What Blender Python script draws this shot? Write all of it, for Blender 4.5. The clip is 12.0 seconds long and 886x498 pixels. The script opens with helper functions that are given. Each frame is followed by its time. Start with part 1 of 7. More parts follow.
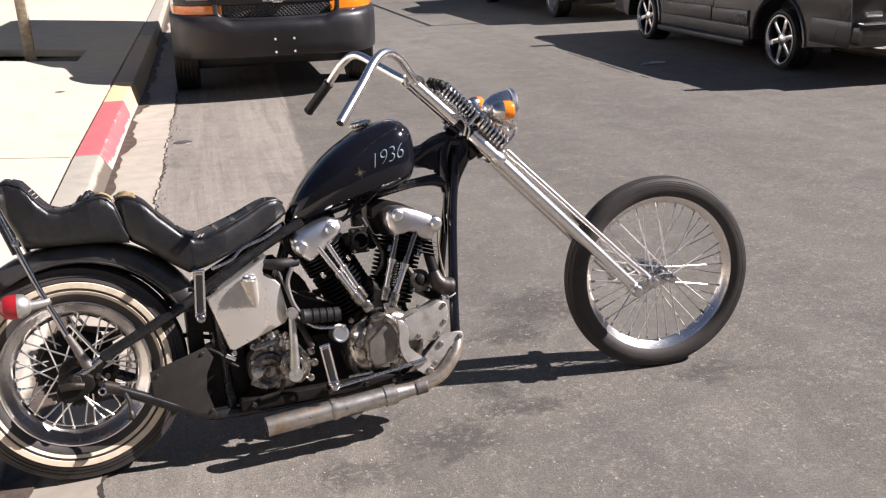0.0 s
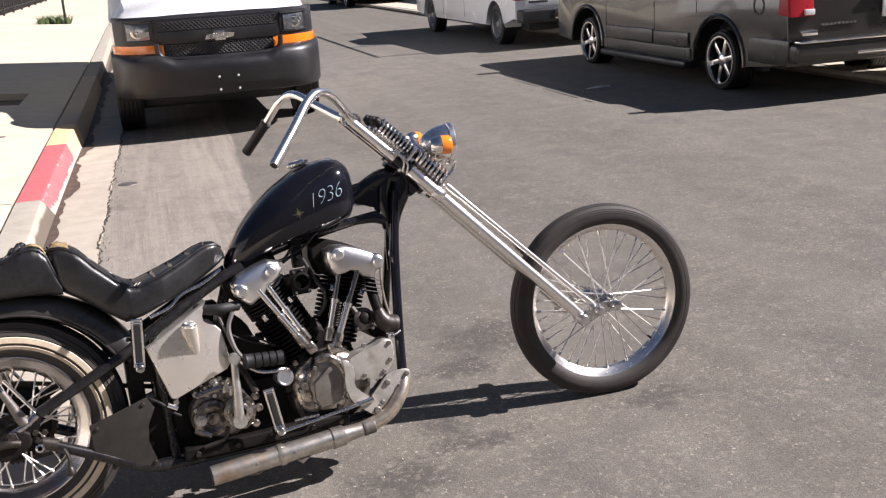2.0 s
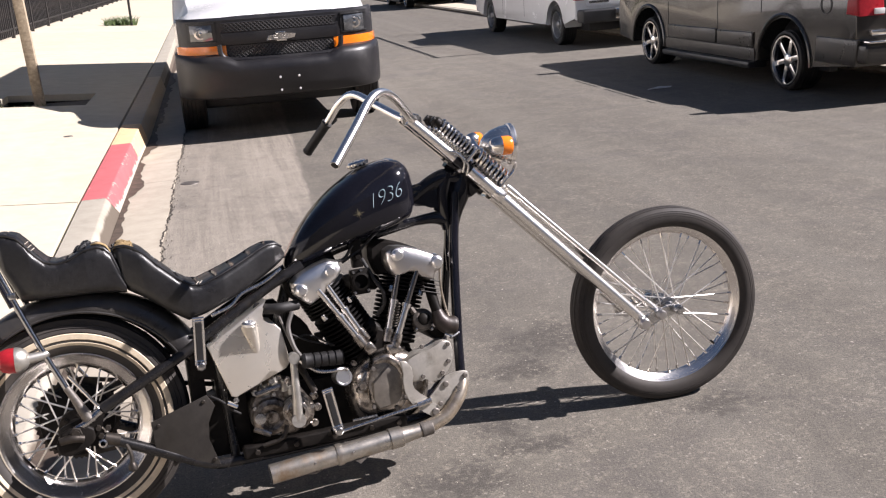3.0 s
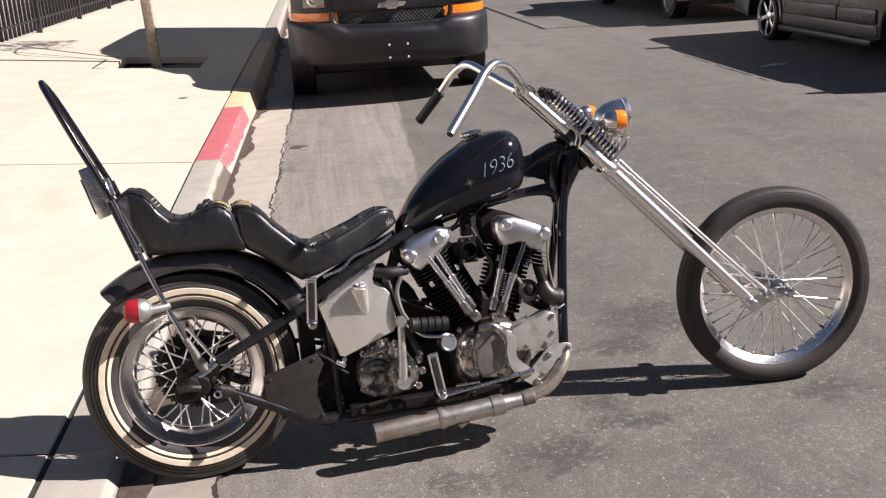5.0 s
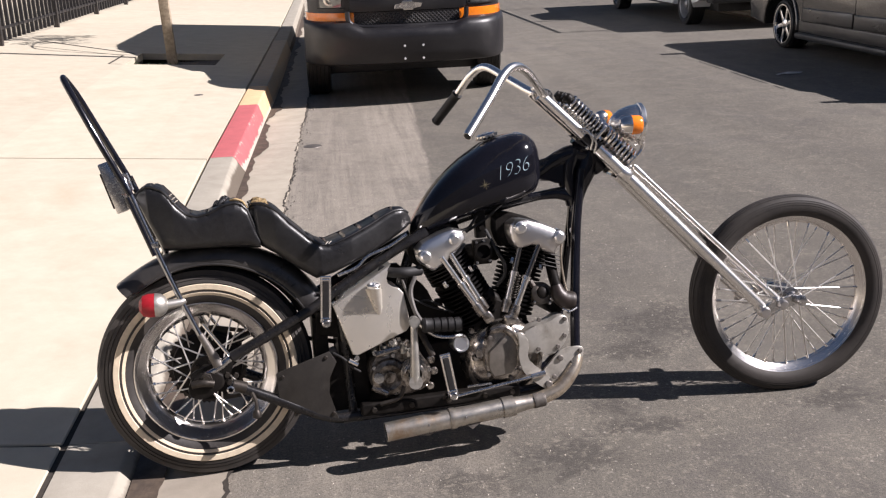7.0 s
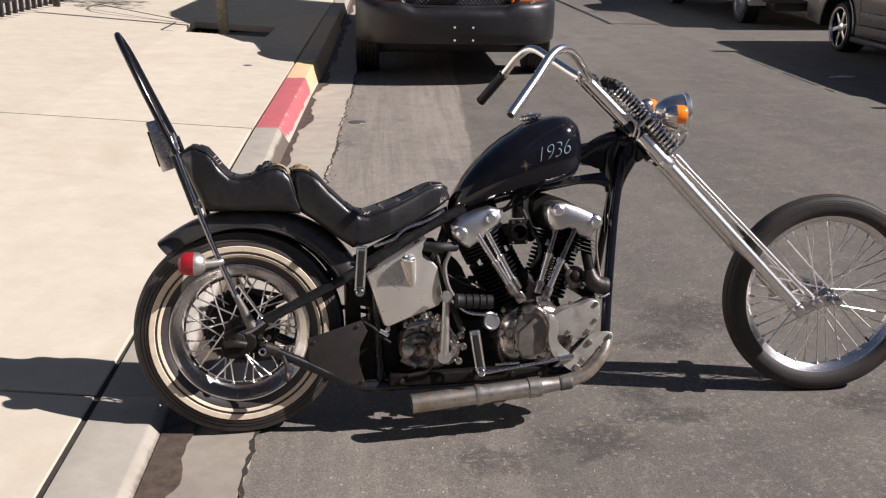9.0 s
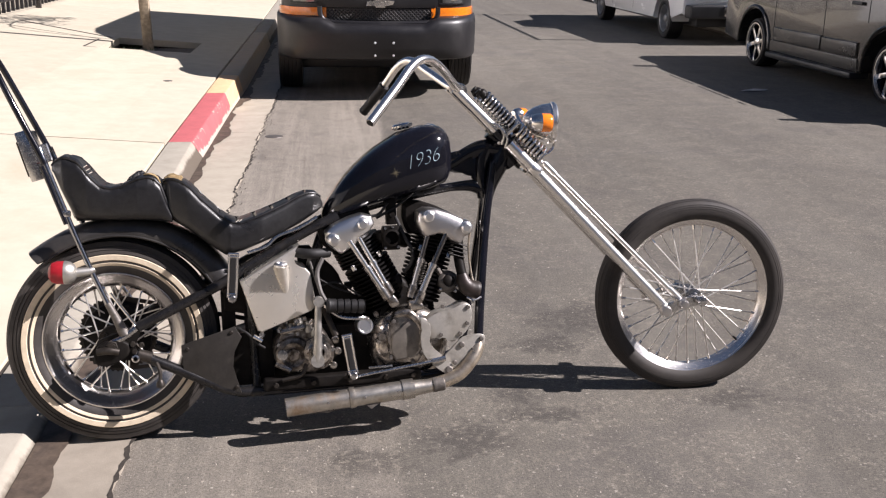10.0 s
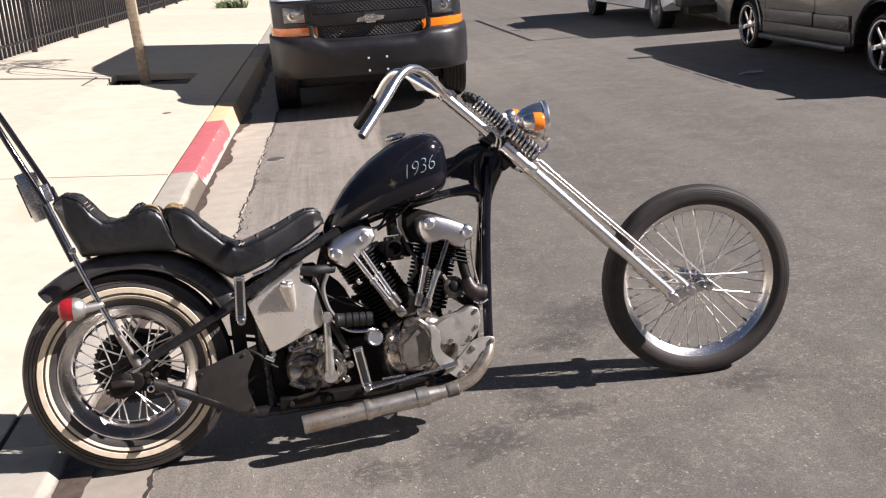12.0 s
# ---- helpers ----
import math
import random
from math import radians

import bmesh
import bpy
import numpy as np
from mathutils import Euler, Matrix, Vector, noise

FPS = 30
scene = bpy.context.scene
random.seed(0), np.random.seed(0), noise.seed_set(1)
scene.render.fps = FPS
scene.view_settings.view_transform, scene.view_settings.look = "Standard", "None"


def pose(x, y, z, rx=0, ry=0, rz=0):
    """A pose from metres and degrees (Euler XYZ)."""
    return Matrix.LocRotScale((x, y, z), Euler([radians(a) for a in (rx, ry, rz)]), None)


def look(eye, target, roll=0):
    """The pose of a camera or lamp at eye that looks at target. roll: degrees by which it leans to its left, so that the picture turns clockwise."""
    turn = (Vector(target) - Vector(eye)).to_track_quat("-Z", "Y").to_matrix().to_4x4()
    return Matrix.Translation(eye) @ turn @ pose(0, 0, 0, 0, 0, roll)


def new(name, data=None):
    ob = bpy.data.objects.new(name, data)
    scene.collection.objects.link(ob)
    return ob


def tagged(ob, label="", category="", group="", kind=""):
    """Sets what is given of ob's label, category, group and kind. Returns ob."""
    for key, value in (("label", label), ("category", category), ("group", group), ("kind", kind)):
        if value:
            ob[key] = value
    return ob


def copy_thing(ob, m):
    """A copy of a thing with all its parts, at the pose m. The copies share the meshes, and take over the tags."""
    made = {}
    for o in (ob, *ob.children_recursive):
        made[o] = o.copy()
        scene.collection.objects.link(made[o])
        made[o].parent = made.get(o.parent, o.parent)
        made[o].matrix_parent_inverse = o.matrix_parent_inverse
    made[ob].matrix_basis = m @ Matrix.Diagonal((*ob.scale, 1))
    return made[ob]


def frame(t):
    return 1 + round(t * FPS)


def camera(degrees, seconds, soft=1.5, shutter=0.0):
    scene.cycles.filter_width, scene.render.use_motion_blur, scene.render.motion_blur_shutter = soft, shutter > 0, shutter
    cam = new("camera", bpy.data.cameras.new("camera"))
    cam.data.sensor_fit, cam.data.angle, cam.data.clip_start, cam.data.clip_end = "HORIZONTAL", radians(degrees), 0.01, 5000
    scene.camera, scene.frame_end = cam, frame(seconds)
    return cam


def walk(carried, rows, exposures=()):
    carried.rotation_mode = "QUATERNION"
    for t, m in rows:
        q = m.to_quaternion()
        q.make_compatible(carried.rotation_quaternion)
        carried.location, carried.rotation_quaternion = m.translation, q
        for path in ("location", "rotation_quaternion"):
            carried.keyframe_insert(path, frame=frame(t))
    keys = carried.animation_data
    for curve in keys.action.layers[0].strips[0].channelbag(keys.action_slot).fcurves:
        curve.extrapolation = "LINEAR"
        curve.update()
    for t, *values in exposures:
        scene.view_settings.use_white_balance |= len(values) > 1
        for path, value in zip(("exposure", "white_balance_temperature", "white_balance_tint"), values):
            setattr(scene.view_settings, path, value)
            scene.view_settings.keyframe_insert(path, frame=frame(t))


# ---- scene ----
cam = camera(47.4, 12.0, 1.2)
PATH = [
    (0, (0.91, -2.967, 1.584), (1.337, -1.111, 0.973), -2.0),
    (0.5, (0.907, -2.956, 1.602), (1.229, -1.075, 1.005), -3.5),
    (1, (0.941, -2.971, 1.603), (1.335, -1.099, 1.02), -3.7),
    (1.5, (0.957, -2.989, 1.609), (1.451, -1.138, 1.034), -3.6),
    (2, (0.968, -2.954, 1.603), (1.481, -1.105, 1.04), -3.6),
    (2.5, (0.967, -2.927, 1.599), (1.433, -1.062, 1.047), -3.8),
    (4.5, (0.933, -2.96, 1.607), (1.191, -1.066, 1.018), -3.7),
    (5, (0.919, -2.959, 1.608), (1.131, -1.062, 1.01), -3.3),
    (5.5, (0.92, -2.963, 1.611), (1.106, -1.065, 1.01), -3.1),
    (6, (0.922, -2.967, 1.613), (1.105, -1.067, 1.014), -2.9),
    (6.5, (0.92, -2.968, 1.614), (1.107, -1.068, 1.017), -2.6),
    (7, (0.903, -2.973, 1.612), (1.096, -1.073, 1.018), -2.3),
    (9, (0.903, -3.005, 1.591), (1.022, -1.107, 0.971), 0.6),
    (9.5, (1.045, -3.099, 1.596), (1.236, -1.203, 0.988), 1.0),
    (10, (1.142, -3.113, 1.585), (1.364, -1.214, 0.997), 0.8),
    (10.5, (1.153, -3.129, 1.587), (1.386, -1.23, 1.002), -0.6),
    (11, (1.162, -3.133, 1.583), (1.378, -1.231, 1.003), -2.3),
    (11.5, (1.171, -3.137, 1.582), (1.375, -1.232, 1.008), -3.5),
    (12, (1.174, -3.14, 1.581), (1.371, -1.233, 1.011), -4.2),
]
walk(cam, [(t, look(eye, target, roll)) for t, eye, target, roll in PATH],
     exposures=[(t, ev, 6420, 18) for t, ev in ((0, 0.74), (0.5, 0.70), (1, 0.58), (1.5, 0.70), (2.5, 0.75), (4.5, 0.58), (5.5, 0.50), (6, 0.42), (7, 0.46), (9, 0.20), (10, 0.54), (11, 0.58), (12, 0.58))])

# ---- daylight ----
SUN_AZ, SUN_EL = radians(-10.5), radians(40.0)
to_sun = Vector((math.cos(SUN_AZ) * math.cos(SUN_EL), math.sin(SUN_AZ) * math.cos(SUN_EL), math.sin(SUN_EL)))
sun = new("sun", bpy.data.lights.new("sun", "SUN"))
sun.data.energy, sun.data.angle, sun.data.color = 6.2, radians(0.53), (1.0, 0.968, 0.94)
sun.matrix_basis = look(to_sun * 60, (0, 0, 0))
world = bpy.data.worlds.new("world")
scene.world = world
world.use_nodes = True
sky = world.node_tree.nodes.new("ShaderNodeTexSky")
sky.sky_type, sky.sun_disc = "NISHITA", False
sky.sun_elevation, sky.sun_rotation = SUN_EL, math.pi / 2 - SUN_AZ
sky.air_density, sky.dust_density, sky.ozone_density = 1.0, 0.5, 2.5
background = world.node_tree.nodes["Background"]
background.inputs["Strength"].default_value = 0.036
world.node_tree.links.new(sky.outputs[0], background.inputs["Color"])


# ---- materials ----
def ramp(nt, fac, stops):
    r = nt.nodes.new("ShaderNodeValToRGB")
    while len(r.color_ramp.elements) < len(stops):
        r.color_ramp.elements.new(0.5)
    for e, (p, c) in zip(r.color_ramp.elements, stops):
        e.position, e.color = p, (c, c, c, 1) if isinstance(c, (int, float)) else (*c, 1)
    nt.links.new(fac, r.inputs[0])
    return r.outputs[0]


def noise_of(nt, vec, scale, detail=6, rough=0.6, distort=0.0):
    n = nt.nodes.new("ShaderNodeTexNoise")
    n.inputs["Scale"].default_value, n.inputs["Detail"].default_value = scale, detail
    n.inputs["Roughness"].default_value, n.inputs["Distortion"].default_value = rough, distort
    if vec is not None:
        nt.links.new(vec, n.inputs["Vector"])
    return n.outputs[0]


def mixed(nt, fac, a, b, mode="MIX"):
    m = nt.nodes.new("ShaderNodeMix")
    m.data_type, m.blend_type = "RGBA", mode
    for sock, v in ((m.inputs[0], fac), (m.inputs[6], a), (m.inputs[7], b)):
        if isinstance(v, (int, float)):
            sock.default_value = v
        elif isinstance(v, tuple):
            sock.default_value = (*v, 1)
        else:
            nt.links.new(v, sock)
    return m.outputs[2]


def value(nt, op, a, b=0.0):
    m = nt.nodes.new("ShaderNodeMath")
    m.operation, m.use_clamp = op, False
    for sock, v in zip(m.inputs, (a, b)):
        if isinstance(v, (int, float)):
            sock.default_value = v
        else:
            nt.links.new(v, sock)
    return m.outputs[0]


def blank(name):
    m = bpy.data.materials.new(name)
    m.use_nodes = True
    nt = m.node_tree
    tc = nt.nodes.new("ShaderNodeTexCoord")
    return m, nt, nt.nodes["Principled BSDF"], tc.outputs["Object"]


def bumped(nt, bsdf, height, strength, distance):
    b = nt.nodes.new("ShaderNodeBump")
    b.inputs["Strength"].default_value, b.inputs["Distance"].default_value = strength, distance
    nt.links.new(height, b.inputs["Height"])
    nt.links.new(b.outputs[0], bsdf.inputs["Normal"])


def surface(name, colour, rough=0.5, metal=0.0, scale=12.0, vary=0.25, dirt=None, dirt_at=(0.55, 0.75), dirt_scale=3.0,
            bump=0.15, bump_scale=90.0, bump_depth=0.002, rough_vary=0.12, coat=0.0, spec=0.5, piece_vary=0.0):
    """A plain surface with grain, blotches and wear at two scales."""
    m, nt, bsdf, vec = blank(name)
    big, fine = noise_of(nt, vec, dirt_scale, 5, 0.65, 0.4), noise_of(nt, vec, scale, 8, 0.65)
    lo, hi = tuple(c * (1 - vary) for c in colour), tuple(min(1.0, c * (1 + vary)) for c in colour)
    col = ramp(nt, fine, ((0.3, lo), (0.7, hi)))
    if dirt:
        col = mixed(nt, ramp(nt, big, ((dirt_at[0], 0.0), (dirt_at[1], 1.0))), col, dirt)
    if piece_vary:
        info = nt.nodes.new("ShaderNodeObjectInfo")
        col = mixed(nt, 1.0, col, ramp(nt, info.outputs["Random"], ((0.0, 1 - piece_vary), (1.0, 1.0))), "MULTIPLY")
    nt.links.new(col, bsdf.inputs["Base Color"])
    bsdf.inputs["Metallic"].default_value = metal
    bsdf.inputs["Coat Weight"].default_value, bsdf.inputs["Coat Roughness"].default_value = coat, 0.06
    bsdf.inputs["Specular IOR Level"].default_value = spec
    nt.links.new(ramp(nt, big, ((0.3, max(0.02, rough - rough_vary)), (0.75, min(1.0, rough + rough_vary)))), bsdf.inputs["Roughness"])
    if bump:
        bumped(nt, bsdf, noise_of(nt, vec, bump_scale, 6, 0.6), bump, bump_depth)
    return m


STAINS = ((1.25, -0.26, 0.15, 0.11), (1.58, -0.14, 0.21, 0.15), (2.24, 0.92, 0.26, 0.24), (2.02, 0.66, 0.20, 0.12), (1.90, 0.03, 0.24, 0.07), (1.78, 0.20, 0.12, 0.10), (2.6, 0.1, 0.2, 0.12))


def asphalt_material():
    m, nt, bsdf, vec = blank("asphalt")
    sep = nt.nodes.new("ShaderNodeSeparateXYZ")
    nt.links.new(vec, sep.inputs[0])
    wob = noise_of(nt, vec, 1.1, 6, 0.75)
    xw = value(nt, "ADD", value(nt, "SUBTRACT", sep.outputs[0], value(nt, "MULTIPLY", sep.outputs[1], 0.040)), value(nt, "MULTIPLY", value(nt, "SUBTRACT", wob, 0.5), 0.16))
    # old pale parking lane beside the gutter, greyer resurfaced carriageway
    lane = ramp(nt, value(nt, "MULTIPLY", xw, 0.25), ((0.341, 1.0), (0.347, 0.0)))
    # the lane is greasier where vehicles stand at the kerb
    lane = value(nt, "MULTIPLY", lane, ramp(nt, value(nt, "MULTIPLY", value(nt, "ADD", sep.outputs[1], wob), 0.25), ((0.12, 0.38), (0.55, 1.0))))
    fine, grain = noise_of(nt, vec, 330, 2, 0.7), noise_of(nt, vec, 115, 4, 0.8)
    mid = noise_of(nt, vec, 11, 8, 0.75, 0.3)
    blot = noise_of(nt, vec, 1.3, 8, 0.74, 0.7)
    new_top = ramp(nt, mid, ((0.30, (0.114, 0.103, 0.086)), (0.70, (0.160, 0.144, 0.120))))
    old_top = ramp(nt, mid, ((0.30, (0.215, 0.190, 0.157)), (0.70, (0.335, 0.298, 0.248))))
    col = mixed(nt, lane, new_top, old_top)
    # dark oil and tyre stains, with a finer broken set inside the lane
    col = mixed(nt, ramp(nt, blot, ((0.50, 0.0), (0.66, 0.75))), col, (0.100, 0.090, 0.083))
    tan = noise_of(nt, vec, 2.6, 8, 0.78, 0.9)
    col = mixed(nt, ramp(nt, tan, ((0.45, 0.0), (0.70, 0.40))), col, (0.220, 0.198, 0.160))
    spots = noise_of(nt, vec, 6.0, 8, 0.8, 1.2)
    col = mixed(nt, value(nt, "MULTIPLY", ramp(nt, spots, ((0.57, 0.0), (0.66, 0.65))), ramp(nt, lane, ((0.0, 0.25), (1.0, 0.8)))), col, (0.093, 0.086, 0.077))
    # faint tracks along the carriageway
    for scale, size, at, tone in (((1.6, 0.05, 1.0), 1.4, (0.46, 0.66), (0.205, 0.190, 0.160)), ((2.4, 0.06, 1.0), 1.1, (0.52, 0.72), (0.105, 0.098, 0.086))):
        track_map = nt.nodes.new("ShaderNodeMapping")
        track_map.inputs["Scale"].default_value = scale
        nt.links.new(vec, track_map.inputs[0])
        col = mixed(nt, value(nt, "MULTIPLY", ramp(nt, noise_of(nt, track_map.outputs[0], size, 5, 0.6, 0.2), ((at[0], 0.0), (at[1], 0.38))), value(nt, "SUBTRACT", 1.0, lane)), col, tone)
    # old drips and a tar-dark patch beside the motorcycle
    for cx, cy, rx, ry in STAINS:
        pos = nt.nodes.new("ShaderNodeMapping")
        pos.vector_type = "TEXTURE"
        pos.inputs["Location"].default_value, pos.inputs["Scale"].default_value = (cx, cy, 0), (rx, ry, 1)
        nt.links.new(vec, pos.inputs[0])
        ln = nt.nodes.new("ShaderNodeVectorMath")
        ln.operation = "LENGTH"
        nt.links.new(pos.outputs[0], ln.inputs[0])
        edge = value(nt, "ADD", ln.outputs["Value"], value(nt, "MULTIPLY", value(nt, "SUBTRACT", spots, 0.5), 3.4))
        col = mixed(nt, ramp(nt, edge, ((0.45, 0.75), (1.05, 0.0))), col, (0.058, 0.052, 0.046))
    # worn bands along and across the lane
    for scale, size, at, tone in (((4.2, 0.16, 1.0), 1.6, (0.47, 0.64), (0.40, 0.352, 0.292)), ((5.0, 0.14, 1.0), 1.3, (0.52, 0.68), (0.150, 0.130, 0.108)), ((1.0, 1.6, 1.0), 1.7, (0.53, 0.72), (0.40, 0.352, 0.29)), ((1.3, 1.3, 1.0), 2.2, (0.54, 0.66), (0.175, 0.153, 0.128))):
        streak_map = nt.nodes.new("ShaderNodeMapping")
        streak_map.inputs["Scale"].default_value = scale
        nt.links.new(vec, streak_map.inputs[0])
        streak = noise_of(nt, streak_map.outputs[0], size, 7, 0.78, 0.4)
        col = mixed(nt, value(nt, "MULTIPLY", ramp(nt, streak, ((at[0], 0.0), (at[1], 0.62))), lane), col, tone)
    # pale dust caught in the rough top, in broken patches
    dust = value(nt, "MULTIPLY", ramp(nt, noise_of(nt, vec, 34, 6, 0.8, 0.5), ((0.50, 0.0), (0.64, 0.70))), ramp(nt, tan, ((0.42, 0.1), (0.58, 1.0))))
    col = mixed(nt, dust, col, (0.315, 0.278, 0.222))
    # darker weathered specks
    dark = ramp(nt, noise_of(nt, vec, 22, 7, 0.82, 0.9), ((0.57, 0.0), (0.70, 0.5)))
    col = mixed(nt, dark, col, (0.082, 0.073, 0.062))
    # stones showing in the binder: only some cells are pale
    stones, cluster = 0.0, noise_of(nt, vec, 5.0, 5, 0.7, 0.6)
    for scale, keep in ((62, 0.80), (140, 0.74)):
        vor = nt.nodes.new("ShaderNodeTexVoronoi")
        vor.inputs["Scale"].default_value = scale
        nt.links.new(vec, vor.inputs["Vector"])
        pick = nt.nodes.new("ShaderNodeSeparateColor")
        nt.links.new(vor.outputs["Color"], pick.inputs[0])
        shape = value(nt, "MULTIPLY", ramp(nt, vor.outputs["Distance"], ((0.22, 1.0), (0.42, 0.0))), ramp(nt, pick.outputs[0], ((keep, 0.0), (1.0, 0.95))))
        shape = value(nt, "MULTIPLY", shape, ramp(nt, cluster, ((0.42, 0.35), (0.62, 1.0))))
        tint = mixed(nt, pick.outputs[1], (0.50, 0.455, 0.39), (0.27, 0.23, 0.18))
        col = mixed(nt, shape, col, tint)
        stones = value(nt, "ADD", shape, stones)
    col = mixed(nt, ramp(nt, grain, ((0.36, 0.55), (0.54, 0.0))), col, (0.035, 0.032, 0.029))
    col = mixed(nt, ramp(nt, fine, ((0.42, 0.22), (0.55, 0.0))), col, (0.05, 0.045, 0.04))
    nt.links.new(col, bsdf.inputs["Base Color"])
    nt.links.new(ramp(nt, blot, ((0.3, 0.92), (0.75, 0.72))), bsdf.inputs["Roughness"])
    bsdf.inputs["Specular IOR Level"].default_value = 0.35
    bumped(nt, bsdf, value(nt, "ADD", grain, value(nt, "MULTIPLY", stones, 0.4)), 0.5, 0.005)
    return m


def concrete_material(name, lo, hi, stain, stain_at=(0.58, 0.8), face_dirt=False):
    m, nt, bsdf, vec = blank(name)
    mid, fine = noise_of(nt, vec, 5.0, 8, 0.7), noise_of(nt, vec, 160, 4, 0.7)
    blot = noise_of(nt, vec, 0.9, 7, 0.7, 0.8)
    col = ramp(nt, mid, ((0.3, lo), (0.7, hi)))
    col = mixed(nt, ramp(nt, blot, ((stain_at[0], 0.0), (stain_at[1], 0.8))), col, stain)
    col = mixed(nt, ramp(nt, fine, ((0.62, 0.0), (0.75, 0.35))), col, tuple(c * 0.6 for c in lo))
    if face_dirt:
        # grime splashed up the kerb's upright face
        sep = nt.nodes.new("ShaderNodeSeparateXYZ")
        nt.links.new(vec, sep.inputs[0])
        sunk = value(nt, "MINIMUM", value(nt, "MAXIMUM", value(nt, "MULTIPLY", value(nt, "SUBTRACT", 4.34, sep.outputs[1]), 0.01718), 0.0), 0.072)
        edge = value(nt, "ADD", value(nt, "ADD", sep.outputs[2], sunk), value(nt, "MULTIPLY", value(nt, "SUBTRACT", mid, 0.5), 0.06))
        col = mixed(nt, ramp(nt, edge, ((0.080, 0.9), (0.098, 0.0))), col, (0.10, 0.078, 0.058))
    info = nt.nodes.new("ShaderNodeObjectInfo")
    col = mixed(nt, 1.0, col, ramp(nt, info.outputs["Random"], ((0.0, 0.93), (1.0, 1.0))), "MULTIPLY")
    nt.links.new(col, bsdf.inputs["Base Color"])
    bsdf.inputs["Roughness"].default_value = 0.88
    bsdf.inputs["Specular IOR Level"].default_value = 0.3
    bumped(nt, bsdf, value(nt, "ADD", fine, value(nt, "MULTIPLY", mid, 0.5)), 0.25, 0.003)
    return m


def paint_on_concrete(name, paint, chip=(0.42, 0.38, 0.31), at=(0.60, 0.64), nose=0.2):
    """Old paint, flaked most where wheels scrape the nose and along the foot."""
    m, nt, bsdf, vec = blank(name)
    sep = nt.nodes.new("ShaderNodeSeparateXYZ")
    nt.links.new(vec, sep.inputs[0])
    mid, flake = noise_of(nt, vec, 9, 7, 0.7), noise_of(nt, vec, 7.5, 8, 0.75, 0.5)
    worn = ramp(nt, value(nt, "ABSOLUTE", value(nt, "SUBTRACT", sep.outputs[0], value(nt, "ADD", value(nt, "MULTIPLY", sep.outputs[1], 0.0236), 0.0466))), ((0.0, nose), (0.03, 0.0)))
    foot = ramp(nt, sep.outputs[2], ((0.020, 0.35), (0.062, 0.0)))
    flake = value(nt, "ADD", flake, value(nt, "ADD", worn, foot))
    col = ramp(nt, mid, ((0.3, tuple(c * 0.8 for c in paint)), (0.7, paint)))
    col = mixed(nt, ramp(nt, flake, ((at[0], 0.0), (at[1], 1.0))), col, chip)
    nt.links.new(col, bsdf.inputs["Base Color"])
    bsdf.inputs["Roughness"].default_value = 0.7
    bumped(nt, bsdf, value(nt, "SUBTRACT", mid, flake), 0.3, 0.003)
    return m


def chrome_material(name, colour=(0.72, 0.72, 0.74), rough=0.07, haze=0.08, pits=(0.62, 0.8), wave=0.03):
    m, nt, bsdf, vec = blank(name)
    big, fine = noise_of(nt, vec, 18, 5, 0.7), noise_of(nt, vec, 140, 4, 0.7)
    col = mixed(nt, ramp(nt, big, ((pits[0], 0.0), (pits[1], 0.55))), tuple(colour), tuple(c * 0.55 for c in colour))
    nt.links.new(col, bsdf.inputs["Base Color"])
    bsdf.inputs["Metallic"].default_value = 1.0
    nt.links.new(ramp(nt, fine, ((0.35, rough), (0.75, rough + haze))), bsdf.inputs["Roughness"])
    if wave:
        bumped(nt, bsdf, big, wave, 0.002)
    return m


def glass_material(name, colour, rough=0.03, alpha=1.0):
    m, nt, bsdf, vec = blank(name)
    bsdf.inputs["Base Color"].default_value = (*colour, 1)
    bsdf.inputs["Roughness"].default_value = rough
    bsdf.inputs["Transmission Weight"].default_value = alpha
    bsdf.inputs["IOR"].default_value = 1.45
    return m


ASPHALT = asphalt_material()
SIDEWALK = concrete_material("sidewalk_concrete", (0.50, 0.445, 0.340), (0.60, 0.535, 0.420), (0.47, 0.395, 0.285), (0.52, 0.8))
DAMP = surface("damp_dirt", (0.085, 0.062, 0.045), 0.7, scale=25, vary=0.4, dirt=(0.04, 0.03, 0.024), dirt_scale=7, bump=0.4)
KERB = concrete_material("kerb_concrete", (0.30, 0.272, 0.222), (0.41, 0.375, 0.31), (0.25, 0.22, 0.175), face_dirt=True)
GUTTER = concrete_material("gutter_concrete", (0.37, 0.325, 0.258), (0.48, 0.428, 0.345), (0.28, 0.24, 0.19), (0.54, 0.82))
GUTTER_DIRTY = concrete_material("oil_stained_gutter_concrete", (0.24, 0.21, 0.168), (0.36, 0.315, 0.255), (0.17, 0.145, 0.115), (0.50, 0.80))
RED_PAINT = paint_on_concrete("red_kerb_paint", (0.50, 0.125, 0.13), (0.47, 0.40, 0.335), (0.635, 0.68), 0.11)
YELLOW_PAINT = paint_on_concrete("yellow_kerb_paint", (0.74, 0.50, 0.28), (0.60, 0.50, 0.38), (0.60, 0.75), 0.05)
# duller copy of the yellow, with the van's shade put into the paint colour
SHADED_YELLOW_PAINT = paint_on_concrete("shaded_yellow_kerb_paint", (0.47, 0.38, 0.27), (0.38, 0.34, 0.28), (0.52, 0.68), 0.3)
PALE_STONE = surface("pale_stone", (0.48, 0.43, 0.36), 0.8, scale=200, vary=0.4)
SOIL = surface("soil", (0.13, 0.108, 0.085), 0.95, scale=40, vary=0.5, bump=0.8, bump_scale=60, bump_depth=0.02)
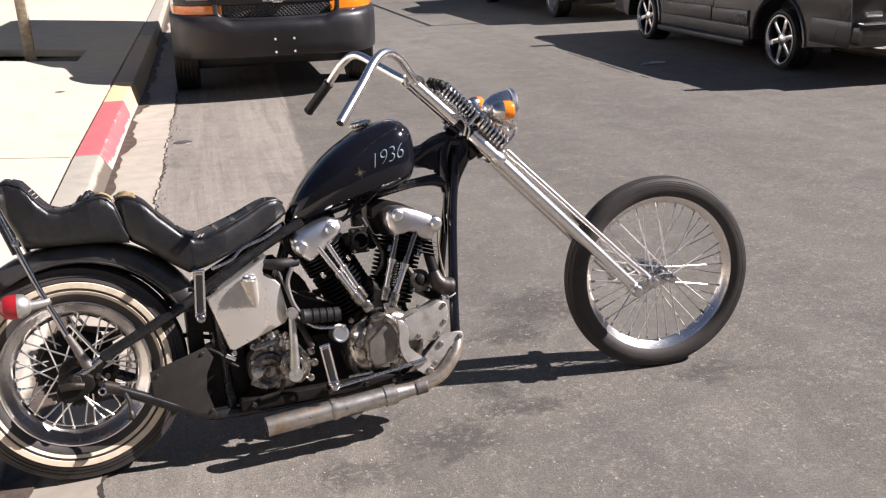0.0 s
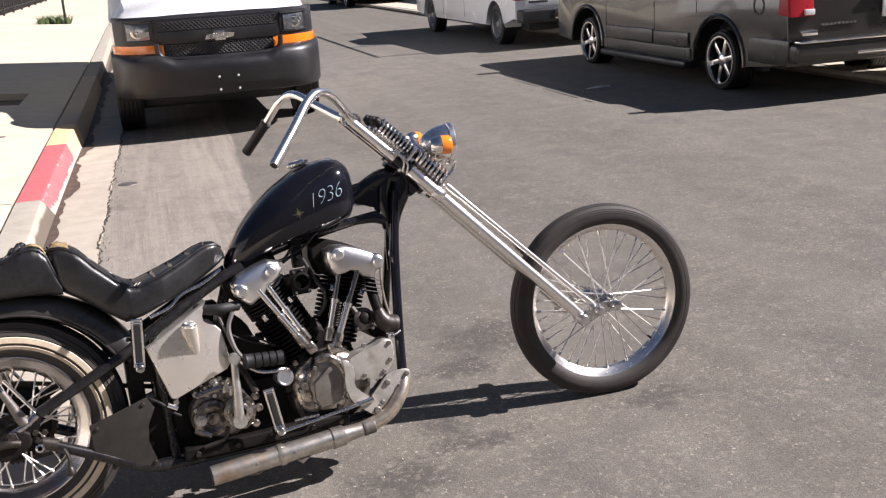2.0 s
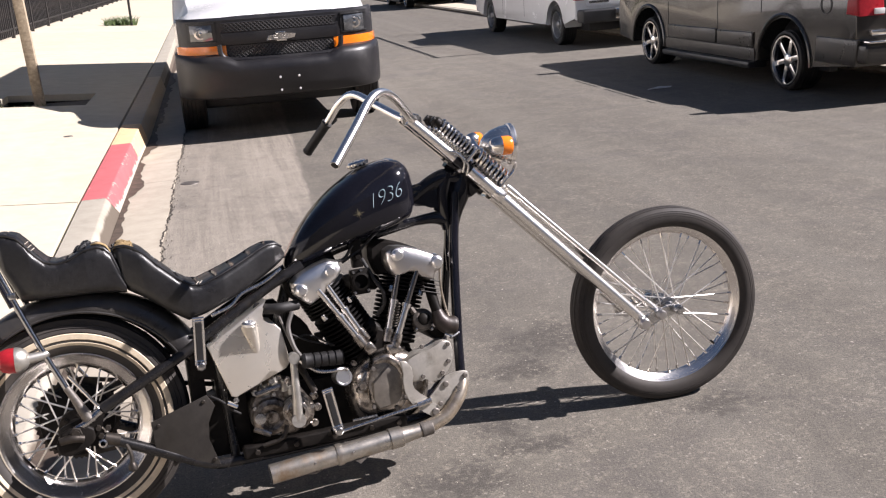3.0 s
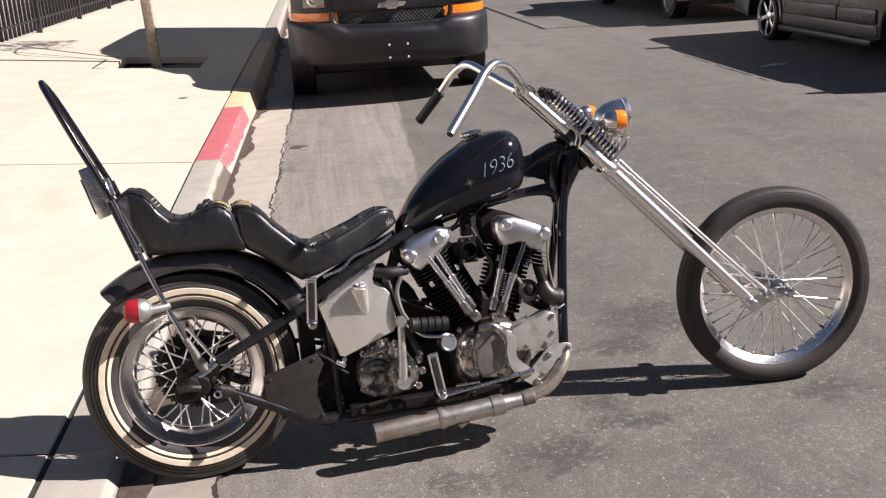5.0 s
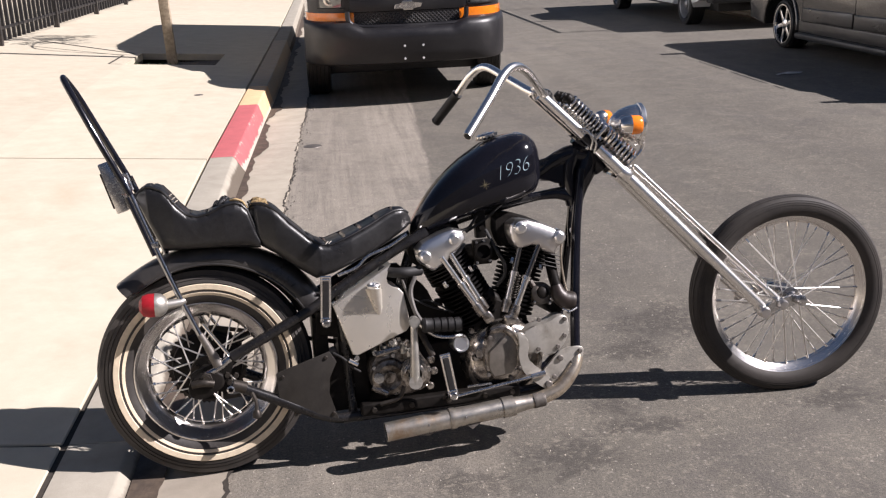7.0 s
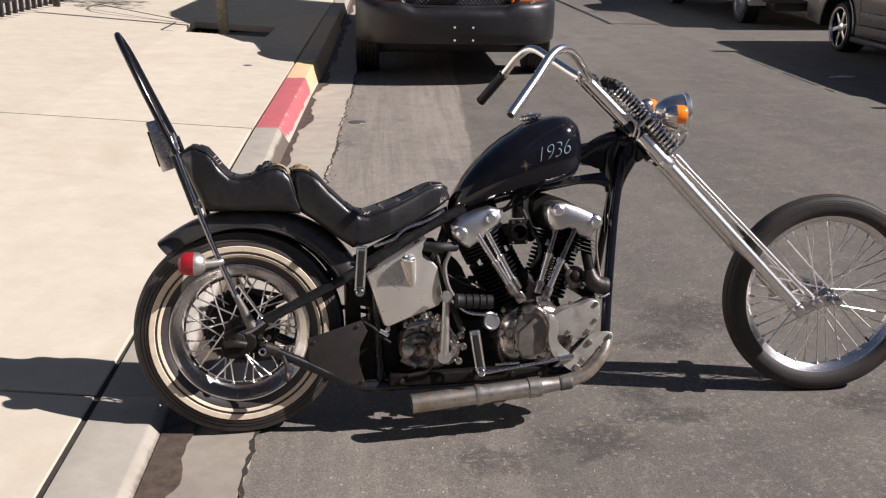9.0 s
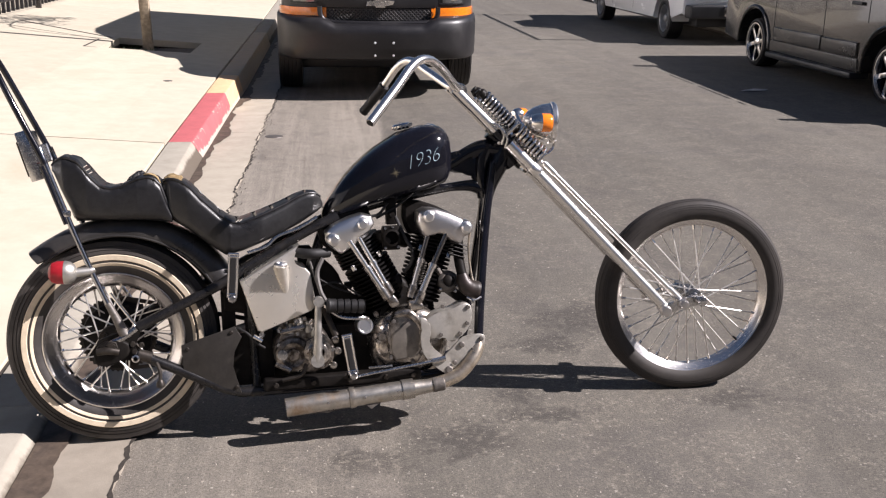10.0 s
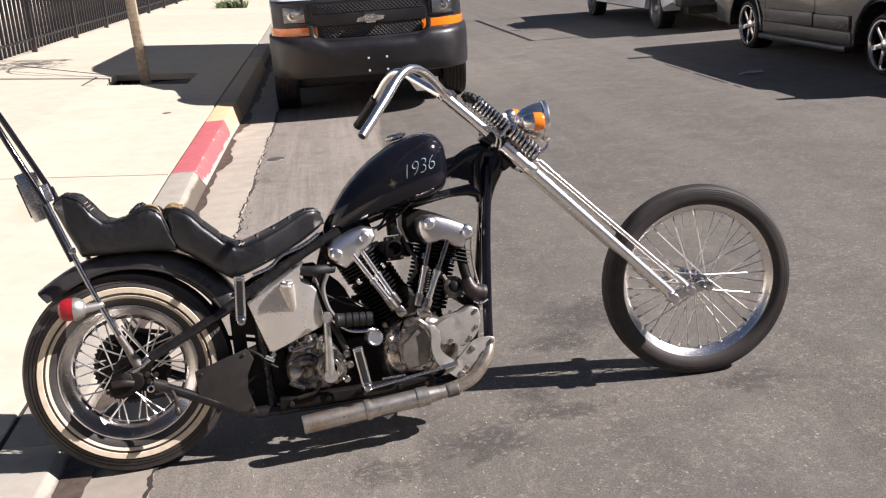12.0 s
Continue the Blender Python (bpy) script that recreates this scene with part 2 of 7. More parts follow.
JOINT = surface("joint_dirt", (0.035, 0.028, 0.022), 0.95, scale=60, vary=0.4, bump=0.5)
WOOD = surface("weathered_wood", (0.40, 0.32, 0.225), 0.85, scale=30, vary=0.35, dirt=(0.24, 0.19, 0.14), bump=0.5, bump_scale=45)
IRON = surface("black_iron", (0.011, 0.010, 0.012), 0.45, 0.0, scale=30, dirt=(0.05, 0.04, 0.035), bump=0.2)
LEAF = surface("leaf", (0.075, 0.115, 0.03), 0.6, scale=20, vary=0.4, bump=0.2, piece_vary=0.3)
RUBBER = surface("tyre_rubber", (0.011, 0.0095, 0.009), 0.58, scale=60, vary=0.3, dirt=(0.026, 0.022, 0.018), dirt_at=(0.48, 0.82), dirt_scale=6, bump=0.25, bump_scale=220)
WEATHERED_RUBBER = surface("weathered_tyre_rubber", (0.027, 0.023, 0.0205), 0.66, scale=60, vary=0.3, dirt=(0.058, 0.049, 0.042), dirt_at=(0.40, 0.75), dirt_scale=6, bump=0.25, bump_scale=220)
RUBBER_DUSTY = surface("dusty_tyre_rubber", (0.023, 0.019, 0.0165), 0.72, scale=60, vary=0.3, dirt=(0.050, 0.042, 0.036), dirt_at=(0.38, 0.72), dirt_scale=6, bump=0.25, bump_scale=220)
WHITEWALL = surface("aged_whitewall", (0.66, 0.55, 0.40), 0.7, scale=40, vary=0.15, dirt=(0.34, 0.25, 0.16), dirt_at=(0.6, 0.85), dirt_scale=14)
CHROME = chrome_material("chrome", (0.87, 0.83, 0.78), 0.18, 0.05, (0.62, 0.85), 0.0)
FORK_CHROME = chrome_material("scuffed_chrome", (0.93, 0.90, 0.86), 0.25, 0.03, (0.62, 0.85), 0.0)
RIM_CHROME = chrome_material("rim_chrome", (0.80, 0.765, 0.73), 0.21, 0.08, (0.60, 0.8), 0.0)
OLD_CHROME = chrome_material("worn_chrome", (0.56, 0.55, 0.54), 0.16, 0.2, (0.5, 0.75))
NICKEL = surface("satin_nickel_plate", (0.80, 0.75, 0.67), 0.30, 0.70, scale=14, vary=0.05, dirt=(0.50, 0.45, 0.37), dirt_at=(0.55, 0.85), dirt_scale=9, bump=0.04, bump_scale=60, rough_vary=0.06)
CAST_DARK = surface("oily_cast_aluminium", (0.38, 0.335, 0.29), 0.38, 0.85, scale=25, vary=0.3, dirt=(0.06, 0.048, 0.038), dirt_at=(0.40, 0.60), dirt_scale=34, bump=0.35, bump_scale=110)
FOAM = surface("torn_tan_foam", (0.42, 0.30, 0.15), 0.9, scale=60, vary=0.35, dirt=(0.10, 0.07, 0.04), dirt_scale=40, bump=0.6)
FENDER_BLACK = surface("dusty_black_paint", (0.024, 0.0225, 0.0225), 0.36, scale=20, vary=0.3, dirt=(0.050, 0.046, 0.042), dirt_at=(0.42, 0.75), dirt_scale=9, coat=0.1, bump=0.03, bump_scale=40)
CAST = surface("cast_aluminium", (0.50, 0.455, 0.405), 0.22, 0.9, scale=25, vary=0.3, dirt=(0.10, 0.08, 0.065), dirt_at=(0.46, 0.66), dirt_scale=30, bump=0.3, bump_scale=120)
PLATE_ALU = surface("aluminium_plate", (0.52, 0.50, 0.46), 0.42, 0.85, scale=30, vary=0.15, dirt=(0.24, 0.21, 0.17), dirt_at=(0.55, 0.8), dirt_scale=12)
PLATE_DULL = surface("dull_aluminium_plate", (0.50, 0.47, 0.42), 0.42, 0.6, scale=30, vary=0.12, dirt=(0.20, 0.175, 0.14), dirt_at=(0.55, 0.8), dirt_scale=12)
EXHAUST = surface("heat_stained_steel", (0.52, 0.48, 0.42), 0.36, 0.9, scale=30, vary=0.25, dirt=(0.33, 0.22, 0.13), dirt_at=(0.5, 0.75), dirt_scale=11)
HEADER = surface("tan_scorched_steel", (0.56, 0.48, 0.38), 0.33, 0.85, scale=25, vary=0.3, dirt=(0.27, 0.20, 0.14), dirt_at=(0.50, 0.76), dirt_scale=14)
GLOSS_BLACK = surface("gloss_black_paint", (0.0075, 0.0075, 0.011), 0.11, scale=8, vary=0.3, rough_vary=0.05, coat=0.0, spec=0.42, bump=0.02, bump_scale=30)
FRAME_BLACK = surface("worn_black_paint", (0.013, 0.012, 0.012), 0.30, scale=30, vary=0.5, dirt=(0.03, 0.025, 0.02), dirt_at=(0.58, 0.82), dirt_scale=14, bump=0.12)
ENGINE_BLACK = surface("oily_black_iron", (0.011, 0.0095, 0.0085), 0.5, 0.0, scale=30, vary=0.5, spec=0.12, dirt=(0.016, 0.013, 0.010), dirt_at=(0.5, 0.8), dirt_scale=20, bump=0.3)
# barrels are a deeper black than the heads
BARREL_BLACK = surface("deep_black_iron", (0.004, 0.0036, 0.0036), 0.6, scale=30, vary=0.5, spec=0.05, bump=0.3)
CYLINDER_BLACK = surface("black_enamelled_iron", (0.0055, 0.005, 0.005), 0.45, scale=30, vary=0.5, spec=0.14, dirt=(0.009, 0.0075, 0.006), dirt_at=(0.5, 0.8), dirt_scale=20, bump=0.3)
TARNISHED = chrome_material("tarnished_nickel", (0.62, 0.59, 0.57), 0.32, 0.05, (0.56, 0.74), 0.0)
LEATHER = surface("black_vinyl", (0.013, 0.0125, 0.013), 0.37, scale=70, vary=0.4, dirt=(0.035, 0.032, 0.03), dirt_at=(0.62, 0.85), dirt_scale=10, bump=0.35, bump_scale=160, bump_depth=0.0015)
DARK_STEEL = surface("grimy_steel", (0.055, 0.047, 0.04), 0.5, 0.7, scale=40, vary=0.4, dirt=(0.03, 0.026, 0.022), dirt_at=(0.45, 0.75), dirt_scale=18, bump=0.3)
GUARD_STEEL = surface("dull_guard_steel", (0.032, 0.028, 0.024), 0.5, 0.3, scale=25, vary=0.25, dirt=(0.018, 0.015, 0.013), dirt_scale=10)
GRIP_RUBBER = surface("grip_rubber", (0.010, 0.009, 0.009), 0.6, scale=60, vary=0.3, bump=0.3)
HOSE_GREY = surface("grey_hose", (0.16, 0.15, 0.14), 0.5, 0.3, scale=30, vary=0.3)
LETTERING = surface("pale_silver_lettering", (0.50, 0.66, 0.72), 0.35, 0.3, scale=60, vary=0.15, bump=0)
GOLD = surface("faded_gold_pinstripe", (0.22, 0.19, 0.12), 0.35, 0.3, scale=60, vary=0.1, bump=0)
RED_LENS = surface("red_lens", (0.33, 0.015, 0.022), 0.35, scale=40, vary=0.2, bump=0.1, spec=0.3)
AMBER_LENS = surface("amber_lens", (0.85, 0.22, 0.015), 0.15, scale=40, vary=0.12, bump=0.1, coat=0.5)
CLEAR_LENS = glass_material("clear_lens", (0.95, 0.97, 1.0), 0.05)
VAN_WHITE = surface("white_van_paint", (0.80, 0.80, 0.79), 0.25, scale=4, vary=0.03, rough_vary=0.05, coat=0.4, bump=0.01)
PLASTIC = surface("dark_grey_plastic", (0.0125, 0.0118, 0.0135), 0.45, scale=60, vary=0.2, dirt=(0.030, 0.028, 0.027), dirt_at=(0.5, 0.9), bump=0.2, bump_scale=300)
MESH_GREY = surface("grey_mesh_plastic", (0.040, 0.038, 0.039), 0.5, scale=60, vary=0.2)
CAST_FLAT = surface("oily_flat_aluminium", (0.24, 0.215, 0.185), 0.40, 0.6, scale=25, vary=0.25, dirt=(0.10, 0.085, 0.07), dirt_at=(0.5, 0.8), dirt_scale=14, bump=0.15, bump_scale=120)
# dark chrome: the rocker box's shade put into the front tubes' colour
SHADED_CHROME = chrome_material("shaded_chrome", (0.20, 0.19, 0.185), 0.16, 0.12)
FIN_GREY = surface("sunlit_fin_edge_iron", (0.05, 0.046, 0.043), 0.5, 0.3, scale=30, vary=0.4)
SPOKE_STEEL = chrome_material("dull_spoke_steel", (0.76, 0.725, 0.68), 0.40, 0.12)
GRILLE = surface("black_grille_plastic", (0.015, 0.015, 0.016), 0.45, scale=60, vary=0.2)
SUV_PAINT = surface("dark_grey_brown_paint", (0.048, 0.043, 0.037), 0.22, 0.35, scale=6, vary=0.06, rough_vary=0.05, coat=0.7, bump=0.01)
SUV_TRIM = surface("charcoal_lower_paint", (0.036, 0.033, 0.030), 0.35, 0.2, scale=8, vary=0.08, coat=0.3, bump=0.01)
DARK_GLASS = surface("tinted_glass", (0.012, 0.013, 0.015), 0.04, scale=4, vary=0.1, rough_vary=0.02, bump=0, coat=0.5)
STEEL_WHEEL = surface("grey_steel_wheel", (0.30, 0.30, 0.30), 0.45, 0.6, scale=20, vary=0.2, dirt=(0.12, 0.11, 0.10))
BRICK_WALL = surface("pale_stucco", (0.74, 0.70, 0.64), 0.9, scale=30, vary=0.1, bump=0.3)


# ---- mesh helpers ----
def part(name, bm, material, parent=None, label="", m=None, sharp=32, smooth=True):
    me = bpy.data.meshes.new(name)
    bmesh.ops.recalc_face_normals(bm, faces=bm.faces)
    bm.to_mesh(me)
    bm.free()
    for mat in material if isinstance(material, (list, tuple)) else [material]:
        me.materials.append(mat)
    if smooth:
        me.shade_smooth()
        me.set_sharp_from_angle(angle=radians(sharp))
    ob = new(name, me)
    ob.parent = parent
    if m is not None:
        ob.matrix_basis = m
    if label:
        tagged(ob, label)
    return ob


def thing(name, label, category, m=None, group="", kind=""):
    ob = new(name)
    ob.empty_display_size = 0.1
    if m is not None:
        ob.matrix_basis = m
    return tagged(ob, label, category, group, kind)


def twin(src, m, parent, name=None):
    ob = new(name or src.name.split(".")[0], src.data)
    ob.parent, ob.matrix_basis = parent, m
    return ob


def box_into(bm, lo, hi, bevel=0.0, segs=2, m=None):
    made = bmesh.ops.create_cube(bm, size=1.0)["verts"]
    s = [b - a for a, b in zip(lo, hi)]
    c = [(a + b) / 2 for a, b in zip(lo, hi)]
    for v in made:
        v.co = Vector((v.co.x * s[0] + c[0], v.co.y * s[1] + c[1], v.co.z * s[2] + c[2]))
    if bevel:
        edges = list({e for v in made for e in v.link_edges})
        made = bmesh.ops.bevel(bm, geom=edges, offset=bevel, segments=segs, affect="EDGES", profile=0.6, clamp_overlap=True)["verts"]
        made = list({v for f in bm.faces if any(w in made for w in f.verts) for v in f.verts}) if m is not None else made
    if m is not None:
        for v in made:
            v.co = m @ v.co
    return bm


def boxed(lo, hi, bevel=0.0, segs=2):
    return box_into(bmesh.new(), lo, hi, bevel, segs)


def glide(points, per=6):
    """Catmull-Rom through the points."""
    p = [Vector(q) for q in points]
    if len(p) < 3 or per < 2:
        return p
    p = [2 * p[0] - p[1]] + p + [2 * p[-1] - p[-2]]
    out = []
    for i in range(1, len(p) - 2):
        for k in range(per):
            t = k / per
            a, b, c, d = p[i - 1], p[i], p[i + 1], p[i + 2]
            out.append(0.5 * (2 * b + (c - a) * t + (2 * a - 5 * b + 4 * c - d) * t * t + (3 * b - 3 * c + d - a) * t ** 3))
    return out + [p[-2]]


def tube_into(bm, points, radius, segs=12, per=6, caps=True, flat=1.0):
    """A round bar along the points; radius: one number or one for each given point."""
    line = glide(points, per)
    n = len(line)
    if isinstance(radius, (int, float)):
        radii = [radius] * n
    else:
        radii = [float(np.interp(i / (n - 1) * (len(radius) - 1), range(len(radius)), radius)) for i in range(n)]
    side, rings = None, []
    for i, q in enumerate(line):
        way = (line[min(i + 1, n - 1)] - line[max(i - 1, 0)]).normalized()
        side = way.orthogonal().normalized() if side is None else (side - way * side.dot(way)).normalized()
        up = way.cross(side)
        rings.append([bm.verts.new(q + (side * math.cos(a) + up * math.sin(a) * flat) * radii[i]) for a in (2 * math.pi * k / segs for k in range(segs))])
    for a, b in zip(rings, rings[1:]):
        for k in range(segs):
            bm.faces.new((a[k], a[(k + 1) % segs], b[(k + 1) % segs], b[k]))
    if caps:
        bm.faces.new(rings[0][::-1])
        bm.faces.new(rings[-1])
    return bm


def tubed(points, radius, segs=12, per=6, caps=True):
    return tube_into(bmesh.new(), points, radius, segs, per, caps)


def lathe_into(bm, profile, centre=(0, 0, 0), axis=(0, 1, 0), segs=48, closed=False):
    """Turn (along, radius) pairs about the axis through the centre."""
    ax, c = Vector(axis).normalized(), Vector(centre)
    u = ax.orthogonal().normalized()
    w = ax.cross(u)
    rings = []
    for along, r in profile:
        if r < 1e-6:
            rings.append([bm.verts.new(c + ax * along)])
        else:
            rings.append([bm.verts.new(c + ax * along + (u * math.cos(a) + w * math.sin(a)) * r) for a in (2 * math.pi * k / segs for k in range(segs))])
    pairs = list(zip(rings, rings[1:])) + ([(rings[-1], rings[0])] if closed else [])
    for a, b in pairs:
        for k in range(segs):
            j = (k + 1) % segs
            if len(a) == 1 and len(b) == 1:
                continue
            if len(a) == 1:
                bm.faces.new((a[0], b[k], b[j]))
            elif len(b) == 1:
                bm.faces.new((a[k], a[j], b[0]))
            else:
                bm.faces.new((a[k], a[j], b[j], b[k]))
    return bm


def lathed(profile, centre=(0, 0, 0), axis=(0, 1, 0), segs=48, closed=False):
    return lathe_into(bmesh.new(), profile, centre, axis, segs, closed)


def plate_into(bm, outline, y0, y1, bevel=0.0, round_per=1):
    """A plate with its outline in x and z, from y0 to y1."""
    line = [(x, z) for x, z in outline]
    if round_per > 1:
        pts = [Vector((x, 0, z)) for x, z in outline]
        n = len(pts)
        line = []
        for i in range(n):
            a, b, c = pts[i - 1], pts[i], pts[(i + 1) % n]
            p, q = b.lerp(a, 0.3), b.lerp(c, 0.3)
            for k in range(round_per):
                t = k / (round_per - 1)
                v = p * (1 - t) ** 2 + b * 2 * t * (1 - t) + q * t * t
                line.append((v.x, v.z))
    front = [bm.verts.new((x, y0, z)) for x, z in line]
    back = [bm.verts.new((x, y1, z)) for x, z in line]
    f0, f1 = bm.faces.new(front), bm.faces.new(back[::-1])
    n = len(line)
    for k in range(n):
        bm.faces.new((front[k], back[k], back[(k + 1) % n], front[(k + 1) % n]))
    if bevel:
        edges = list(f0.edges) + list(f1.edges)
        bmesh.ops.bevel(bm, geom=edges, offset=bevel, segments=3, affect="EDGES", profile=0.5, clamp_overlap=True)
    return bm


def plated(outline, y0, y1, bevel=0.0, round_per=1):
    return plate_into(bmesh.new(), outline, y0, y1, bevel, round_per)


def loft(sections, caps=True):
    """Skin a row of closed rings that have the same number of points."""
    bm = bmesh.new()
    rings = [[bm.verts.new(p) for p in ring] for ring in sections]
    n = len(rings[0])
    for a, b in zip(rings, rings[1:]):
        for k in range(n):
            bm.faces.new((a[k], a[(k + 1) % n], b[(k + 1) % n], b[k]))
    if caps:
        bm.faces.new(rings[0][::-1])
        bm.faces.new(rings[-1])
    return bm


def helix(a, b, radius, turns, wire, segs=14):
    a, b = Vector(a), Vector(b)
    ax = (b - a).normalized()
    u = ax.orthogonal().normalized()
    w = ax.cross(u)
    n = int(turns * segs)
    pts = [a.lerp(b, i / n) + (u * math.cos(2 * math.pi * i / segs) + w * math.sin(2 * math.pi * i / segs)) * radius for i in range(n + 1)]
    return tubed(pts, wire, 8, 1)


# ---- ground ----
PIT = (-1.56, -0.53, 9.35, 10.55)


def along(y, values):
    """A value that changes along the street: near the bike, at the end of the ramp, at the red length's end, beside the van, far on."""
    return float(np.interp(y, (0.15, 4.38, 6.5, 8.0, 15.0), values))


def kerb_top(y):
    return along(y, (0.048, 0.130, 0.180, 0.205, 0.205))


def kerb_back(y):
    return along(y, (-0.050, -0.022, 0.022, 0.048, 0.080))


def kerb_nose(y):
    return along(y, (0.158, 0.150, 0.200, 0.235, 0.275))


def kerb_foot(y):
    return along(y, (0.192, 0.226, 0.252, 0.290, 0.330))


def walk_z(x, y):
    """Height of the pavement, which falls towards the kerb and sinks to a lowered crossing."""
    t = max(0.0, min(1.0, -x / 4.45))
    return kerb_top(y) * (1 - t) + along(y, (0.43, 0.43, 0.47, 0.49, 0.49)) * t


def tilted(bm):
    """Lay a slab drawn at height 0.12 onto the sloping pavement."""
    for y in (4.38, 6.5, 8.0, 15.0):
        bmesh.ops.bisect_plane(bm, geom=bm.verts[:] + bm.edges[:] + bm.faces[:], plane_co=(0, y, 0), plane_no=(0, 1, 0))
    for v in bm.verts:
        x, y = v.co.x, v.co.y
        v.co.z += walk_z(x, y) - 0.12
        v.co.x += (kerb_back(y) + 0.012) * max(0.0, 1 + x / 4.45)
    return bm


def crown(x):
    """The carriageway rises a little towards its middle."""
    t = max(0.0, min(1.0, (x - 2.7) / 1.8))
    return 0.055 * t * t * (3 - 2 * t)


def ground():
    bm = bmesh.new()
    xs = [-400, -60, -5, 0.58, 2.7, 3.3, 3.9, 4.5, 8.05, 30, 400]
    ys = [-400, -60, -4, 3, 10, 30, 90, 400]
    grid = [[bm.verts.new((x, y, crown(x))) for y in ys] for x in xs]
    for i in range(len(xs) - 1):
        for j in range(len(ys) - 1):
            bm.faces.new((grid[i][j], grid[i + 1][j], grid[i + 1][j + 1], grid[i][j + 1]))
    ob = part("road", bm, ASPHALT, smooth=False)
    rng = random.Random(77)
    bm = bmesh.new()
    for k in range(900):
        c = Vector((0.52 + abs(rng.gauss(0, 1.3)), rng.uniform(-1.9, 3.5), 0.0))
        r = rng.uniform(0.0018, 0.0048)
        vs = [bm.verts.new(c + Vector((rng.uniform(0.6, 1) * r * sx, rng.uniform(0.6, 1) * r * sy, r * sz))) for sx, sy, sz in ((1, 0, 0), (0, 1, 0), (-1, 0, 0), (0, -1, 0), (0, 0, 0.9))]
        for i in range(4):
            bm.faces.new((vs[i], vs[(i + 1) % 4], vs[4]))
    tagged(part("grit", bm, PALE_STONE, ob, "scattered pale grit", smooth=False), "scattered pale grit", kind="stuff")
    return tagged(ob, "worn grey asphalt street with dark stains and patches", "road", kind="structure")


def flare(y, rate):
    """The kerb widens and the gutter drifts outward along the street."""
    return rate * max(-6.0, min(9.0, y))


def wavy_strip(x0, x1, y0, y1, z_in, z_out, thick, step=0.12, ragged=0.0, seed=1.0):
    """A long slab along y whose outer edge may be broken."""
    bm = bmesh.new()
    n = max(2, int((y1 - y0) / step))
    rows = []
    for i in range(n + 1):
        y = y0 + (y1 - y0) * i / n
        xe = x1 + flare(y, 0.018) + ragged * (noise.noise((seed, y * 3.1, 0)) + 0.6 * noise.noise((seed, y * 11.0, 4)))
        rows.append([bm.verts.new(p) for p in ((x0, y, z_in), (xe, y, z_out), (xe, y, z_out - thick), (x0, y, z_in - thick))])
    for a, b in zip(rows, rows[1:]):
        for k in range(4):
            bm.faces.new((a[k], a[(k + 1) % 4], b[(k + 1) % 4], b[k]))
    bm.faces.new(rows[0])
    bm.faces.new(rows[-1][::-1])
    return bm


def ragged_line(x, y0, y1, z, half, seed):
    """A thin jagged dark crack along y."""
    bm = bmesh.new()
    rng = random.Random(seed)
    n = int((y1 - y0) / 0.022)
    prev, off = None, 0.0
    for i in range(n + 1):
        y = y0 + (y1 - y0) * i / n
        off = 0.86 * off + rng.gauss(0, 0.0055)
        w = half * rng.uniform(0.25, 1.5)
        c = x + flare(y, 0.018) + off + 0.014 * noise.noise((y * 1.7, 2.2, 0))
        row = (bm.verts.new((c - w, y, z)), bm.verts.new((c + w, y, z)))
        if prev:
            bm.faces.new((prev[0], prev[1], row[1], row[0]))
        prev = row
    return bm


def stain_strip(y0, y1):
    """A flat damp stain with lobes that reach into the gutter."""
    bm = bmesh.new()
    n = int((y1 - y0) / 0.03)
    prev = None
    for i in range(n + 1):
        y = y0 + (y1 - y0) * i / n
        reach = 0.058 + 0.075 * noise.noise((y * 1.6, 7.7, 0)) + 0.035 * noise.noise((y * 5.1, 1.7, 0)) + 0.008 * noise.noise((y * 19, 5.7, 0))
        x0 = kerb_foot(y) - 0.004
        row = (bm.verts.new((x0, y, 0.0145)), bm.verts.new((x0 + max(0.012, reach + 0.008), y, 0.0155)))
        if prev:
            bm.faces.new((prev[0], prev[1], row[1], row[0]))
        prev = row
    return bm


def kerb_piece(parent, y0, y1, material, label=""):
    """A length of kerb with a worn nose and a sloping face."""
    bm = bmesh.new()
    n = max(2, int((y1 - y0) / 0.12))
    rows = []
    for i in range(n + 1):
        y = y0 + (y1 - y0) * i / n
        top, back, nose, foot = kerb_top(y), kerb_back(y), kerb_nose(y), kerb_foot(y)
        r = min(0.022, top * 0.4)
        fall = (foot - nose) / top
        prof = [(back, -0.2), (back, top), (nose - 0.6 * r, top), (nose - 0.2 * r, top - 0.10 * r), (nose + 0.1 * r, top - 0.35 * r), (nose + fall * r, top - r), (nose + fall * top * 0.55, top * 0.45), (foot, 0.0), (foot + 0.002, -0.2)]
        row = []
        for k, (x, z) in enumerate(prof):
            chip = 0.011 * max(0.0, noise.noise((y * 5.3, 3.3, k * 0.2)) - 0.12) + 0.004 * max(0.0, noise.noise((y * 17, 1.3, k * 0.3))) if 2 <= k <= 6 else 0.0
            row.append(bm.verts.new((x - chip, y, z - chip)))
        rows.append(row)
    for a, b in zip(rows, rows[1:]):
        for k in range(len(a) - 1):
            bm.faces.new((a[k], a[k + 1], b[k + 1], b[k]))
    bm.faces.new(rows[0])
    bm.faces.new(rows[-1][::-1])
    return part("kerb_stone", bm, material, parent, label)


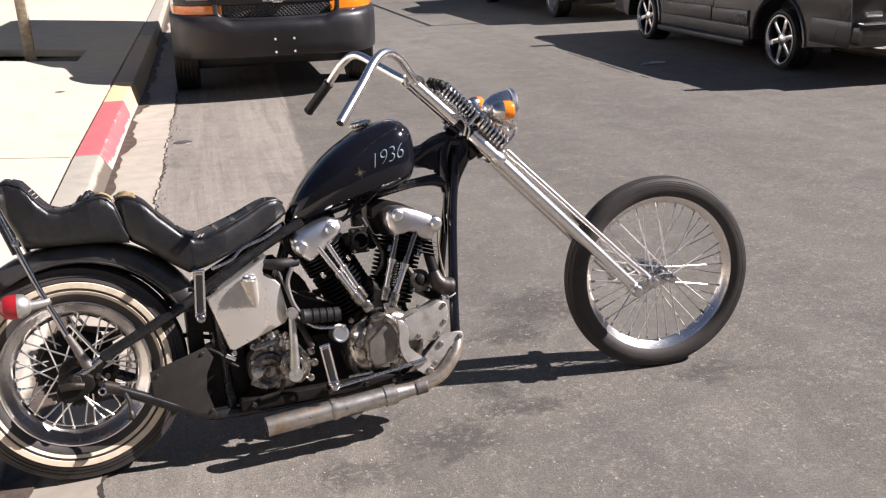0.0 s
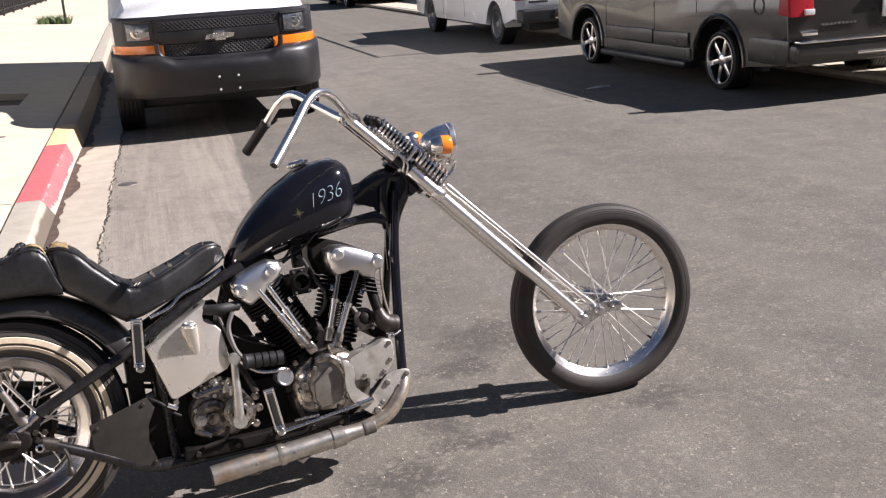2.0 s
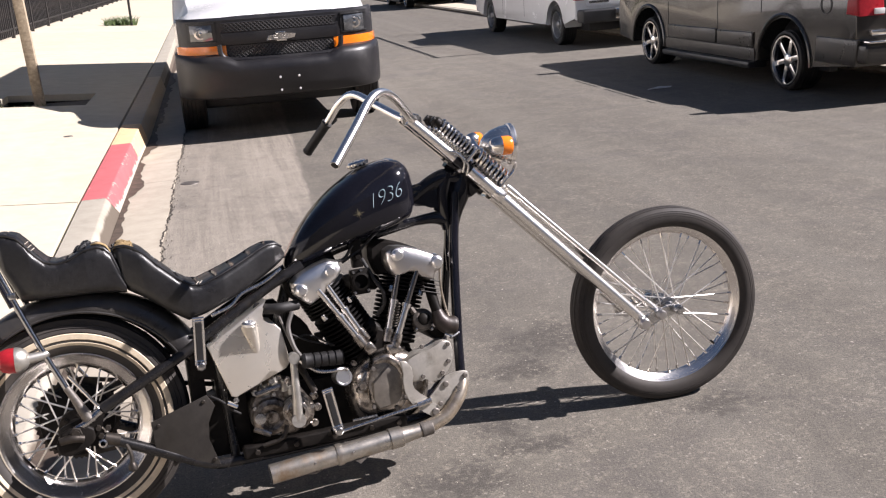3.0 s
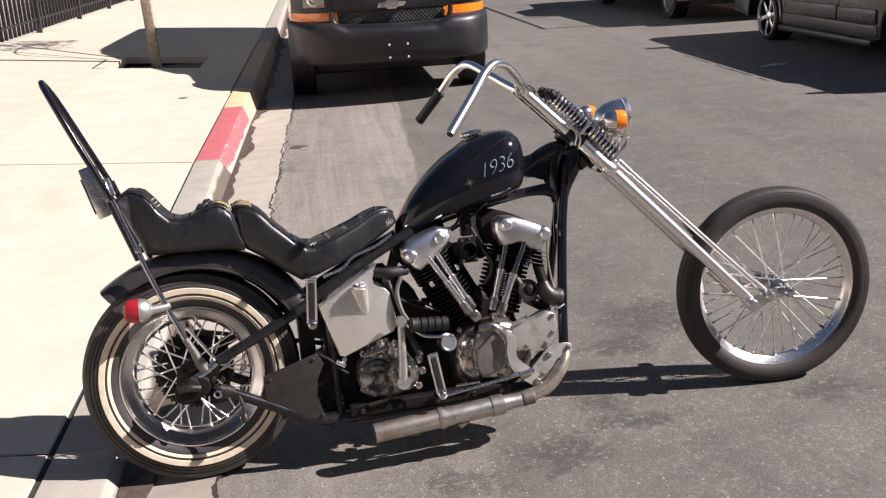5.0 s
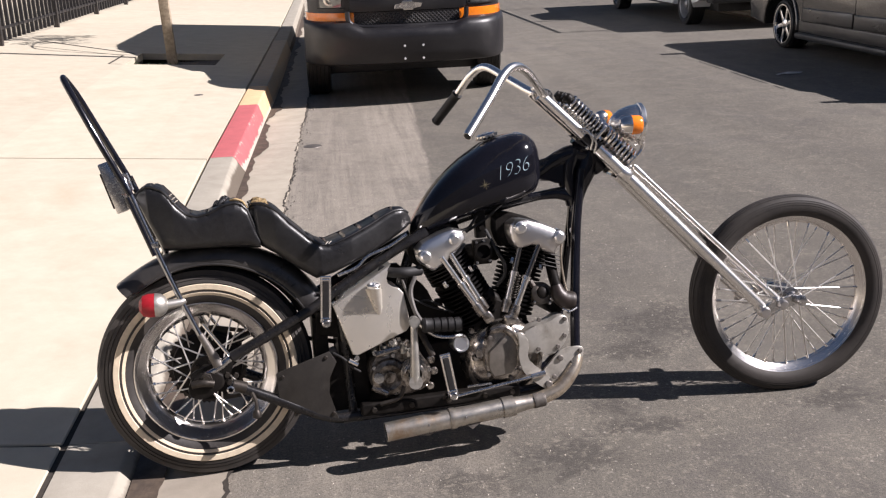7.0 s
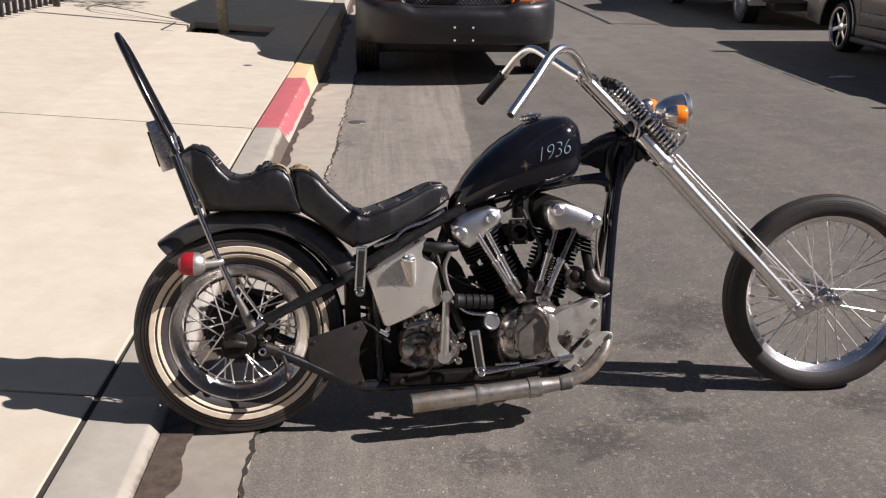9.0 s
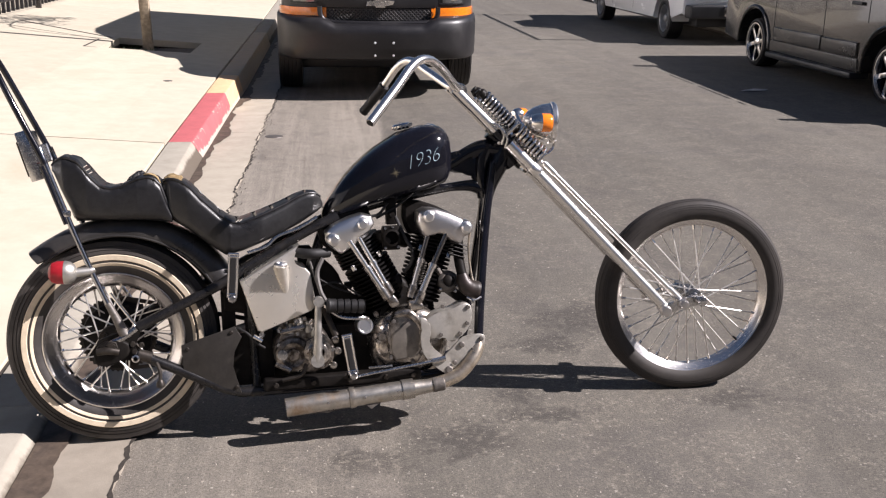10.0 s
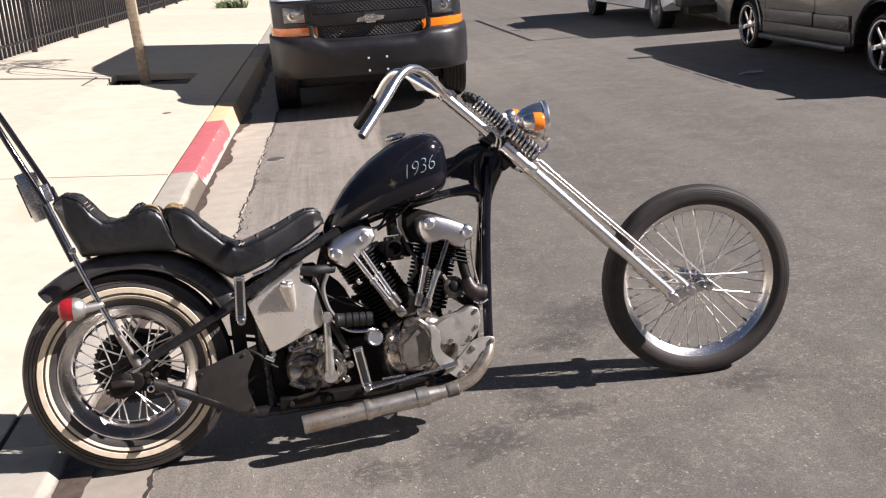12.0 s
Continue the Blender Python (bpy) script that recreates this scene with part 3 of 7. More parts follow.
def sidewalk():
    bm = bmesh.new()
    for lo, hi in (((-30, -30, -0.3), (-4.45, 60, 0.040)), ((-4.45, -30, -0.3), (PIT[0], 60, 0.040)), ((PIT[1], -30, -0.3), (-0.02, 60, 0.040)),
                   ((PIT[0], -30, -0.3), (PIT[1], PIT[2], 0.040)), ((PIT[0], PIT[3], -0.3), (PIT[1], 60, 0.040))):
        box_into(bm, lo, hi)
    walkway = tagged(part("pavement", tilted(bm), JOINT, smooth=False), "cream concrete pavement in large slabs with scored joints", "pavement", kind="structure")
    cuts_y = [-20.0, -12.6, -8.4, -4.2, 0.15, 4.34, 15.2, 18.6, 21.1, 25.3, 29.5, 33.7, 60.0]
    cuts_x = [-30.0, -4.45, -0.027]
    g = 0.008
    for xa, xb in zip(cuts_x, cuts_x[1:]):
        for ya, yb in zip(cuts_y, cuts_y[1:]):
            pieces = [(xa, xb, ya, yb)]
            if xa < PIT[0] < xb and ya < PIT[2] < yb and yb < PIT[3] + 0.1:
                pieces = [(xa, PIT[0], ya, yb), (PIT[1], xb, ya, yb), (PIT[0], PIT[1], ya, PIT[2])]
            elif xa < PIT[0] < xb and ya < PIT[2] < yb:
                pieces = [(xa, PIT[0], ya, yb), (PIT[1], xb, ya, yb), (PIT[0], PIT[1], ya, PIT[2]), (PIT[0], PIT[1], PIT[3], yb)]
            for a, b, c, d in pieces:
                ins = [0.0 if v in PIT else s * g for v, s in ((a, 1), (c, 1), (b, -1), (d, -1))]
                flat = len(pieces) > 1
                part("paving_slab", tilted(boxed((a + ins[0], c + ins[1], -0.03), (b + ins[2], d + ins[3], 0.12), 0.0 if flat else 0.004, 1)), SIDEWALK, walkway, smooth=False)
    kerb = tagged(part("kerb", boxed((0.09, -20, -0.25), (0.14, 60, 0.035)), KERB, smooth=False),
                  "concrete kerb with red and yellow painted lengths", "kerb", kind="structure")
    for ya, yb, mat, lab in ((-12, -4.2, KERB, ""), (-4.196, 0.15, KERB, ""), (0.154, 4.38, KERB, ""), (4.384, 6.50, RED_PAINT, "flaking red painted kerb length"),
                             (6.502, 7.62, YELLOW_PAINT, "faded yellow painted kerb length"), (7.624, 12.5, SHADED_YELLOW_PAINT, "chipped yellow kerb length toned duller for the van's shade"), (12.504, 17, KERB, ""), (17.004, 28, KERB, ""), (28.004, 60, KERB, "")):
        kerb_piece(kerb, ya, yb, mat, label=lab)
    gutter = tagged(part("gutter", boxed((0.28, -20, -0.3), (0.55, 60, -0.02)), GUTTER, smooth=False), "stained concrete gutter beside the kerb", "gutter", kind="structure")
    for ya, yb in ((-12, -4.2), (-4.194, 0.9), (0.906, 5.4), (5.406, 9.9), (9.906, 18), (18.006, 30), (30.006, 60)):
        part("gutter_slab", wavy_strip(0.15, 0.488, ya, yb, 0.004, 0.012, 0.1, 0.08, 0.014, 2.7), GUTTER_DIRTY if ya < 0 else GUTTER, gutter, smooth=False)
    # black crack between gutter and asphalt
    part("crack", ragged_line(0.496, -10, 26, 0.013, 0.0065, 4), JOINT, gutter, "dark ragged crack along the asphalt edge", smooth=False)
    # crumbled chips along the crack
    rng = random.Random(21)
    bm = bmesh.new()
    for k in range(200):
        y = rng.uniform(0.8, 9.0)
        c = Vector((0.496 + flare(y, 0.018) + rng.gauss(0.018, 0.035), y, 0.006))
        r = rng.uniform(0.003, 0.011)
        vs = [bm.verts.new(c + Vector((rng.uniform(0.6, 1) * r * sx, rng.uniform(0.6, 1) * r * sy, r * sz))) for sx, sy, sz in ((1, 0, 0), (0, 1, 0), (-1, 0, 0), (0, -1, 0), (0, 0, 0.8))]
        for i in range(4):
            bm.faces.new((vs[i], vs[(i + 1) % 4], vs[4]))
    part("crumbs", bm, ASPHALT, gutter, "loose crumbs of broken asphalt and concrete", smooth=False)
    # damp dirt along the foot of the kerb
    part("grit", stain_strip(-8, 30), DAMP, gutter, "damp dirt along the foot of the kerb", smooth=False)
    pit = tagged(part("tree_pit_soil", boxed((PIT[0] - 0.02, PIT[2] - 0.02, -0.2), (PIT[1] + 0.02, PIT[3] + 0.02, 0.17)), SOIL, smooth=False), "bare dark soil in a square tree pit", "soil", kind="structure")
    # thin dark strips laid on the pavement off the pit's corner
    for (xa, ya), (xb, yb), w in (((-1.60, 10.50), (-3.15, 12.0), 0.026), ((-1.70, 10.26), (-3.12, 11.30), 0.010), ((-1.70, 9.36), (-1.70, 10.27), 0.014), ((-1.70, 9.36), (-1.55, 9.35), 0.012)):
        a, b = Vector((xa, ya, 0)), Vector((xb, yb, 0))
        side = (b - a).cross(Vector((0, 0, 1))).normalized() * w
        bm = bmesh.new()
        rows = []
        for k in range(9):
            q = a.lerp(b, k / 8)
            rows.append([bm.verts.new((p.x, p.y, walk_z(p.x, p.y) + 0.004)) for p in (q - side, q + side)])
        for r0, r1 in zip(rows, rows[1:]):
            bm.faces.new((r0[0], r0[1], r1[1], r1[0]))
        part("dark_line", bm, JOINT, walkway, "thin dark line on the concrete", smooth=False)
    # opposite side of the street
    far_kerb = tagged(part("far_kerb", boxed((8.06, -20, -0.2), (8.24, 60, 0.14), 0.02, 2), KERB, smooth=False), "grey concrete kerb across the street", "kerb", kind="structure")
    far_walk = tagged(part("far_pavement", boxed((8.246, -20, -0.2), (14, 60, 0.142)), SIDEWALK, smooth=False), "pale concrete pavement across the street", "pavement", kind="structure")


ground()
sidewalk()


def surround():
    """Unseen plain walls, added around the street to darken reflections and low sky."""
    for name, lo, hi in (("unseen_wall_east", (14.0, -40, -0.2), (14.4, 60, 4.4)), ("unseen_wall_south", (-14, -16.4, -0.2), (14.0, -16.0, 7.0)), ("unseen_wall_west", (-14.4, -40, -0.2), (-14.0, 60, 7.0))):
        tagged(part(name, boxed(lo, hi), UNSEEN_WALL, smooth=False), "unseen plain grey wall added for reflections", "wall", kind="structure")


UNSEEN_WALL = surface("unseen_wall_stucco", (0.33, 0.33, 0.34), 0.9, scale=6, vary=0.3, dirt=(0.13, 0.13, 0.14), dirt_scale=0.25, bump=0.3)
surround()


# ---- the motorcycle: x forward, y to its left, z up along its leaning plane ----
BIKE = Matrix.Translation((0.45, -0.016, 0)) @ Matrix.Rotation(radians(6.1), 4, "Z") @ Matrix.Rotation(radians(-10.5), 4, "X")
bike = thing("motorcycle", "vintage black chopper motorcycle with long chrome springer fork", "motorcycle", BIKE)
HEAD = Vector((1.37, 0, 0.93))
RAKE = Vector((-0.7, 0, 0.714)).normalized()
STEER = Matrix.Translation(HEAD) @ Matrix.Rotation(radians(-7.7), 4, RAKE) @ Matrix.Translation(-HEAD)


def disc_nut(bm, at, r, h, axis=(0, -1, 0), dome=True):
    prof = [(0, 0), (0, r), (h * 0.6, r), (h * 0.9, r * 0.75), (h, 0)] if dome else [(0, 0), (0, r), (h, r), (h, 0)]
    return lathe_into(bm, prof, at, axis, 14)


def hex_bolt(bm, at, r, h, axis=(0, -1, 0)):
    return lathe_into(bm, [(0, 0), (0, r), (h * 0.85, r), (h, r * 0.85), (h, 0)], at, axis, 6)


def spoke_set(wheel, centre, hub_r, hub_y, rim_r, rim_y, count, wire, lead):
    """Laced spokes, one mesh shared by all of one side and direction."""
    sample, nips = {}, {}
    for i in range(count):
        side = 1 if i % 2 else -1
        turn = 1 if (i // 2) % 2 else -1
        a = 2 * math.pi * i / count
        if (side, turn) not in sample:
            p = Vector((hub_r * math.cos(-lead * turn), side * hub_y, hub_r * math.sin(-lead * turn)))
            q = Vector((rim_r, side * rim_y, 0))
            bm = tubed([p, q], wire, 6, 1)
            ob = part("spoke", bm, SPOKE_STEEL, wheel)
            tip = part("nipple", tubed([q.lerp(p, 0.07), q], wire * 1.8, 6, 1), CHROME, wheel)
            nips[(side, turn)] = tip
            sample[(side, turn)] = ob
        else:
            ob = twin(sample[(side, turn)], Matrix(), wheel, "spoke")
            tip = twin(nips[(side, turn)], Matrix(), wheel, "nipple")
        ob.matrix_basis = tip.matrix_basis = Matrix.Translation(centre) @ Matrix.Rotation(a, 4, "Y")


def tyre_profile(r, half, bead, ribs, shoulder=0.16):
    """Closed cross section as (along, radius), with grooves in the tread."""
    out = []
    side = [(0.70, 0.0), (0.88, 0.10), (0.99, 0.30), (1.0, 0.48), (0.99, 0.54), (0.95, 0.545), (0.95, 0.57), (0.98, 0.575), (0.955, 0.65), (0.91, 0.655), (0.90, 0.68), (0.935, 0.685), (0.89, 0.75), (0.845, 0.755), (0.84, 0.775), (0.865, 0.78), (0.84, 0.81)]
    for w, t in side:
        out.append((-half * w, bead + (r - bead) * t))
    crown = []
    for k in range(ribs):
        w0, w1 = -0.8 + 1.6 * k / ribs, -0.8 + 1.6 * (k + 0.74) / ribs
        w2 = -0.8 + 1.6 * (k + 0.80) / ribs
        w3 = -0.8 + 1.6 * (k + 0.95) / ribs
        h = lambda w: bead + (r - bead) * (1 - shoulder * (abs(w) / 0.8) ** 2.4)
        crown += [(half * w0, h(w0)), (half * w1, h(w1))]
        if k < ribs - 1:
            crown += [(half * w2, h(w2) - 0.005), (half * w3, h(w3) - 0.005)]
    out += crown
    out += [(-a, rr) for a, rr in reversed(out[: len(side)])]
    return out


def rim_profile(half, outer, well):
    d = outer - well
    side = [(1.0, outer - 0.003), (1.07, outer), (1.08, outer - 0.004), (0.98, outer - 0.008), (0.86, outer - 0.30 * d), (0.62, outer - 0.62 * d), (0.42, outer - 0.86 * d), (0.2, well)]
    inner = [(0.15, well + 0.006), (0.5, outer - 0.5 * d), (0.8, outer - 0.1 * d)]
    p = [(-half * w, r) for w, r in side] + [(half * w, r) for w, r in reversed(side)]
    return p + [(half * w, r) for w, r in reversed(inner)] + [(-half * w, r) for w, r in inner]


def rear_wheel():
    c = (0, 0, 0.333)
    bm = lathed([(-0.075, 0), (-0.075, 0.022), (-0.052, 0.026), (-0.05, 0.05), (-0.04, 0.052), (-0.036, 0.03), (0.02, 0.03), (0.03, 0.052), (0.05, 0.05), (0.06, 0.0)], c, segs=32)
    for k in range(5):
        a = 2 * math.pi * k / 5
        hex_bolt(bm, (0.036 * math.cos(a), -0.05, 0.333 + 0.036 * math.sin(a)), 0.007, 0.008)
    wheel = part("rear_wheel", bm, DARK_STEEL, bike, "wire-spoked rear wheel with a grimy hub")
    part("tyre", lathed(tyre_profile(0.333, 0.066, 0.217, 9, 0.10), c, segs=96, closed=True), WEATHERED_RUBBER, wheel, "black rear tyre with ribbed tread")
    for r0, r1, w0, w1 in ((0.262, 0.281, 0.0657, 0.0664), (0.243, 0.256, 0.0613, 0.0642)):
        for s in (-1, 1):
            part("whitewall_stripe", lathed([(s * w0, r0), (s * (w0 + 0.0022), r0 + 0.002), (s * (w1 + 0.0022), r1 - 0.002), (s * w1, r1)], c, segs=96), WHITEWALL, wheel, "yellowed whitewall stripe")
    part("rim", lathed(rim_profile(0.05, 0.221, 0.173), c, segs=96, closed=True), RIM_CHROME, wheel, "scuffed chrome drop-centre rim")
    part("brake_drum", lathed([(0.028, 0.0), (0.028, 0.095), (0.034, 0.108), (0.06, 0.112), (0.062, 0.10), (0.07, 0.095), (0.072, 0.0)], c, segs=48), ENGINE_BLACK, wheel, "black brake drum")
    teeth = []
    for k in range(96):
        r = 0.128 if k % 2 else 0.121
        teeth.append((r * math.cos(2 * math.pi * k / 96), 0.333 + r * math.sin(2 * math.pi * k / 96)))
    part("sprocket", plated(teeth, 0.063, 0.07), DARK_STEEL, wheel, "rear chain sprocket", smooth=False)
    spoke_set(wheel, c, 0.046, 0.042, 0.178, 0.010, 36, 0.0026, 0.95)
    bm = tubed([(0, -0.155, 0.333), (0, 0.14, 0.333)], 0.011, 12, 1)
    hex_bolt(bm, (0, -0.128, 0.333), 0.019, 0.018)
    disc_nut(bm, (0.0, -0.143, 0.333), 0.011, 0.012)
    part("axle", bm, DARK_STEEL, bike, "grimy rear axle with its nut")
    part("chain_adjuster", plated([(-0.060, 0.300), (-0.045, 0.335), (-0.015, 0.352), (0.012, 0.340), (0.03, 0.352), (0.055, 0.335), (0.05, 0.300), (0.02, 0.285), (-0.01, 0.268), (-0.05, 0.275)], -0.142, -0.105, 0.008, 3), ENGINE_BLACK, bike, "greasy black chain adjuster block")
    part("adjuster_lug", tubed([(-0.045, -0.145, 0.318), (-0.01, -0.150, 0.322), (0.02, -0.146, 0.315)], [0.011, 0.0125, 0.011], 12, 3), DARK_STEEL, bike, "grimy adjuster lug")
    part("stay_socket", tubed([(0.075, -0.118, 0.298), (0.115, -0.118, 0.282)], [0.018, 0.019], 14, 1), DARK_STEEL, bike, "worn stay socket")
    for x, z in ((0.062, 0.335), (0.088, 0.330), (0.066, 0.312)):
        part("adjuster_bolt", hex_bolt(bmesh.new(), (x, -0.128, z), 0.009, 0.014), DARK_STEEL, bike)
    bm = lathed([(0, 0.006), (0, 0.013), (0.012, 0.0125), (0.014, 0.007), (0.004, 0.006)], (0.068, -0.128, 0.288), segs=20, axis=(0, -1, 0))
    part("ring_bolt", bm, OLD_CHROME, bike, "worn chrome ring bolt")
    part("torque_arm", tubed([(0.0, -0.125, 0.34), (0.04, -0.132, 0.36), (0.075, -0.13, 0.385)], [0.014, 0.011, 0.012], 12, 4), OLD_CHROME, bike, "worn chrome torque arm")


def front_wheel():
    c = (2.018, 0, 0.354)
    bm = lathed([(-0.058, 0), (-0.058, 0.016), (-0.04, 0.018), (-0.037, 0.031), (-0.031, 0.031), (-0.027, 0.017), (0.027, 0.017), (0.031, 0.031), (0.037, 0.031), (0.04, 0.018), (0.058, 0.016), (0.058, 0)], c, segs=28)
    wheel = part("front_wheel", bm, OLD_CHROME, bike, "tall narrow wire-spoked front wheel", STEER)
    part("tyre", lathed(tyre_profile(0.355, 0.0435, 0.284, 5), c, segs=120, closed=True), RUBBER_DUSTY, wheel, "dusty narrow front tyre")
    part("rim", lathed(rim_profile(0.026, 0.288, 0.258), c, segs=120, closed=True), RIM_CHROME, wheel, "polished chrome front rim")
    spoke_set(wheel, c, 0.028, 0.034, 0.262, 0.006, 40, 0.0027, 1.1)
    bm = tubed([(2.205, -0.004, 0.172), (2.192, -0.004, 0.186)], 0.004, 8, 1)
    part("valve", bm, DARK_STEEL, wheel, "tyre valve")
    bm = tubed([(2.018, -0.125, 0.359), (2.018, 0.125, 0.359)], 0.009, 12, 1)
    for s in (-1, 1):
        disc_nut(bm, (2.018, s * 0.11, 0.359), 0.018, 0.03, (0, s, 0))
    part("front_axle", bm, OLD_CHROME, bike, "front axle with acorn nuts", STEER)


def fork():
    for s in (-1, 1):
        y = s * 0.068
        bm = tubed([(1.143, y, 1.117), (1.300, y, 0.960)], 0.0185, 18, 1)
        part("fork_leg", bm, FORK_CHROME, bike, "upper chrome fork tube", STEER)
        part("leg_clamp", tubed([(1.282, y, 0.978), (1.335, y, 0.924)], 0.0215, 18, 1), GLOSS_BLACK, bike, "black fork clamp", STEER)
        bm = tubed([(1.328, y, 0.932), (1.896, y * 1.12, 0.332)], [0.0222, 0.0195], 20, 2)
        lathe_into(bm, [(-0.012, 0.0), (-0.012, 0.022), (0.0, 0.0255), (0.024, 0.0255), (0.032, 0.0215)], (1.41, y, 0.846), (0.70, 0, -0.714), 20)
        part("fork_leg", bm, FORK_CHROME, bike, "long polished chrome rear fork leg", STEER)
        bm = tubed([(1.452, s * 0.055, 0.862), (1.958, s * 0.07, 0.350)], 0.0095, 12, 1)
        lathe_into(bm, [(0, 0), (0, 0.013), (0.05, 0.012), (0.055, 0)], (1.455, s * 0.055, 0.858), (0.70, 0, -0.714), 12)
        lathe_into(bm, [(-0.07, 0), (-0.07, 0.0125), (0.0, 0.013), (0.004, 0)], (1.958, s * 0.07, 0.350), (0.70, 0, -0.714), 12)
        part("spring_fork_leg", bm, FORK_CHROME, bike, "slim chrome front fork leg", STEER)
        # rocker
        bm = plated([(1.876, 0.326), (1.892, 0.342), (1.955, 0.364), (2.012, 0.376), (2.032, 0.36), (2.02, 0.338), (1.955, 0.330), (1.90, 0.310), (1.882, 0.312)], s * 0.084, s * 0.098, 0.003, 3)
        for px, pz, r in ((1.892, 0.326, 0.017), (1.958, 0.348, 0.015)):
            lathe_into(bm, [(0, 0), (0, r * 0.95), (0.05, r * 0.95), (0.05, 0)], (px, s * 0.05, pz), (0, s, 0), 14)
        rocker = part("rocker", bm, OLD_CHROME, bike, "cast fork rocker with dome nuts", STEER)
        for px, pz, r in ((1.892, 0.324, 0.021), (1.958, 0.346, 0.018), (2.020, 0.356, 0.017)):
            part("dome_nut", disc_nut(bmesh.new(), (px, s * 0.096, pz), r, 0.026, (0, s, 0)), TARNISHED, rocker, "tarnished dome nut")
        # two stacked springs on one stud
        y = s * 0.05
        top, mid, low = Vector((1.244, y, 1.093)), Vector((1.346, y, 0.989)), Vector((1.449, y, 0.885))
        part("spring", helix(top, mid, 0.0215, 10, 0.0048), OLD_CHROME, bike, "upper rebound spring", STEER)
        part("spring", helix(mid + Vector((0.008, 0, -0.008)), low, 0.0275, 8.5, 0.0056), CHROME, bike, "lower coil spring", STEER)
        bm = tubed([top + Vector((-0.02, 0, 0.018)), low], 0.013, 12, 1)
        disc_nut(bm, top + Vector((0.0, 0, 0.0)), 0.019, 0.022, (-0.74, 0, 0.67))
        lathe_into(bm, [(-0.006, 0), (-0.006, 0.022), (0.006, 0.022), (0.006, 0)], low, (0.74, 0, -0.67), 18)
        part("spring_stud", bm, ENGINE_BLACK, bike, "spring stud with its cap nut", STEER)
    # crown plates
    for name, a, mat in (("top_plate", Vector((1.320, 0, 0.962)), CHROME), ("lower_crown", Vector((1.418, 0, 0.856)), CHROME)):
        ax = Vector((0.714, 0, 0.70))
        bm = bmesh.new()
        m = Matrix.Translation(a) @ Matrix.Rotation(radians(-45), 4, "Y")
        box_into(bm, (-0.045, -0.08, -0.006), (0.055, 0.08, 0.006), 0.005, 2, m)
        part(name, bm, mat, bike, "", STEER)
    for q in (0.0, 0.012):
        bm = tubed([(1.262 + q, -0.086, 1.004 - q), (1.290 + q, -0.094, 0.992 - q), (1.306 + q, -0.092, 0.962 - q), (1.300 + q, -0.086, 0.930 - q)], 0.0042, 8, 5)
        part("crown_strap", bm, OLD_CHROME, bike, "bent wire loop round the fork leg", STEER)
    part("fork_brace", tubed([(1.752, -0.085, 0.478), (1.752, 0.085, 0.478)], 0.016, 10, 1), OLD_CHROME, bike, "fork brace", STEER)
    # steering stem inside the neck
    part("steering_stem", tubed([HEAD - RAKE * 0.07 + Vector((-0.035, 0, -0.03)), HEAD + RAKE * 0.07 + Vector((-0.035, 0, -0.03))], 0.02, 16, 1), FRAME_BLACK, bike, "", STEER)


def headlight():
    c = (1.383, 0, 1.000)
    bm = lathed([(0.005, 0), (0.009, 0.018), (0.021, 0.035), (0.042, 0.050), (0.074, 0.062), (0.098, 0.066), (0.10, 0.071), (0.112, 0.0715), (0.118, 0.067), (0.115, 0.063)], c, (1, 0, -0.06), 40)
    lamp = part("headlight", bm, FORK_CHROME, bike, "small chrome bullet headlight", STEER)
    part("lens", lathed([(0.112, 0.064), (0.122, 0.05), (0.127, 0.025), (0.128, 0)], c, (1, 0, -0.06), 36), CLEAR_LENS, lamp, "clear glass headlight lens")
    part("reflector", lathed([(0.108, 0.063), (0.078, 0.047), (0.055, 0.02), (0.05, 0)], c, (1, 0, -0.06), 36), CHROME, lamp)
    part("bracket", tubed([(1.508, 0, 0.932), (1.500, 0, 0.905), (1.475, 0, 0.882), (1.44, 0, 0.872)], 0.0075, 8, 5), CHROME, lamp)
    for s in (-1, 1):
        cc = (1.394, -0.098, 1.004) if s < 0 else (1.372, 0.098, 1.014)
        aim, k = ((1, 0, -0.04), 1.0) if s < 0 else ((0.86, 0.5, -0.04), 0.8)
        bm = lathed([(p * k, r * k) for p, r in ((0.0, 0), (0.004, 0.018), (0.015, 0.027), (0.035, 0.031), (0.04, 0.031))], cc, aim, 24)
        tube_into(bm, [(cc[0] + 0.012, s * 0.075, cc[2]), (cc[0] + 0.02, s * 0.03, 0.985), (1.43, 0, 0.95)], 0.008, 10, 3)
        sig = part("turn_signal", bm, CHROME, bike, "chrome turn signal", STEER)
        part("lens", lathed([(p * k, r * k) for p, r in ((0.04, 0.0315), (0.067, 0.0315), (0.075, 0.027), (0.079, 0.0))], cc, aim, 24), AMBER_LENS, sig, "amber lens")


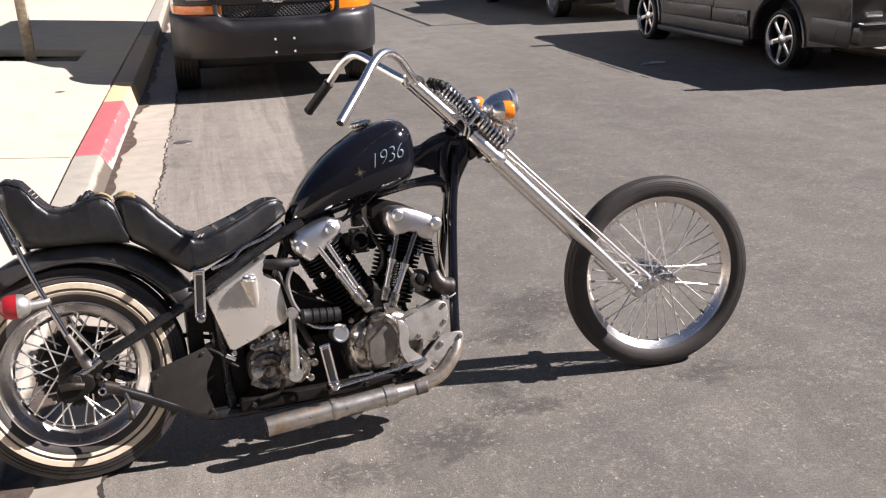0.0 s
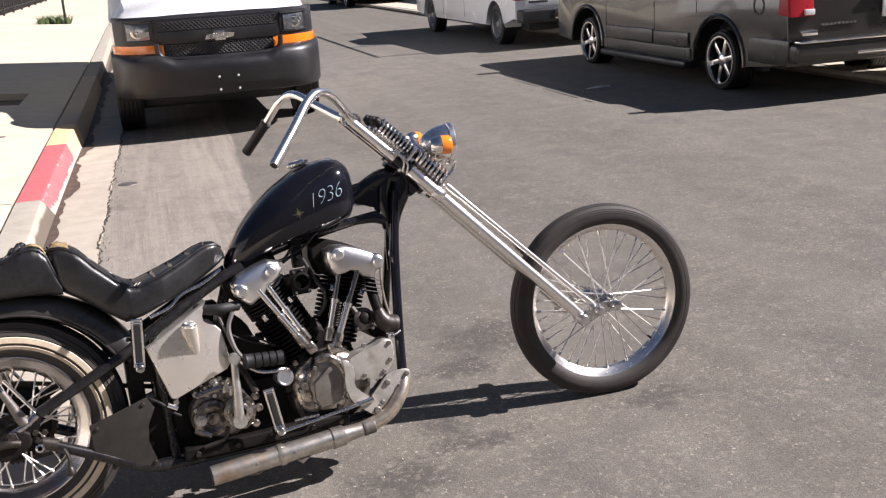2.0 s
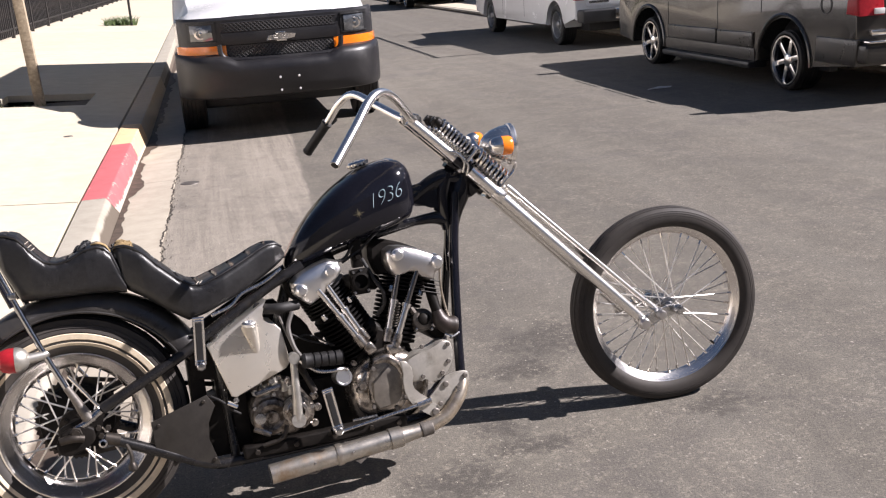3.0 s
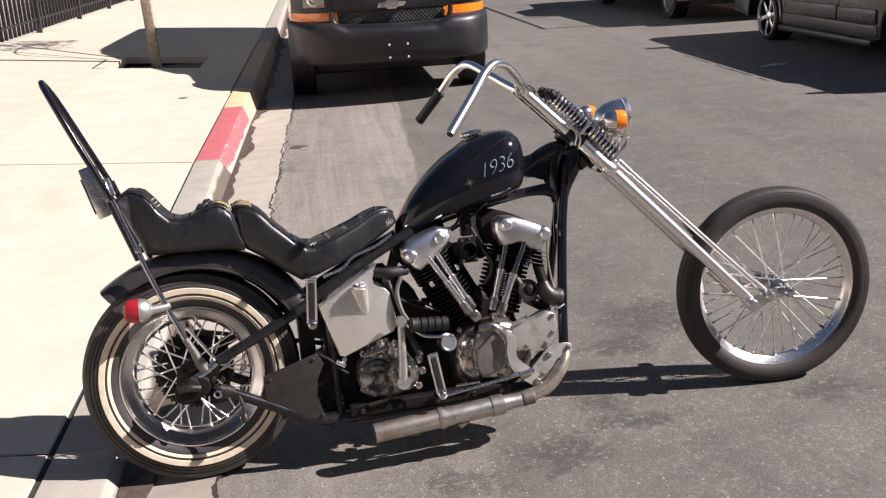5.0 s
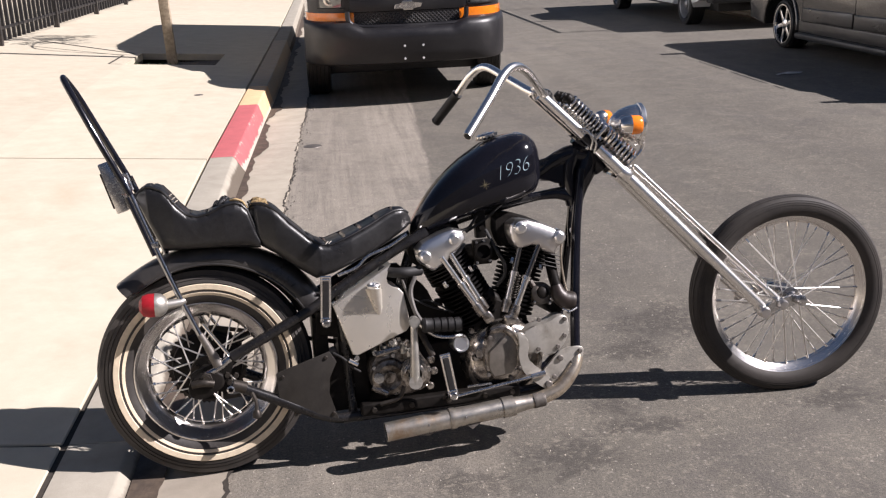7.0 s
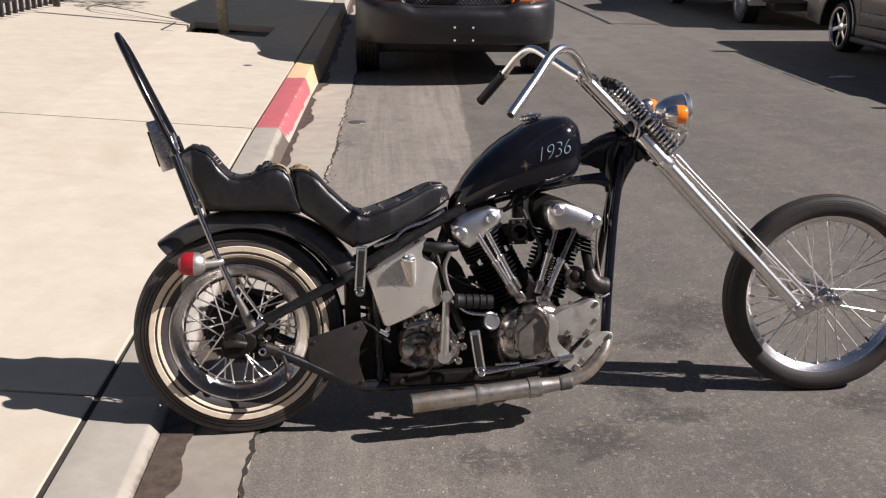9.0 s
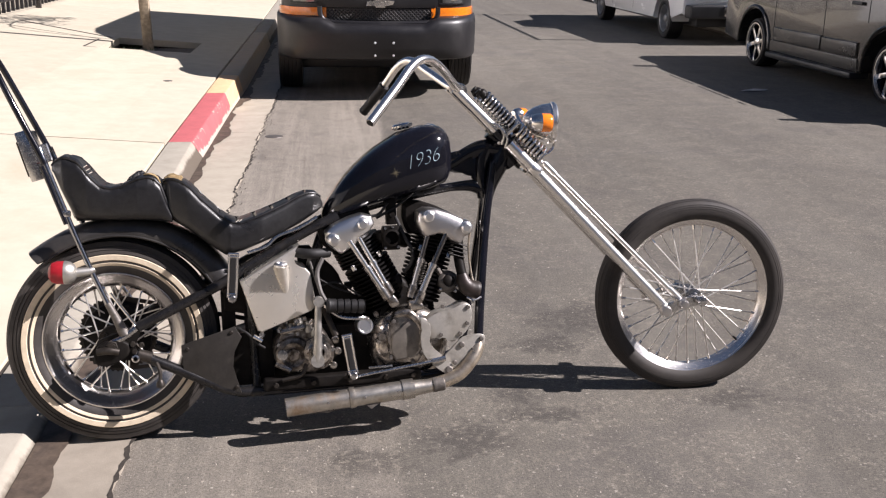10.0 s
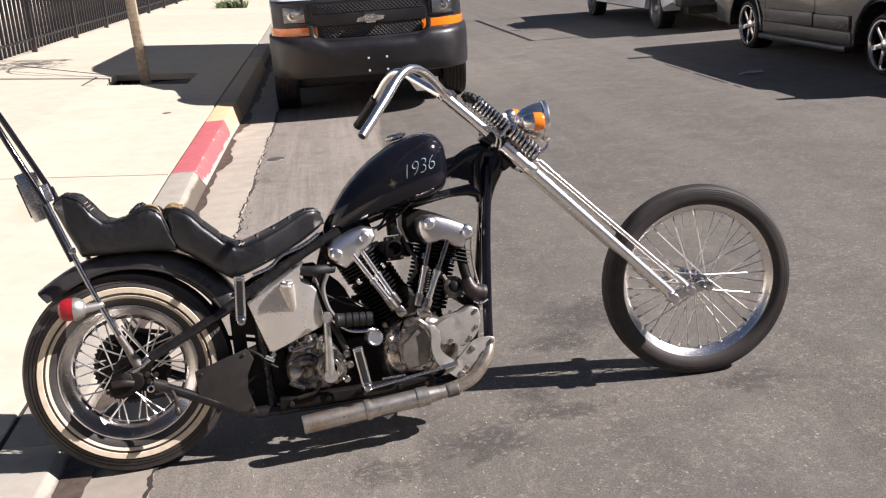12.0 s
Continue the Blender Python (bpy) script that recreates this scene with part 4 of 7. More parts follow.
def handlebar():
    bar = [(0.835, -0.525, 1.050), (0.917, -0.44, 1.141), (0.975, -0.37, 1.206), (1.020, -0.32, 1.224), (1.072, -0.24, 1.199), (1.142, -0.10, 1.128), (1.168, -0.048, 1.112)]
    far_bar = [(0.869, 0.525, 1.010), (0.945, 0.455, 1.110), (0.988, 0.385, 1.176), (1.032, 0.325, 1.203), (1.085, 0.21, 1.166), (1.142, 0.09, 1.122), (1.168, 0.048, 1.112)]
    bm = tubed(bar, 0.0138, 16, 6)
    tube_into(bm, far_bar, 0.0138, 16, 6)
    tube_into(bm, [(1.165, -0.05, 1.112), (1.165, 0.05, 1.112)], 0.0138, 14, 1)
    hb = part("handlebar", bm, FORK_CHROME, bike, "tall chrome handlebar with a bare end", STEER)
    d = (Vector(bar[1]) - Vector(bar[0])).normalized()
    part("bar_end", lathed([(-0.001, 0.0), (-0.001, 0.0105), (0.0, 0.0105)], bar[0], d, 16), GRIP_RUBBER, hb, "dark open bar end")
    a, b = Vector((0.862, 0.531, 1.00)), Vector((0.942, 0.458, 1.106))
    d = (b - a)
    ln = d.length
    prof = [(0, 0), (0, 0.017), (0.006, 0.0195)]
    for k in range(14):
        t = 0.01 + (ln - 0.02) * k / 13
        prof += [(t, 0.0185 if k % 2 else 0.0175)]
    prof += [(ln - 0.005, 0.0205), (ln, 0.0205), (ln, 0.014)]
    part("grip", lathed(prof, a, d, 20), GRIP_RUBBER, hb, "black rubber grip")
    for s in (-1, 1):
        bm = tubed([(1.20, s * 0.05, 1.062), (1.163, s * 0.05, 1.112)], 0.015, 12, 1)
        lathe_into(bm, [(-0.019, 0), (-0.019, 0.022), (-0.012, 0.024), (0.012, 0.024), (0.019, 0.022), (0.019, 0)], (1.163, s * 0.05, 1.112), (0, 1, 0), 18)
        hex_bolt(bm, (1.15, s * 0.05, 1.128), 0.007, 0.012, (-0.7, 0, 0.7))
        part("riser", bm, OLD_CHROME, bike, "chrome dog-bone riser", STEER)
    bm = tubed([(1.19, -0.05, 1.075), (1.19, 0.05, 1.075)], 0.011, 10, 1)
    part("riser_bar", bm, OLD_CHROME, bike, "", STEER)


def bike_frame():
    bm = tubed([(1.276, -0.022, 0.86), (1.241, -0.035, 0.66), (1.206, -0.075, 0.40), (1.188, -0.1, 0.25), (1.165, -0.112, 0.19), (1.10, -0.115, 0.165), (0.8, -0.115, 0.15), (0.45, -0.11, 0.145)], 0.0165, 14, 6)
    part("down_tube", bm, GLOSS_BLACK, bike, "black frame down tube")
    bm = tubed([(1.276, 0.022, 0.86), (1.241, 0.035, 0.66), (1.206, 0.075, 0.40), (1.188, 0.1, 0.25), (1.165, 0.112, 0.19), (1.10, 0.115, 0.165), (0.8, 0.115, 0.15), (0.45, 0.11, 0.145)], 0.0135, 14, 6)
    part("down_tube", bm, GLOSS_BLACK, bike, "black frame down tube")
    for s in (-1, 1):
        part("chain_stay", tubed([(0.46, s * 0.11, 0.145), (0.36, s * 0.112, 0.155), (0.22, s * 0.115, 0.225), (0.07, s * 0.115, 0.30)], 0.0165, 14, 6), FRAME_BLACK, bike, "lower rear frame stay")
        part("seat_stay", tubed([(0.73, s * 0.05, 0.705), (0.60, s * 0.062, 0.645), (0.41, s * 0.092, 0.545), (0.32, s * 0.108, 0.495), (0.08, s * 0.118, 0.385)], 0.0165, 14, 6), FRAME_BLACK, bike, "upper rear frame stay")
        bm = plated([(0.10, 0.40), (0.085, 0.37), (0.06, 0.30), (0.085, 0.275), (0.03, 0.285), (-0.045, 0.315), (-0.05, 0.35), (0.02, 0.372)], s * 0.108, s * 0.128, 0.004, 3)
        part("axle_plate", bm, ENGINE_BLACK, bike, "grimy rear axle plate")
    part("seat_post", tubed([(0.70, 0, 0.69), (0.50, 0, 0.17)], 0.018, 12, 1), FRAME_BLACK, bike)
    part("seat_post_brace", tubed([(0.425, -0.09, 0.54), (0.437, -0.07, 0.30), (0.44, -0.09, 0.15)], 0.015, 12, 4), FRAME_BLACK, bike)
    part("backbone", tubed([(1.28, 0, 0.905), (1.05, 0, 0.86), (0.85, 0, 0.77), (0.70, 0, 0.69)], 0.02, 14, 5), FRAME_BLACK, bike)
    part("lower_tank_rail", tubed([(1.28, 0, 0.795), (1.16, 0, 0.785), (1.03, 0, 0.765), (0.86, 0, 0.73), (0.72, 0, 0.69)], 0.015, 14, 5), FRAME_BLACK, bike)
    # neck forging: two round arms, a web and the flare into the down tubes
    bm = tubed([(1.09, 0, 0.845), (1.135, 0, 0.862), (1.185, 0, 0.892), (1.245, 0, 0.912), (1.305, 0, 0.905)], [0.018, 0.020, 0.023, 0.028, 0.032], 18, 6)
    tube_into(bm, [(1.09, 0, 0.778), (1.15, 0, 0.782), (1.20, 0, 0.782), (1.245, 0, 0.768)], [0.014, 0.0155, 0.019, 0.022], 16, 6)
    tube_into(bm, [(1.262, 0, 0.925), (1.240, 0, 0.865), (1.237, 0, 0.805), (1.244, 0, 0.74)], [0.030, 0.027, 0.024, 0.020], 16, 6)
    tube_into(bm, [(1.318, 0, 0.912), (1.296, 0, 0.850), (1.266, 0, 0.785), (1.246, 0, 0.70), (1.234, 0, 0.60)], [0.036, 0.036, 0.029, 0.021, 0.014], 18, 6)
    tube_into(bm, [(1.29, 0, 0.93), (1.325, 0, 0.885), (1.352, 0, 0.850)], [0.030, 0.031, 0.027], 18, 5)
    plate_into(bm, [(1.119, 0.878), (1.169, 0.908), (1.221, 0.927), (1.299, 0.925), (1.293, 0.771), (1.238, 0.752), (1.217, 0.796), (1.212, 0.814), (1.195, 0.826), (1.119, 0.832)], -0.012, 0.012, 0.006, 3)
    part("neck_forging", bm, GLOSS_BLACK, bike, "black forged neck gusset with an oval opening")
    bm = tubed([(1.282, 0, 0.965), (1.352, 0, 0.892)], 0.030, 20, 1)
    lathe_into(bm, [(-0.01, 0), (-0.008, 0.033), (0.010, 0.033), (0.010, 0.030)], (1.282, 0, 0.965), (0.69, 0, -0.72), 20)
    part("head_tube", bm, GLOSS_BLACK, bike, "steering head tube")
    part("kickstand", tubed([(0.95, 0.12, 0.17), (0.90, 0.26, 0.07), (0.885, 0.32, -0.055)], 0.012, 10, 4), FRAME_BLACK, bike, "kickstand holding up the leaning motorcycle")


def tank_section(x, top, bottom, half, n=28):
    mid, up, ring = (top + bottom) / 2, (top - bottom) / 2, []
    for k in range(n):
        a = 2 * math.pi * k / n
        c, s = math.cos(a), math.sin(a)
        e = 0.72 if s > 0 else 0.5
        ring.append((x, half * math.copysign(abs(c) ** 0.62, c), mid - 0.1 * up + up * (1.1 if s > 0 else 0.9) * math.copysign(abs(s) ** e, s)))
    return ring


def fuel_tank():
    tops = [(0.682, 0.712), (0.69, 0.735), (0.707, 0.762), (0.736, 0.803), (0.779, 0.853), (0.852, 0.917), (0.953, 0.977), (1.032, 0.998), (1.08, 0.994), (1.105, 0.978), (1.12, 0.95), (1.127, 0.915)]
    bots = [(0.682, 0.695), (0.737, 0.700), (0.813, 0.722), (0.908, 0.748), (0.995, 0.768), (1.062, 0.785), (1.10, 0.80), (1.12, 0.83), (1.127, 0.865)]
    wide = [(0.682, 0.012), (0.70, 0.038), (0.74, 0.066), (0.80, 0.092), (0.88, 0.116), (0.98, 0.130), (1.05, 0.128), (1.09, 0.112), (1.115, 0.08), (1.127, 0.03)]
    xs = [0.682, 0.687, 0.695, 0.707, 0.722, 0.74, 0.765, 0.795, 0.83, 0.87, 0.91, 0.95, 0.99, 1.02, 1.045, 1.065, 1.082, 1.096, 1.107, 1.116, 1.122, 1.127]
    at = lambda t, x: float(np.interp(x, [p[0] for p in t], [p[1] for p in t]))
    tank = part("fuel_tank", loft([tank_section(x, at(tops, x), at(bots, x), at(wide, x)) for x in xs]), GLOSS_BLACK, bike, "gloss black teardrop fuel tank with painted year", sharp=70)
    bm = lathed([(0, 0.0), (0, 0.027), (0.008, 0.033), (0.014, 0.033), (0.02, 0.027), (0.024, 0.0)], (0.965, 0.0, 0.983), (-0.2, 0, 1), 28)
    for k in range(14):
        a = 2 * math.pi * k / 14
        box_into(bm, (-0.003, -0.002, 0.004), (0.003, 0.002, 0.015), 0, 1, Matrix.Translation((0.965 + 0.033 * math.cos(a), 0.033 * math.sin(a), 0.983 + 0.0066 * math.cos(a))))
    part("fuel_cap", bm, CHROME, tank, "chrome fuel cap")
    # chrome disc added to make the bright glint on top of the tank
    part("filler_glint", lathed([(0, 0), (0, 0.02), (0.006, 0.018), (0.008, 0)], (1.055, -0.045, 0.988), (0.12, -0.35, 1), 20), CHROME, tank, "small chrome disc added for a glint on the tank")
    # lettering and star laid on the curved side
    from mathutils.bvhtree import BVHTree
    me = tank.data
    tree = BVHTree.FromPolygons([v.co.copy() for v in me.vertices], [tuple(p.vertices) for p in me.polygons])

    def laid(bm, lift=0.0012):
        for v in bm.verts:
            hit = tree.ray_cast(Vector((v.co.x, -0.5, v.co.z)), Vector((0, 1, 0)))
            if hit[0] is not None:
                v.co = hit[0] + hit[1].normalized() * math.copysign(lift, hit[1].y * -1)
        return bm

    curve = bpy.data.curves.new("year", "FONT")
    curve.body, curve.size, curve.shear, curve.resolution_u, curve.space_character, curve.offset = "1936", 0.086, 0.25, 4, 0.9, -0.0030
    tmp = new("year", curve)
    flat = bpy.data.meshes.new_from_object(tmp.evaluated_get(bpy.context.evaluated_depsgraph_get()))
    bpy.data.objects.remove(tmp)
    bm = bmesh.new()
    bm.from_mesh(flat)
    bmesh.ops.triangulate(bm, faces=bm.faces)
    bmesh.ops.subdivide_edges(bm, edges=[e for e in bm.edges if e.calc_length() > 0.012], cuts=2)
    ang = radians(15)
    for v in bm.verts:
        x, z = v.co.x * 0.77, v.co.y * 0.82
        v.co = Vector((0.951 + x * math.cos(ang) - z * math.sin(ang) * 0.4, 0, 0.847 + x * math.sin(ang) + z * math.cos(ang)))
    part("year_lettering", laid(bm), LETTERING, tank, "pale hand-painted numerals 1936", smooth=False)
    bm = bmesh.new()
    for k in range(8):
        a = 2 * math.pi * k / 8 + 0.2
        ln = 0.018 if k % 2 == 0 else 0.0125
        for j in range(4):
            t0, t1 = j / 4, (j + 1) / 4
            u, w = Vector((math.cos(a), 0, math.sin(a))), Vector((-math.sin(a), 0, math.cos(a)))
            c = Vector((0.919, 0, 0.841))
            h0, h1 = 0.0009 * (1 - t0) + 0.0003, 0.0009 * (1 - t1) + 0.0003
            bm.faces.new([bm.verts.new(c + u * ln * t0 - w * h0), bm.verts.new(c + u * ln * t1 - w * h1), bm.verts.new(c + u * ln * t1 + w * h1), bm.verts.new(c + u * ln * t0 + w * h0)])
    part("star", laid(bm), GOLD, tank, "tiny gold painted star", smooth=False)


def pad(name, top, bottom, wide, label, pleats, n=44):
    """A cushion skinned along x from its top line, bottom line and half widths, with sewn pleats across the top."""
    at = lambda t, x: float(np.interp(x, [p[0] for p in t], [p[1] for p in t]))
    x0, x1 = top[0][0], top[-1][0]
    rings = []
    m = 128
    for i in range(m + 1):
        x = x0 + (x1 - x0) * i / m
        t = at(top, x)
        b = min(at(bottom, x), t - 0.02)
        w = at(wide, x)
        ring = []
        for k in range(n):
            a = 2 * math.pi * k / n
            c, s = math.cos(a), math.sin(a)
            z = (t + b) / 2 + (t - b) / 2 * math.copysign(abs(s) ** 0.36, s)
            if s > 0.55:
                groove = 0.010 * max(0.0, math.cos((x - x0) * 2 * math.pi * pleats / (x1 - x0))) ** 14 + 0.008 * math.exp(-((abs(c) ** 0.42 * w - 0.042) / 0.006) ** 2) - 0.003 * (1 - abs(c))
                z -= groove
            ring.append((x, w * math.copysign(abs(c) ** 0.42, c), z))
        rings.append(ring)
    ob = part(name, loft(rings), LEATHER, bike, label, sharp=75)
    for s in (-1, 1):
        line = []
        for i in range(0, m + 1, 3):
            x = x0 + (x1 - x0) * i / m
            t, b = at(top, x), min(at(bottom, x), at(top, x) - 0.02)
            line.append((x, s * at(wide, x) * 0.885, (t + b) / 2 + (t - b) / 2 * 0.90))
        part("piping", tubed(line, 0.0045, 8, 1), LEATHER, ob, "sewn edge piping")
    return ob


def seats():
    pad("seat", [(0.178, 0.846), (0.195, 0.853), (0.213, 0.853), (0.235, 0.845), (0.262, 0.825), (0.30, 0.782), (0.348, 0.735), (0.385, 0.708), (0.415, 0.703), (0.472, 0.722), (0.547, 0.752), (0.60, 0.778), (0.632, 0.788), (0.66, 0.786), (0.676, 0.772), (0.684, 0.75)],
        [(0.178, 0.77), (0.203, 0.712), (0.251, 0.68), (0.314, 0.628), (0.363, 0.594), (0.418, 0.606), (0.511, 0.640), (0.605, 0.683), (0.667, 0.721), (0.684, 0.735)],
        [(0.178, 0.085), (0.20, 0.105), (0.25, 0.12), (0.38, 0.13), (0.48, 0.115), (0.58, 0.085), (0.65, 0.065), (0.684, 0.04)], "black sewn vinyl saddle with pleats", 9)
    pad("pillion_pad", [(-0.152, 0.90), (-0.14, 0.918), (-0.12, 0.930), (-0.10, 0.930), (-0.075, 0.92), (-0.055, 0.895), (-0.035, 0.865), (-0.01, 0.838), (0.02, 0.828), (0.054, 0.834), (0.10, 0.857), (0.135, 0.862), (0.155, 0.855), (0.172, 0.835), (0.19, 0.77), (0.202, 0.735)],
        [(-0.152, 0.885), (-0.129, 0.819), (-0.088, 0.722), (0.002, 0.722), (0.102, 0.718), (0.202, 0.708)],
        [(-0.152, 0.06), (-0.12, 0.085), (-0.05, 0.105), (0.10, 0.115), (0.202, 0.108)], "black sewn vinyl pillion pad with a raised back", 7)
    # torn foam on the saddle's raised back, and a frayed clump of vinyl on the pillion pad
    rng = random.Random(21)
    crest = lambda x: float(np.interp(x, (0.172, 0.182, 0.195, 0.213, 0.235, 0.262), (0.838, 0.846, 0.853, 0.853, 0.845, 0.825)))
    bm, rows = bmesh.new(), []
    for j in range(15):
        y = -0.088 + 0.150 * j / 14
        lo, hi = 0.178 + rng.uniform(0, 0.010), 0.226 + 0.016 * math.sin(j * 1.1) + rng.uniform(-0.005, 0.005)
        rows.append([bm.verts.new((lo + (hi - lo) * i / 7, y + rng.uniform(-0.002, 0.002), crest(lo + (hi - lo) * i / 7) - 0.004 + (0.0 if i in (0, 7) or j in (0, 14) else 0.008 + rng.uniform(-0.002, 0.003)))) for i in range(8)])
    for p, q in zip(rows, rows[1:]):
        for i in range(7):
            bm.faces.new((p[i], p[i + 1], q[i + 1], q[i]))
    bmesh.ops.solidify(bm, geom=bm.faces[:], thickness=0.004)
    part("worn_edge", bm, FOAM, bike, "torn tan foam showing at the saddle edge")
    bm = bmesh.new()
    for k in range(11):
        x, y = rng.uniform(0.072, 0.116), rng.uniform(-0.075, 0.03)
        z = float(np.interp(x, (0.054, 0.10, 0.135), (0.834, 0.857, 0.862)))
        tube_into(bm, [(x - 0.012, y - 0.010, z - 0.006), (x, y, z + rng.uniform(0.002, 0.010)), (x + 0.012, y + 0.012, z - 0.006)], [0.004, rng.uniform(0.006, 0.010), 0.004], 8, 3)
    part("torn_strap", bm, LEATHER, bike, "frayed black vinyl clump on the pillion pad")
    part("worn_edge", tubed([(0.122, -0.075, 0.862), (0.140, -0.083, 0.864), (0.160, -0.086, 0.855), (0.172, -0.088, 0.835)], [0.002, 0.004, 0.004, 0.002], 8, 4), FOAM, bike, "pale worn edge of the pillion pad")
    for x, z, d in ((-0.050, 0.888, -0.9), (-0.043, 0.877, -0.9), (-0.036, 0.867, -0.9), (0.402, 0.699, 0.0), (0.412, 0.700, 0.1)):
        part("stitch", tubed([(x - 0.004, -0.100 if x < 0 else -0.118, z + 0.004), (x + 0.006, -0.088 if x < 0 else -0.104, z + 0.010)], 0.0012, 6, 1), PALE_STONE, bike, "loose pale stitch in the seam")
    part("seat_rail", tubed([(0.66, -0.075, 0.705), (0.60, -0.082, 0.672), (0.53, -0.088, 0.65), (0.49, -0.09, 0.618), (0.43, -0.1, 0.60)], 0.006, 8, 4), OLD_CHROME, bike, "bent seat hinge rod")


def fender():
    rings = []
    for i in range(53):
        deg = 131.5 - 106 * i / 52
        a = radians(deg)
        tip = max(0.0, (7 - i) / 7) ** 2
        top = 0.392 + 0.006 * tip + 0.020 * max(0.0, min(1.0, (95 - deg) / 45))
        w = 0.080 + 0.004 * tip
        ring = []
        prof = []
        for k in range(19):
            t = -1 + 2 * k / 18
            low = 0.340 + 0.014 * tip if t < 0 else 0.318
            prof.append((w * math.sin(t * 1.5) / math.sin(1.5), top - (top - low) * abs(t) ** 3.2))
        # rolled lip, then the inner skin
        prof += [(y * 0.955, q - 0.004) for y, q in reversed(prof)]
        for y, q in prof:
            ring.append((0.022 + q * math.cos(a), y, 0.333 + q * math.sin(a)))
        rings.append(ring)
    ob = part("rear_fender", loft(rings), FENDER_BLACK, bike, "black rear fender with flared tip", sharp=50)
    edge = [(0.022 + 0.341 * math.cos(t), -0.080, 0.333 + 0.341 * math.sin(t)) for t in (radians(129 - 103 * k / 30) for k in range(31))]
    part("fender_lip", tubed(edge, 0.0032, 8, 1), FENDER_BLACK, ob, "rolled fender edge")


def sissy_bar():
    right = [(0.000, -0.128, 0.45), (-0.075, -0.121, 0.645), (-0.162, -0.110, 0.905), (-0.243, -0.094, 1.085), (-0.296, -0.070, 1.205), (-0.318, -0.04, 1.250), (-0.326, -0.012, 1.266)]
    upper = right[2:]
    bm = tubed(upper + [(-0.326, 0.012, 1.266)] + [(x, -y, z) for x, y, z in reversed(upper[:-1])], 0.0098, 12, 6)
    bar = part("sissy_bar", bm, GLOSS_BLACK, bike, "tall bent black and chrome sissy bar")
    for s in (-1, 1):
        part("lower_bar", tubed([(x, y * -s, z) for x, y, z in right[:3]] + [(-0.178, -0.103 * -s, 0.955)], 0.0088, 12, 6), HOLDER_STEEL, bar, "dark plated lower bar")
        part("brace_bar", tubed([(-0.112, 0.122 * s, 0.72), (-0.150, 0.118 * s, 0.835), (-0.172, 0.112 * s, 0.90)], 0.0075, 10, 3), GLOSS_BLACK, bar, "black brace bar")
    for s in (-1, 1):
        part("bar_clamp", boxed((-0.122, s * 0.116 - 0.011, 0.742), (-0.098, s * 0.116 + 0.011, 0.762), 0.004), OLD_CHROME, bar)
        part("bar_foot", tubed([(-0.006, s * 0.127, 0.468), (0.012, s * 0.128, 0.43), (0.04, s * 0.13, 0.365)], [0.0105, 0.012, 0.017], 12, 3), RUSTY, bar, "rusty flattened lower end")
        part("fender_strut", tubed([(0.004, s * 0.128, 0.50), (0.074, s * 0.125, 0.392)], 0.0055, 8, 1), CHROME, bar, "thin chrome strut")
    m = Matrix.Translation((-0.212, 0, 0.931)) @ Matrix.Rotation(radians(-15.4), 4, "Y")
    bm = bmesh.new()
    box_into(bm, (-0.017, -0.095, -0.078), (0.017, 0.095, 0.078), 0.004, 2, m)
    for s in (-1, 1):
        box_into(bm, (0.01, s * 0.085 - 0.01, -0.03), (0.038, s * 0.085 + 0.01, 0.03), 0.003, 1, m)
    plate = part("plate_holder", bm, OLD_CHROME, bike, "worn chrome plate holder behind the sissy bar")
    bm = bmesh.new()
    box_into(bm, (-0.022, -0.088, -0.06), (-0.0165, 0.088, 0.05), 0.001, 1, m)
    part("plate_face", bm, DARK_STEEL, plate)
    c = (-0.112, -0.135, 0.572)
    bm = lathed([(0.024, 0), (0.023, 0.014), (0.015, 0.026), (0.004, 0.0335), (-0.008, 0.0362), (-0.014, 0.0362)], c, (1, 0, -0.05), 28)
    tube_into(bm, [(-0.092, -0.133, 0.570), (-0.052, -0.126, 0.572), (-0.04, -0.122, 0.578)], [0.015, 0.013, 0.010], 12, 2)
    lamp = part("tail_lamp", bm, PLATE_ALU, bike, "small chrome tail lamp")
    part("lens", lathed([(-0.014, 0.0358), (-0.034, 0.0355), (-0.050, 0.030), (-0.059, 0.017), (-0.062, 0)], c, (1, 0, -0.05), 28), RED_LENS, lamp, "red lens")


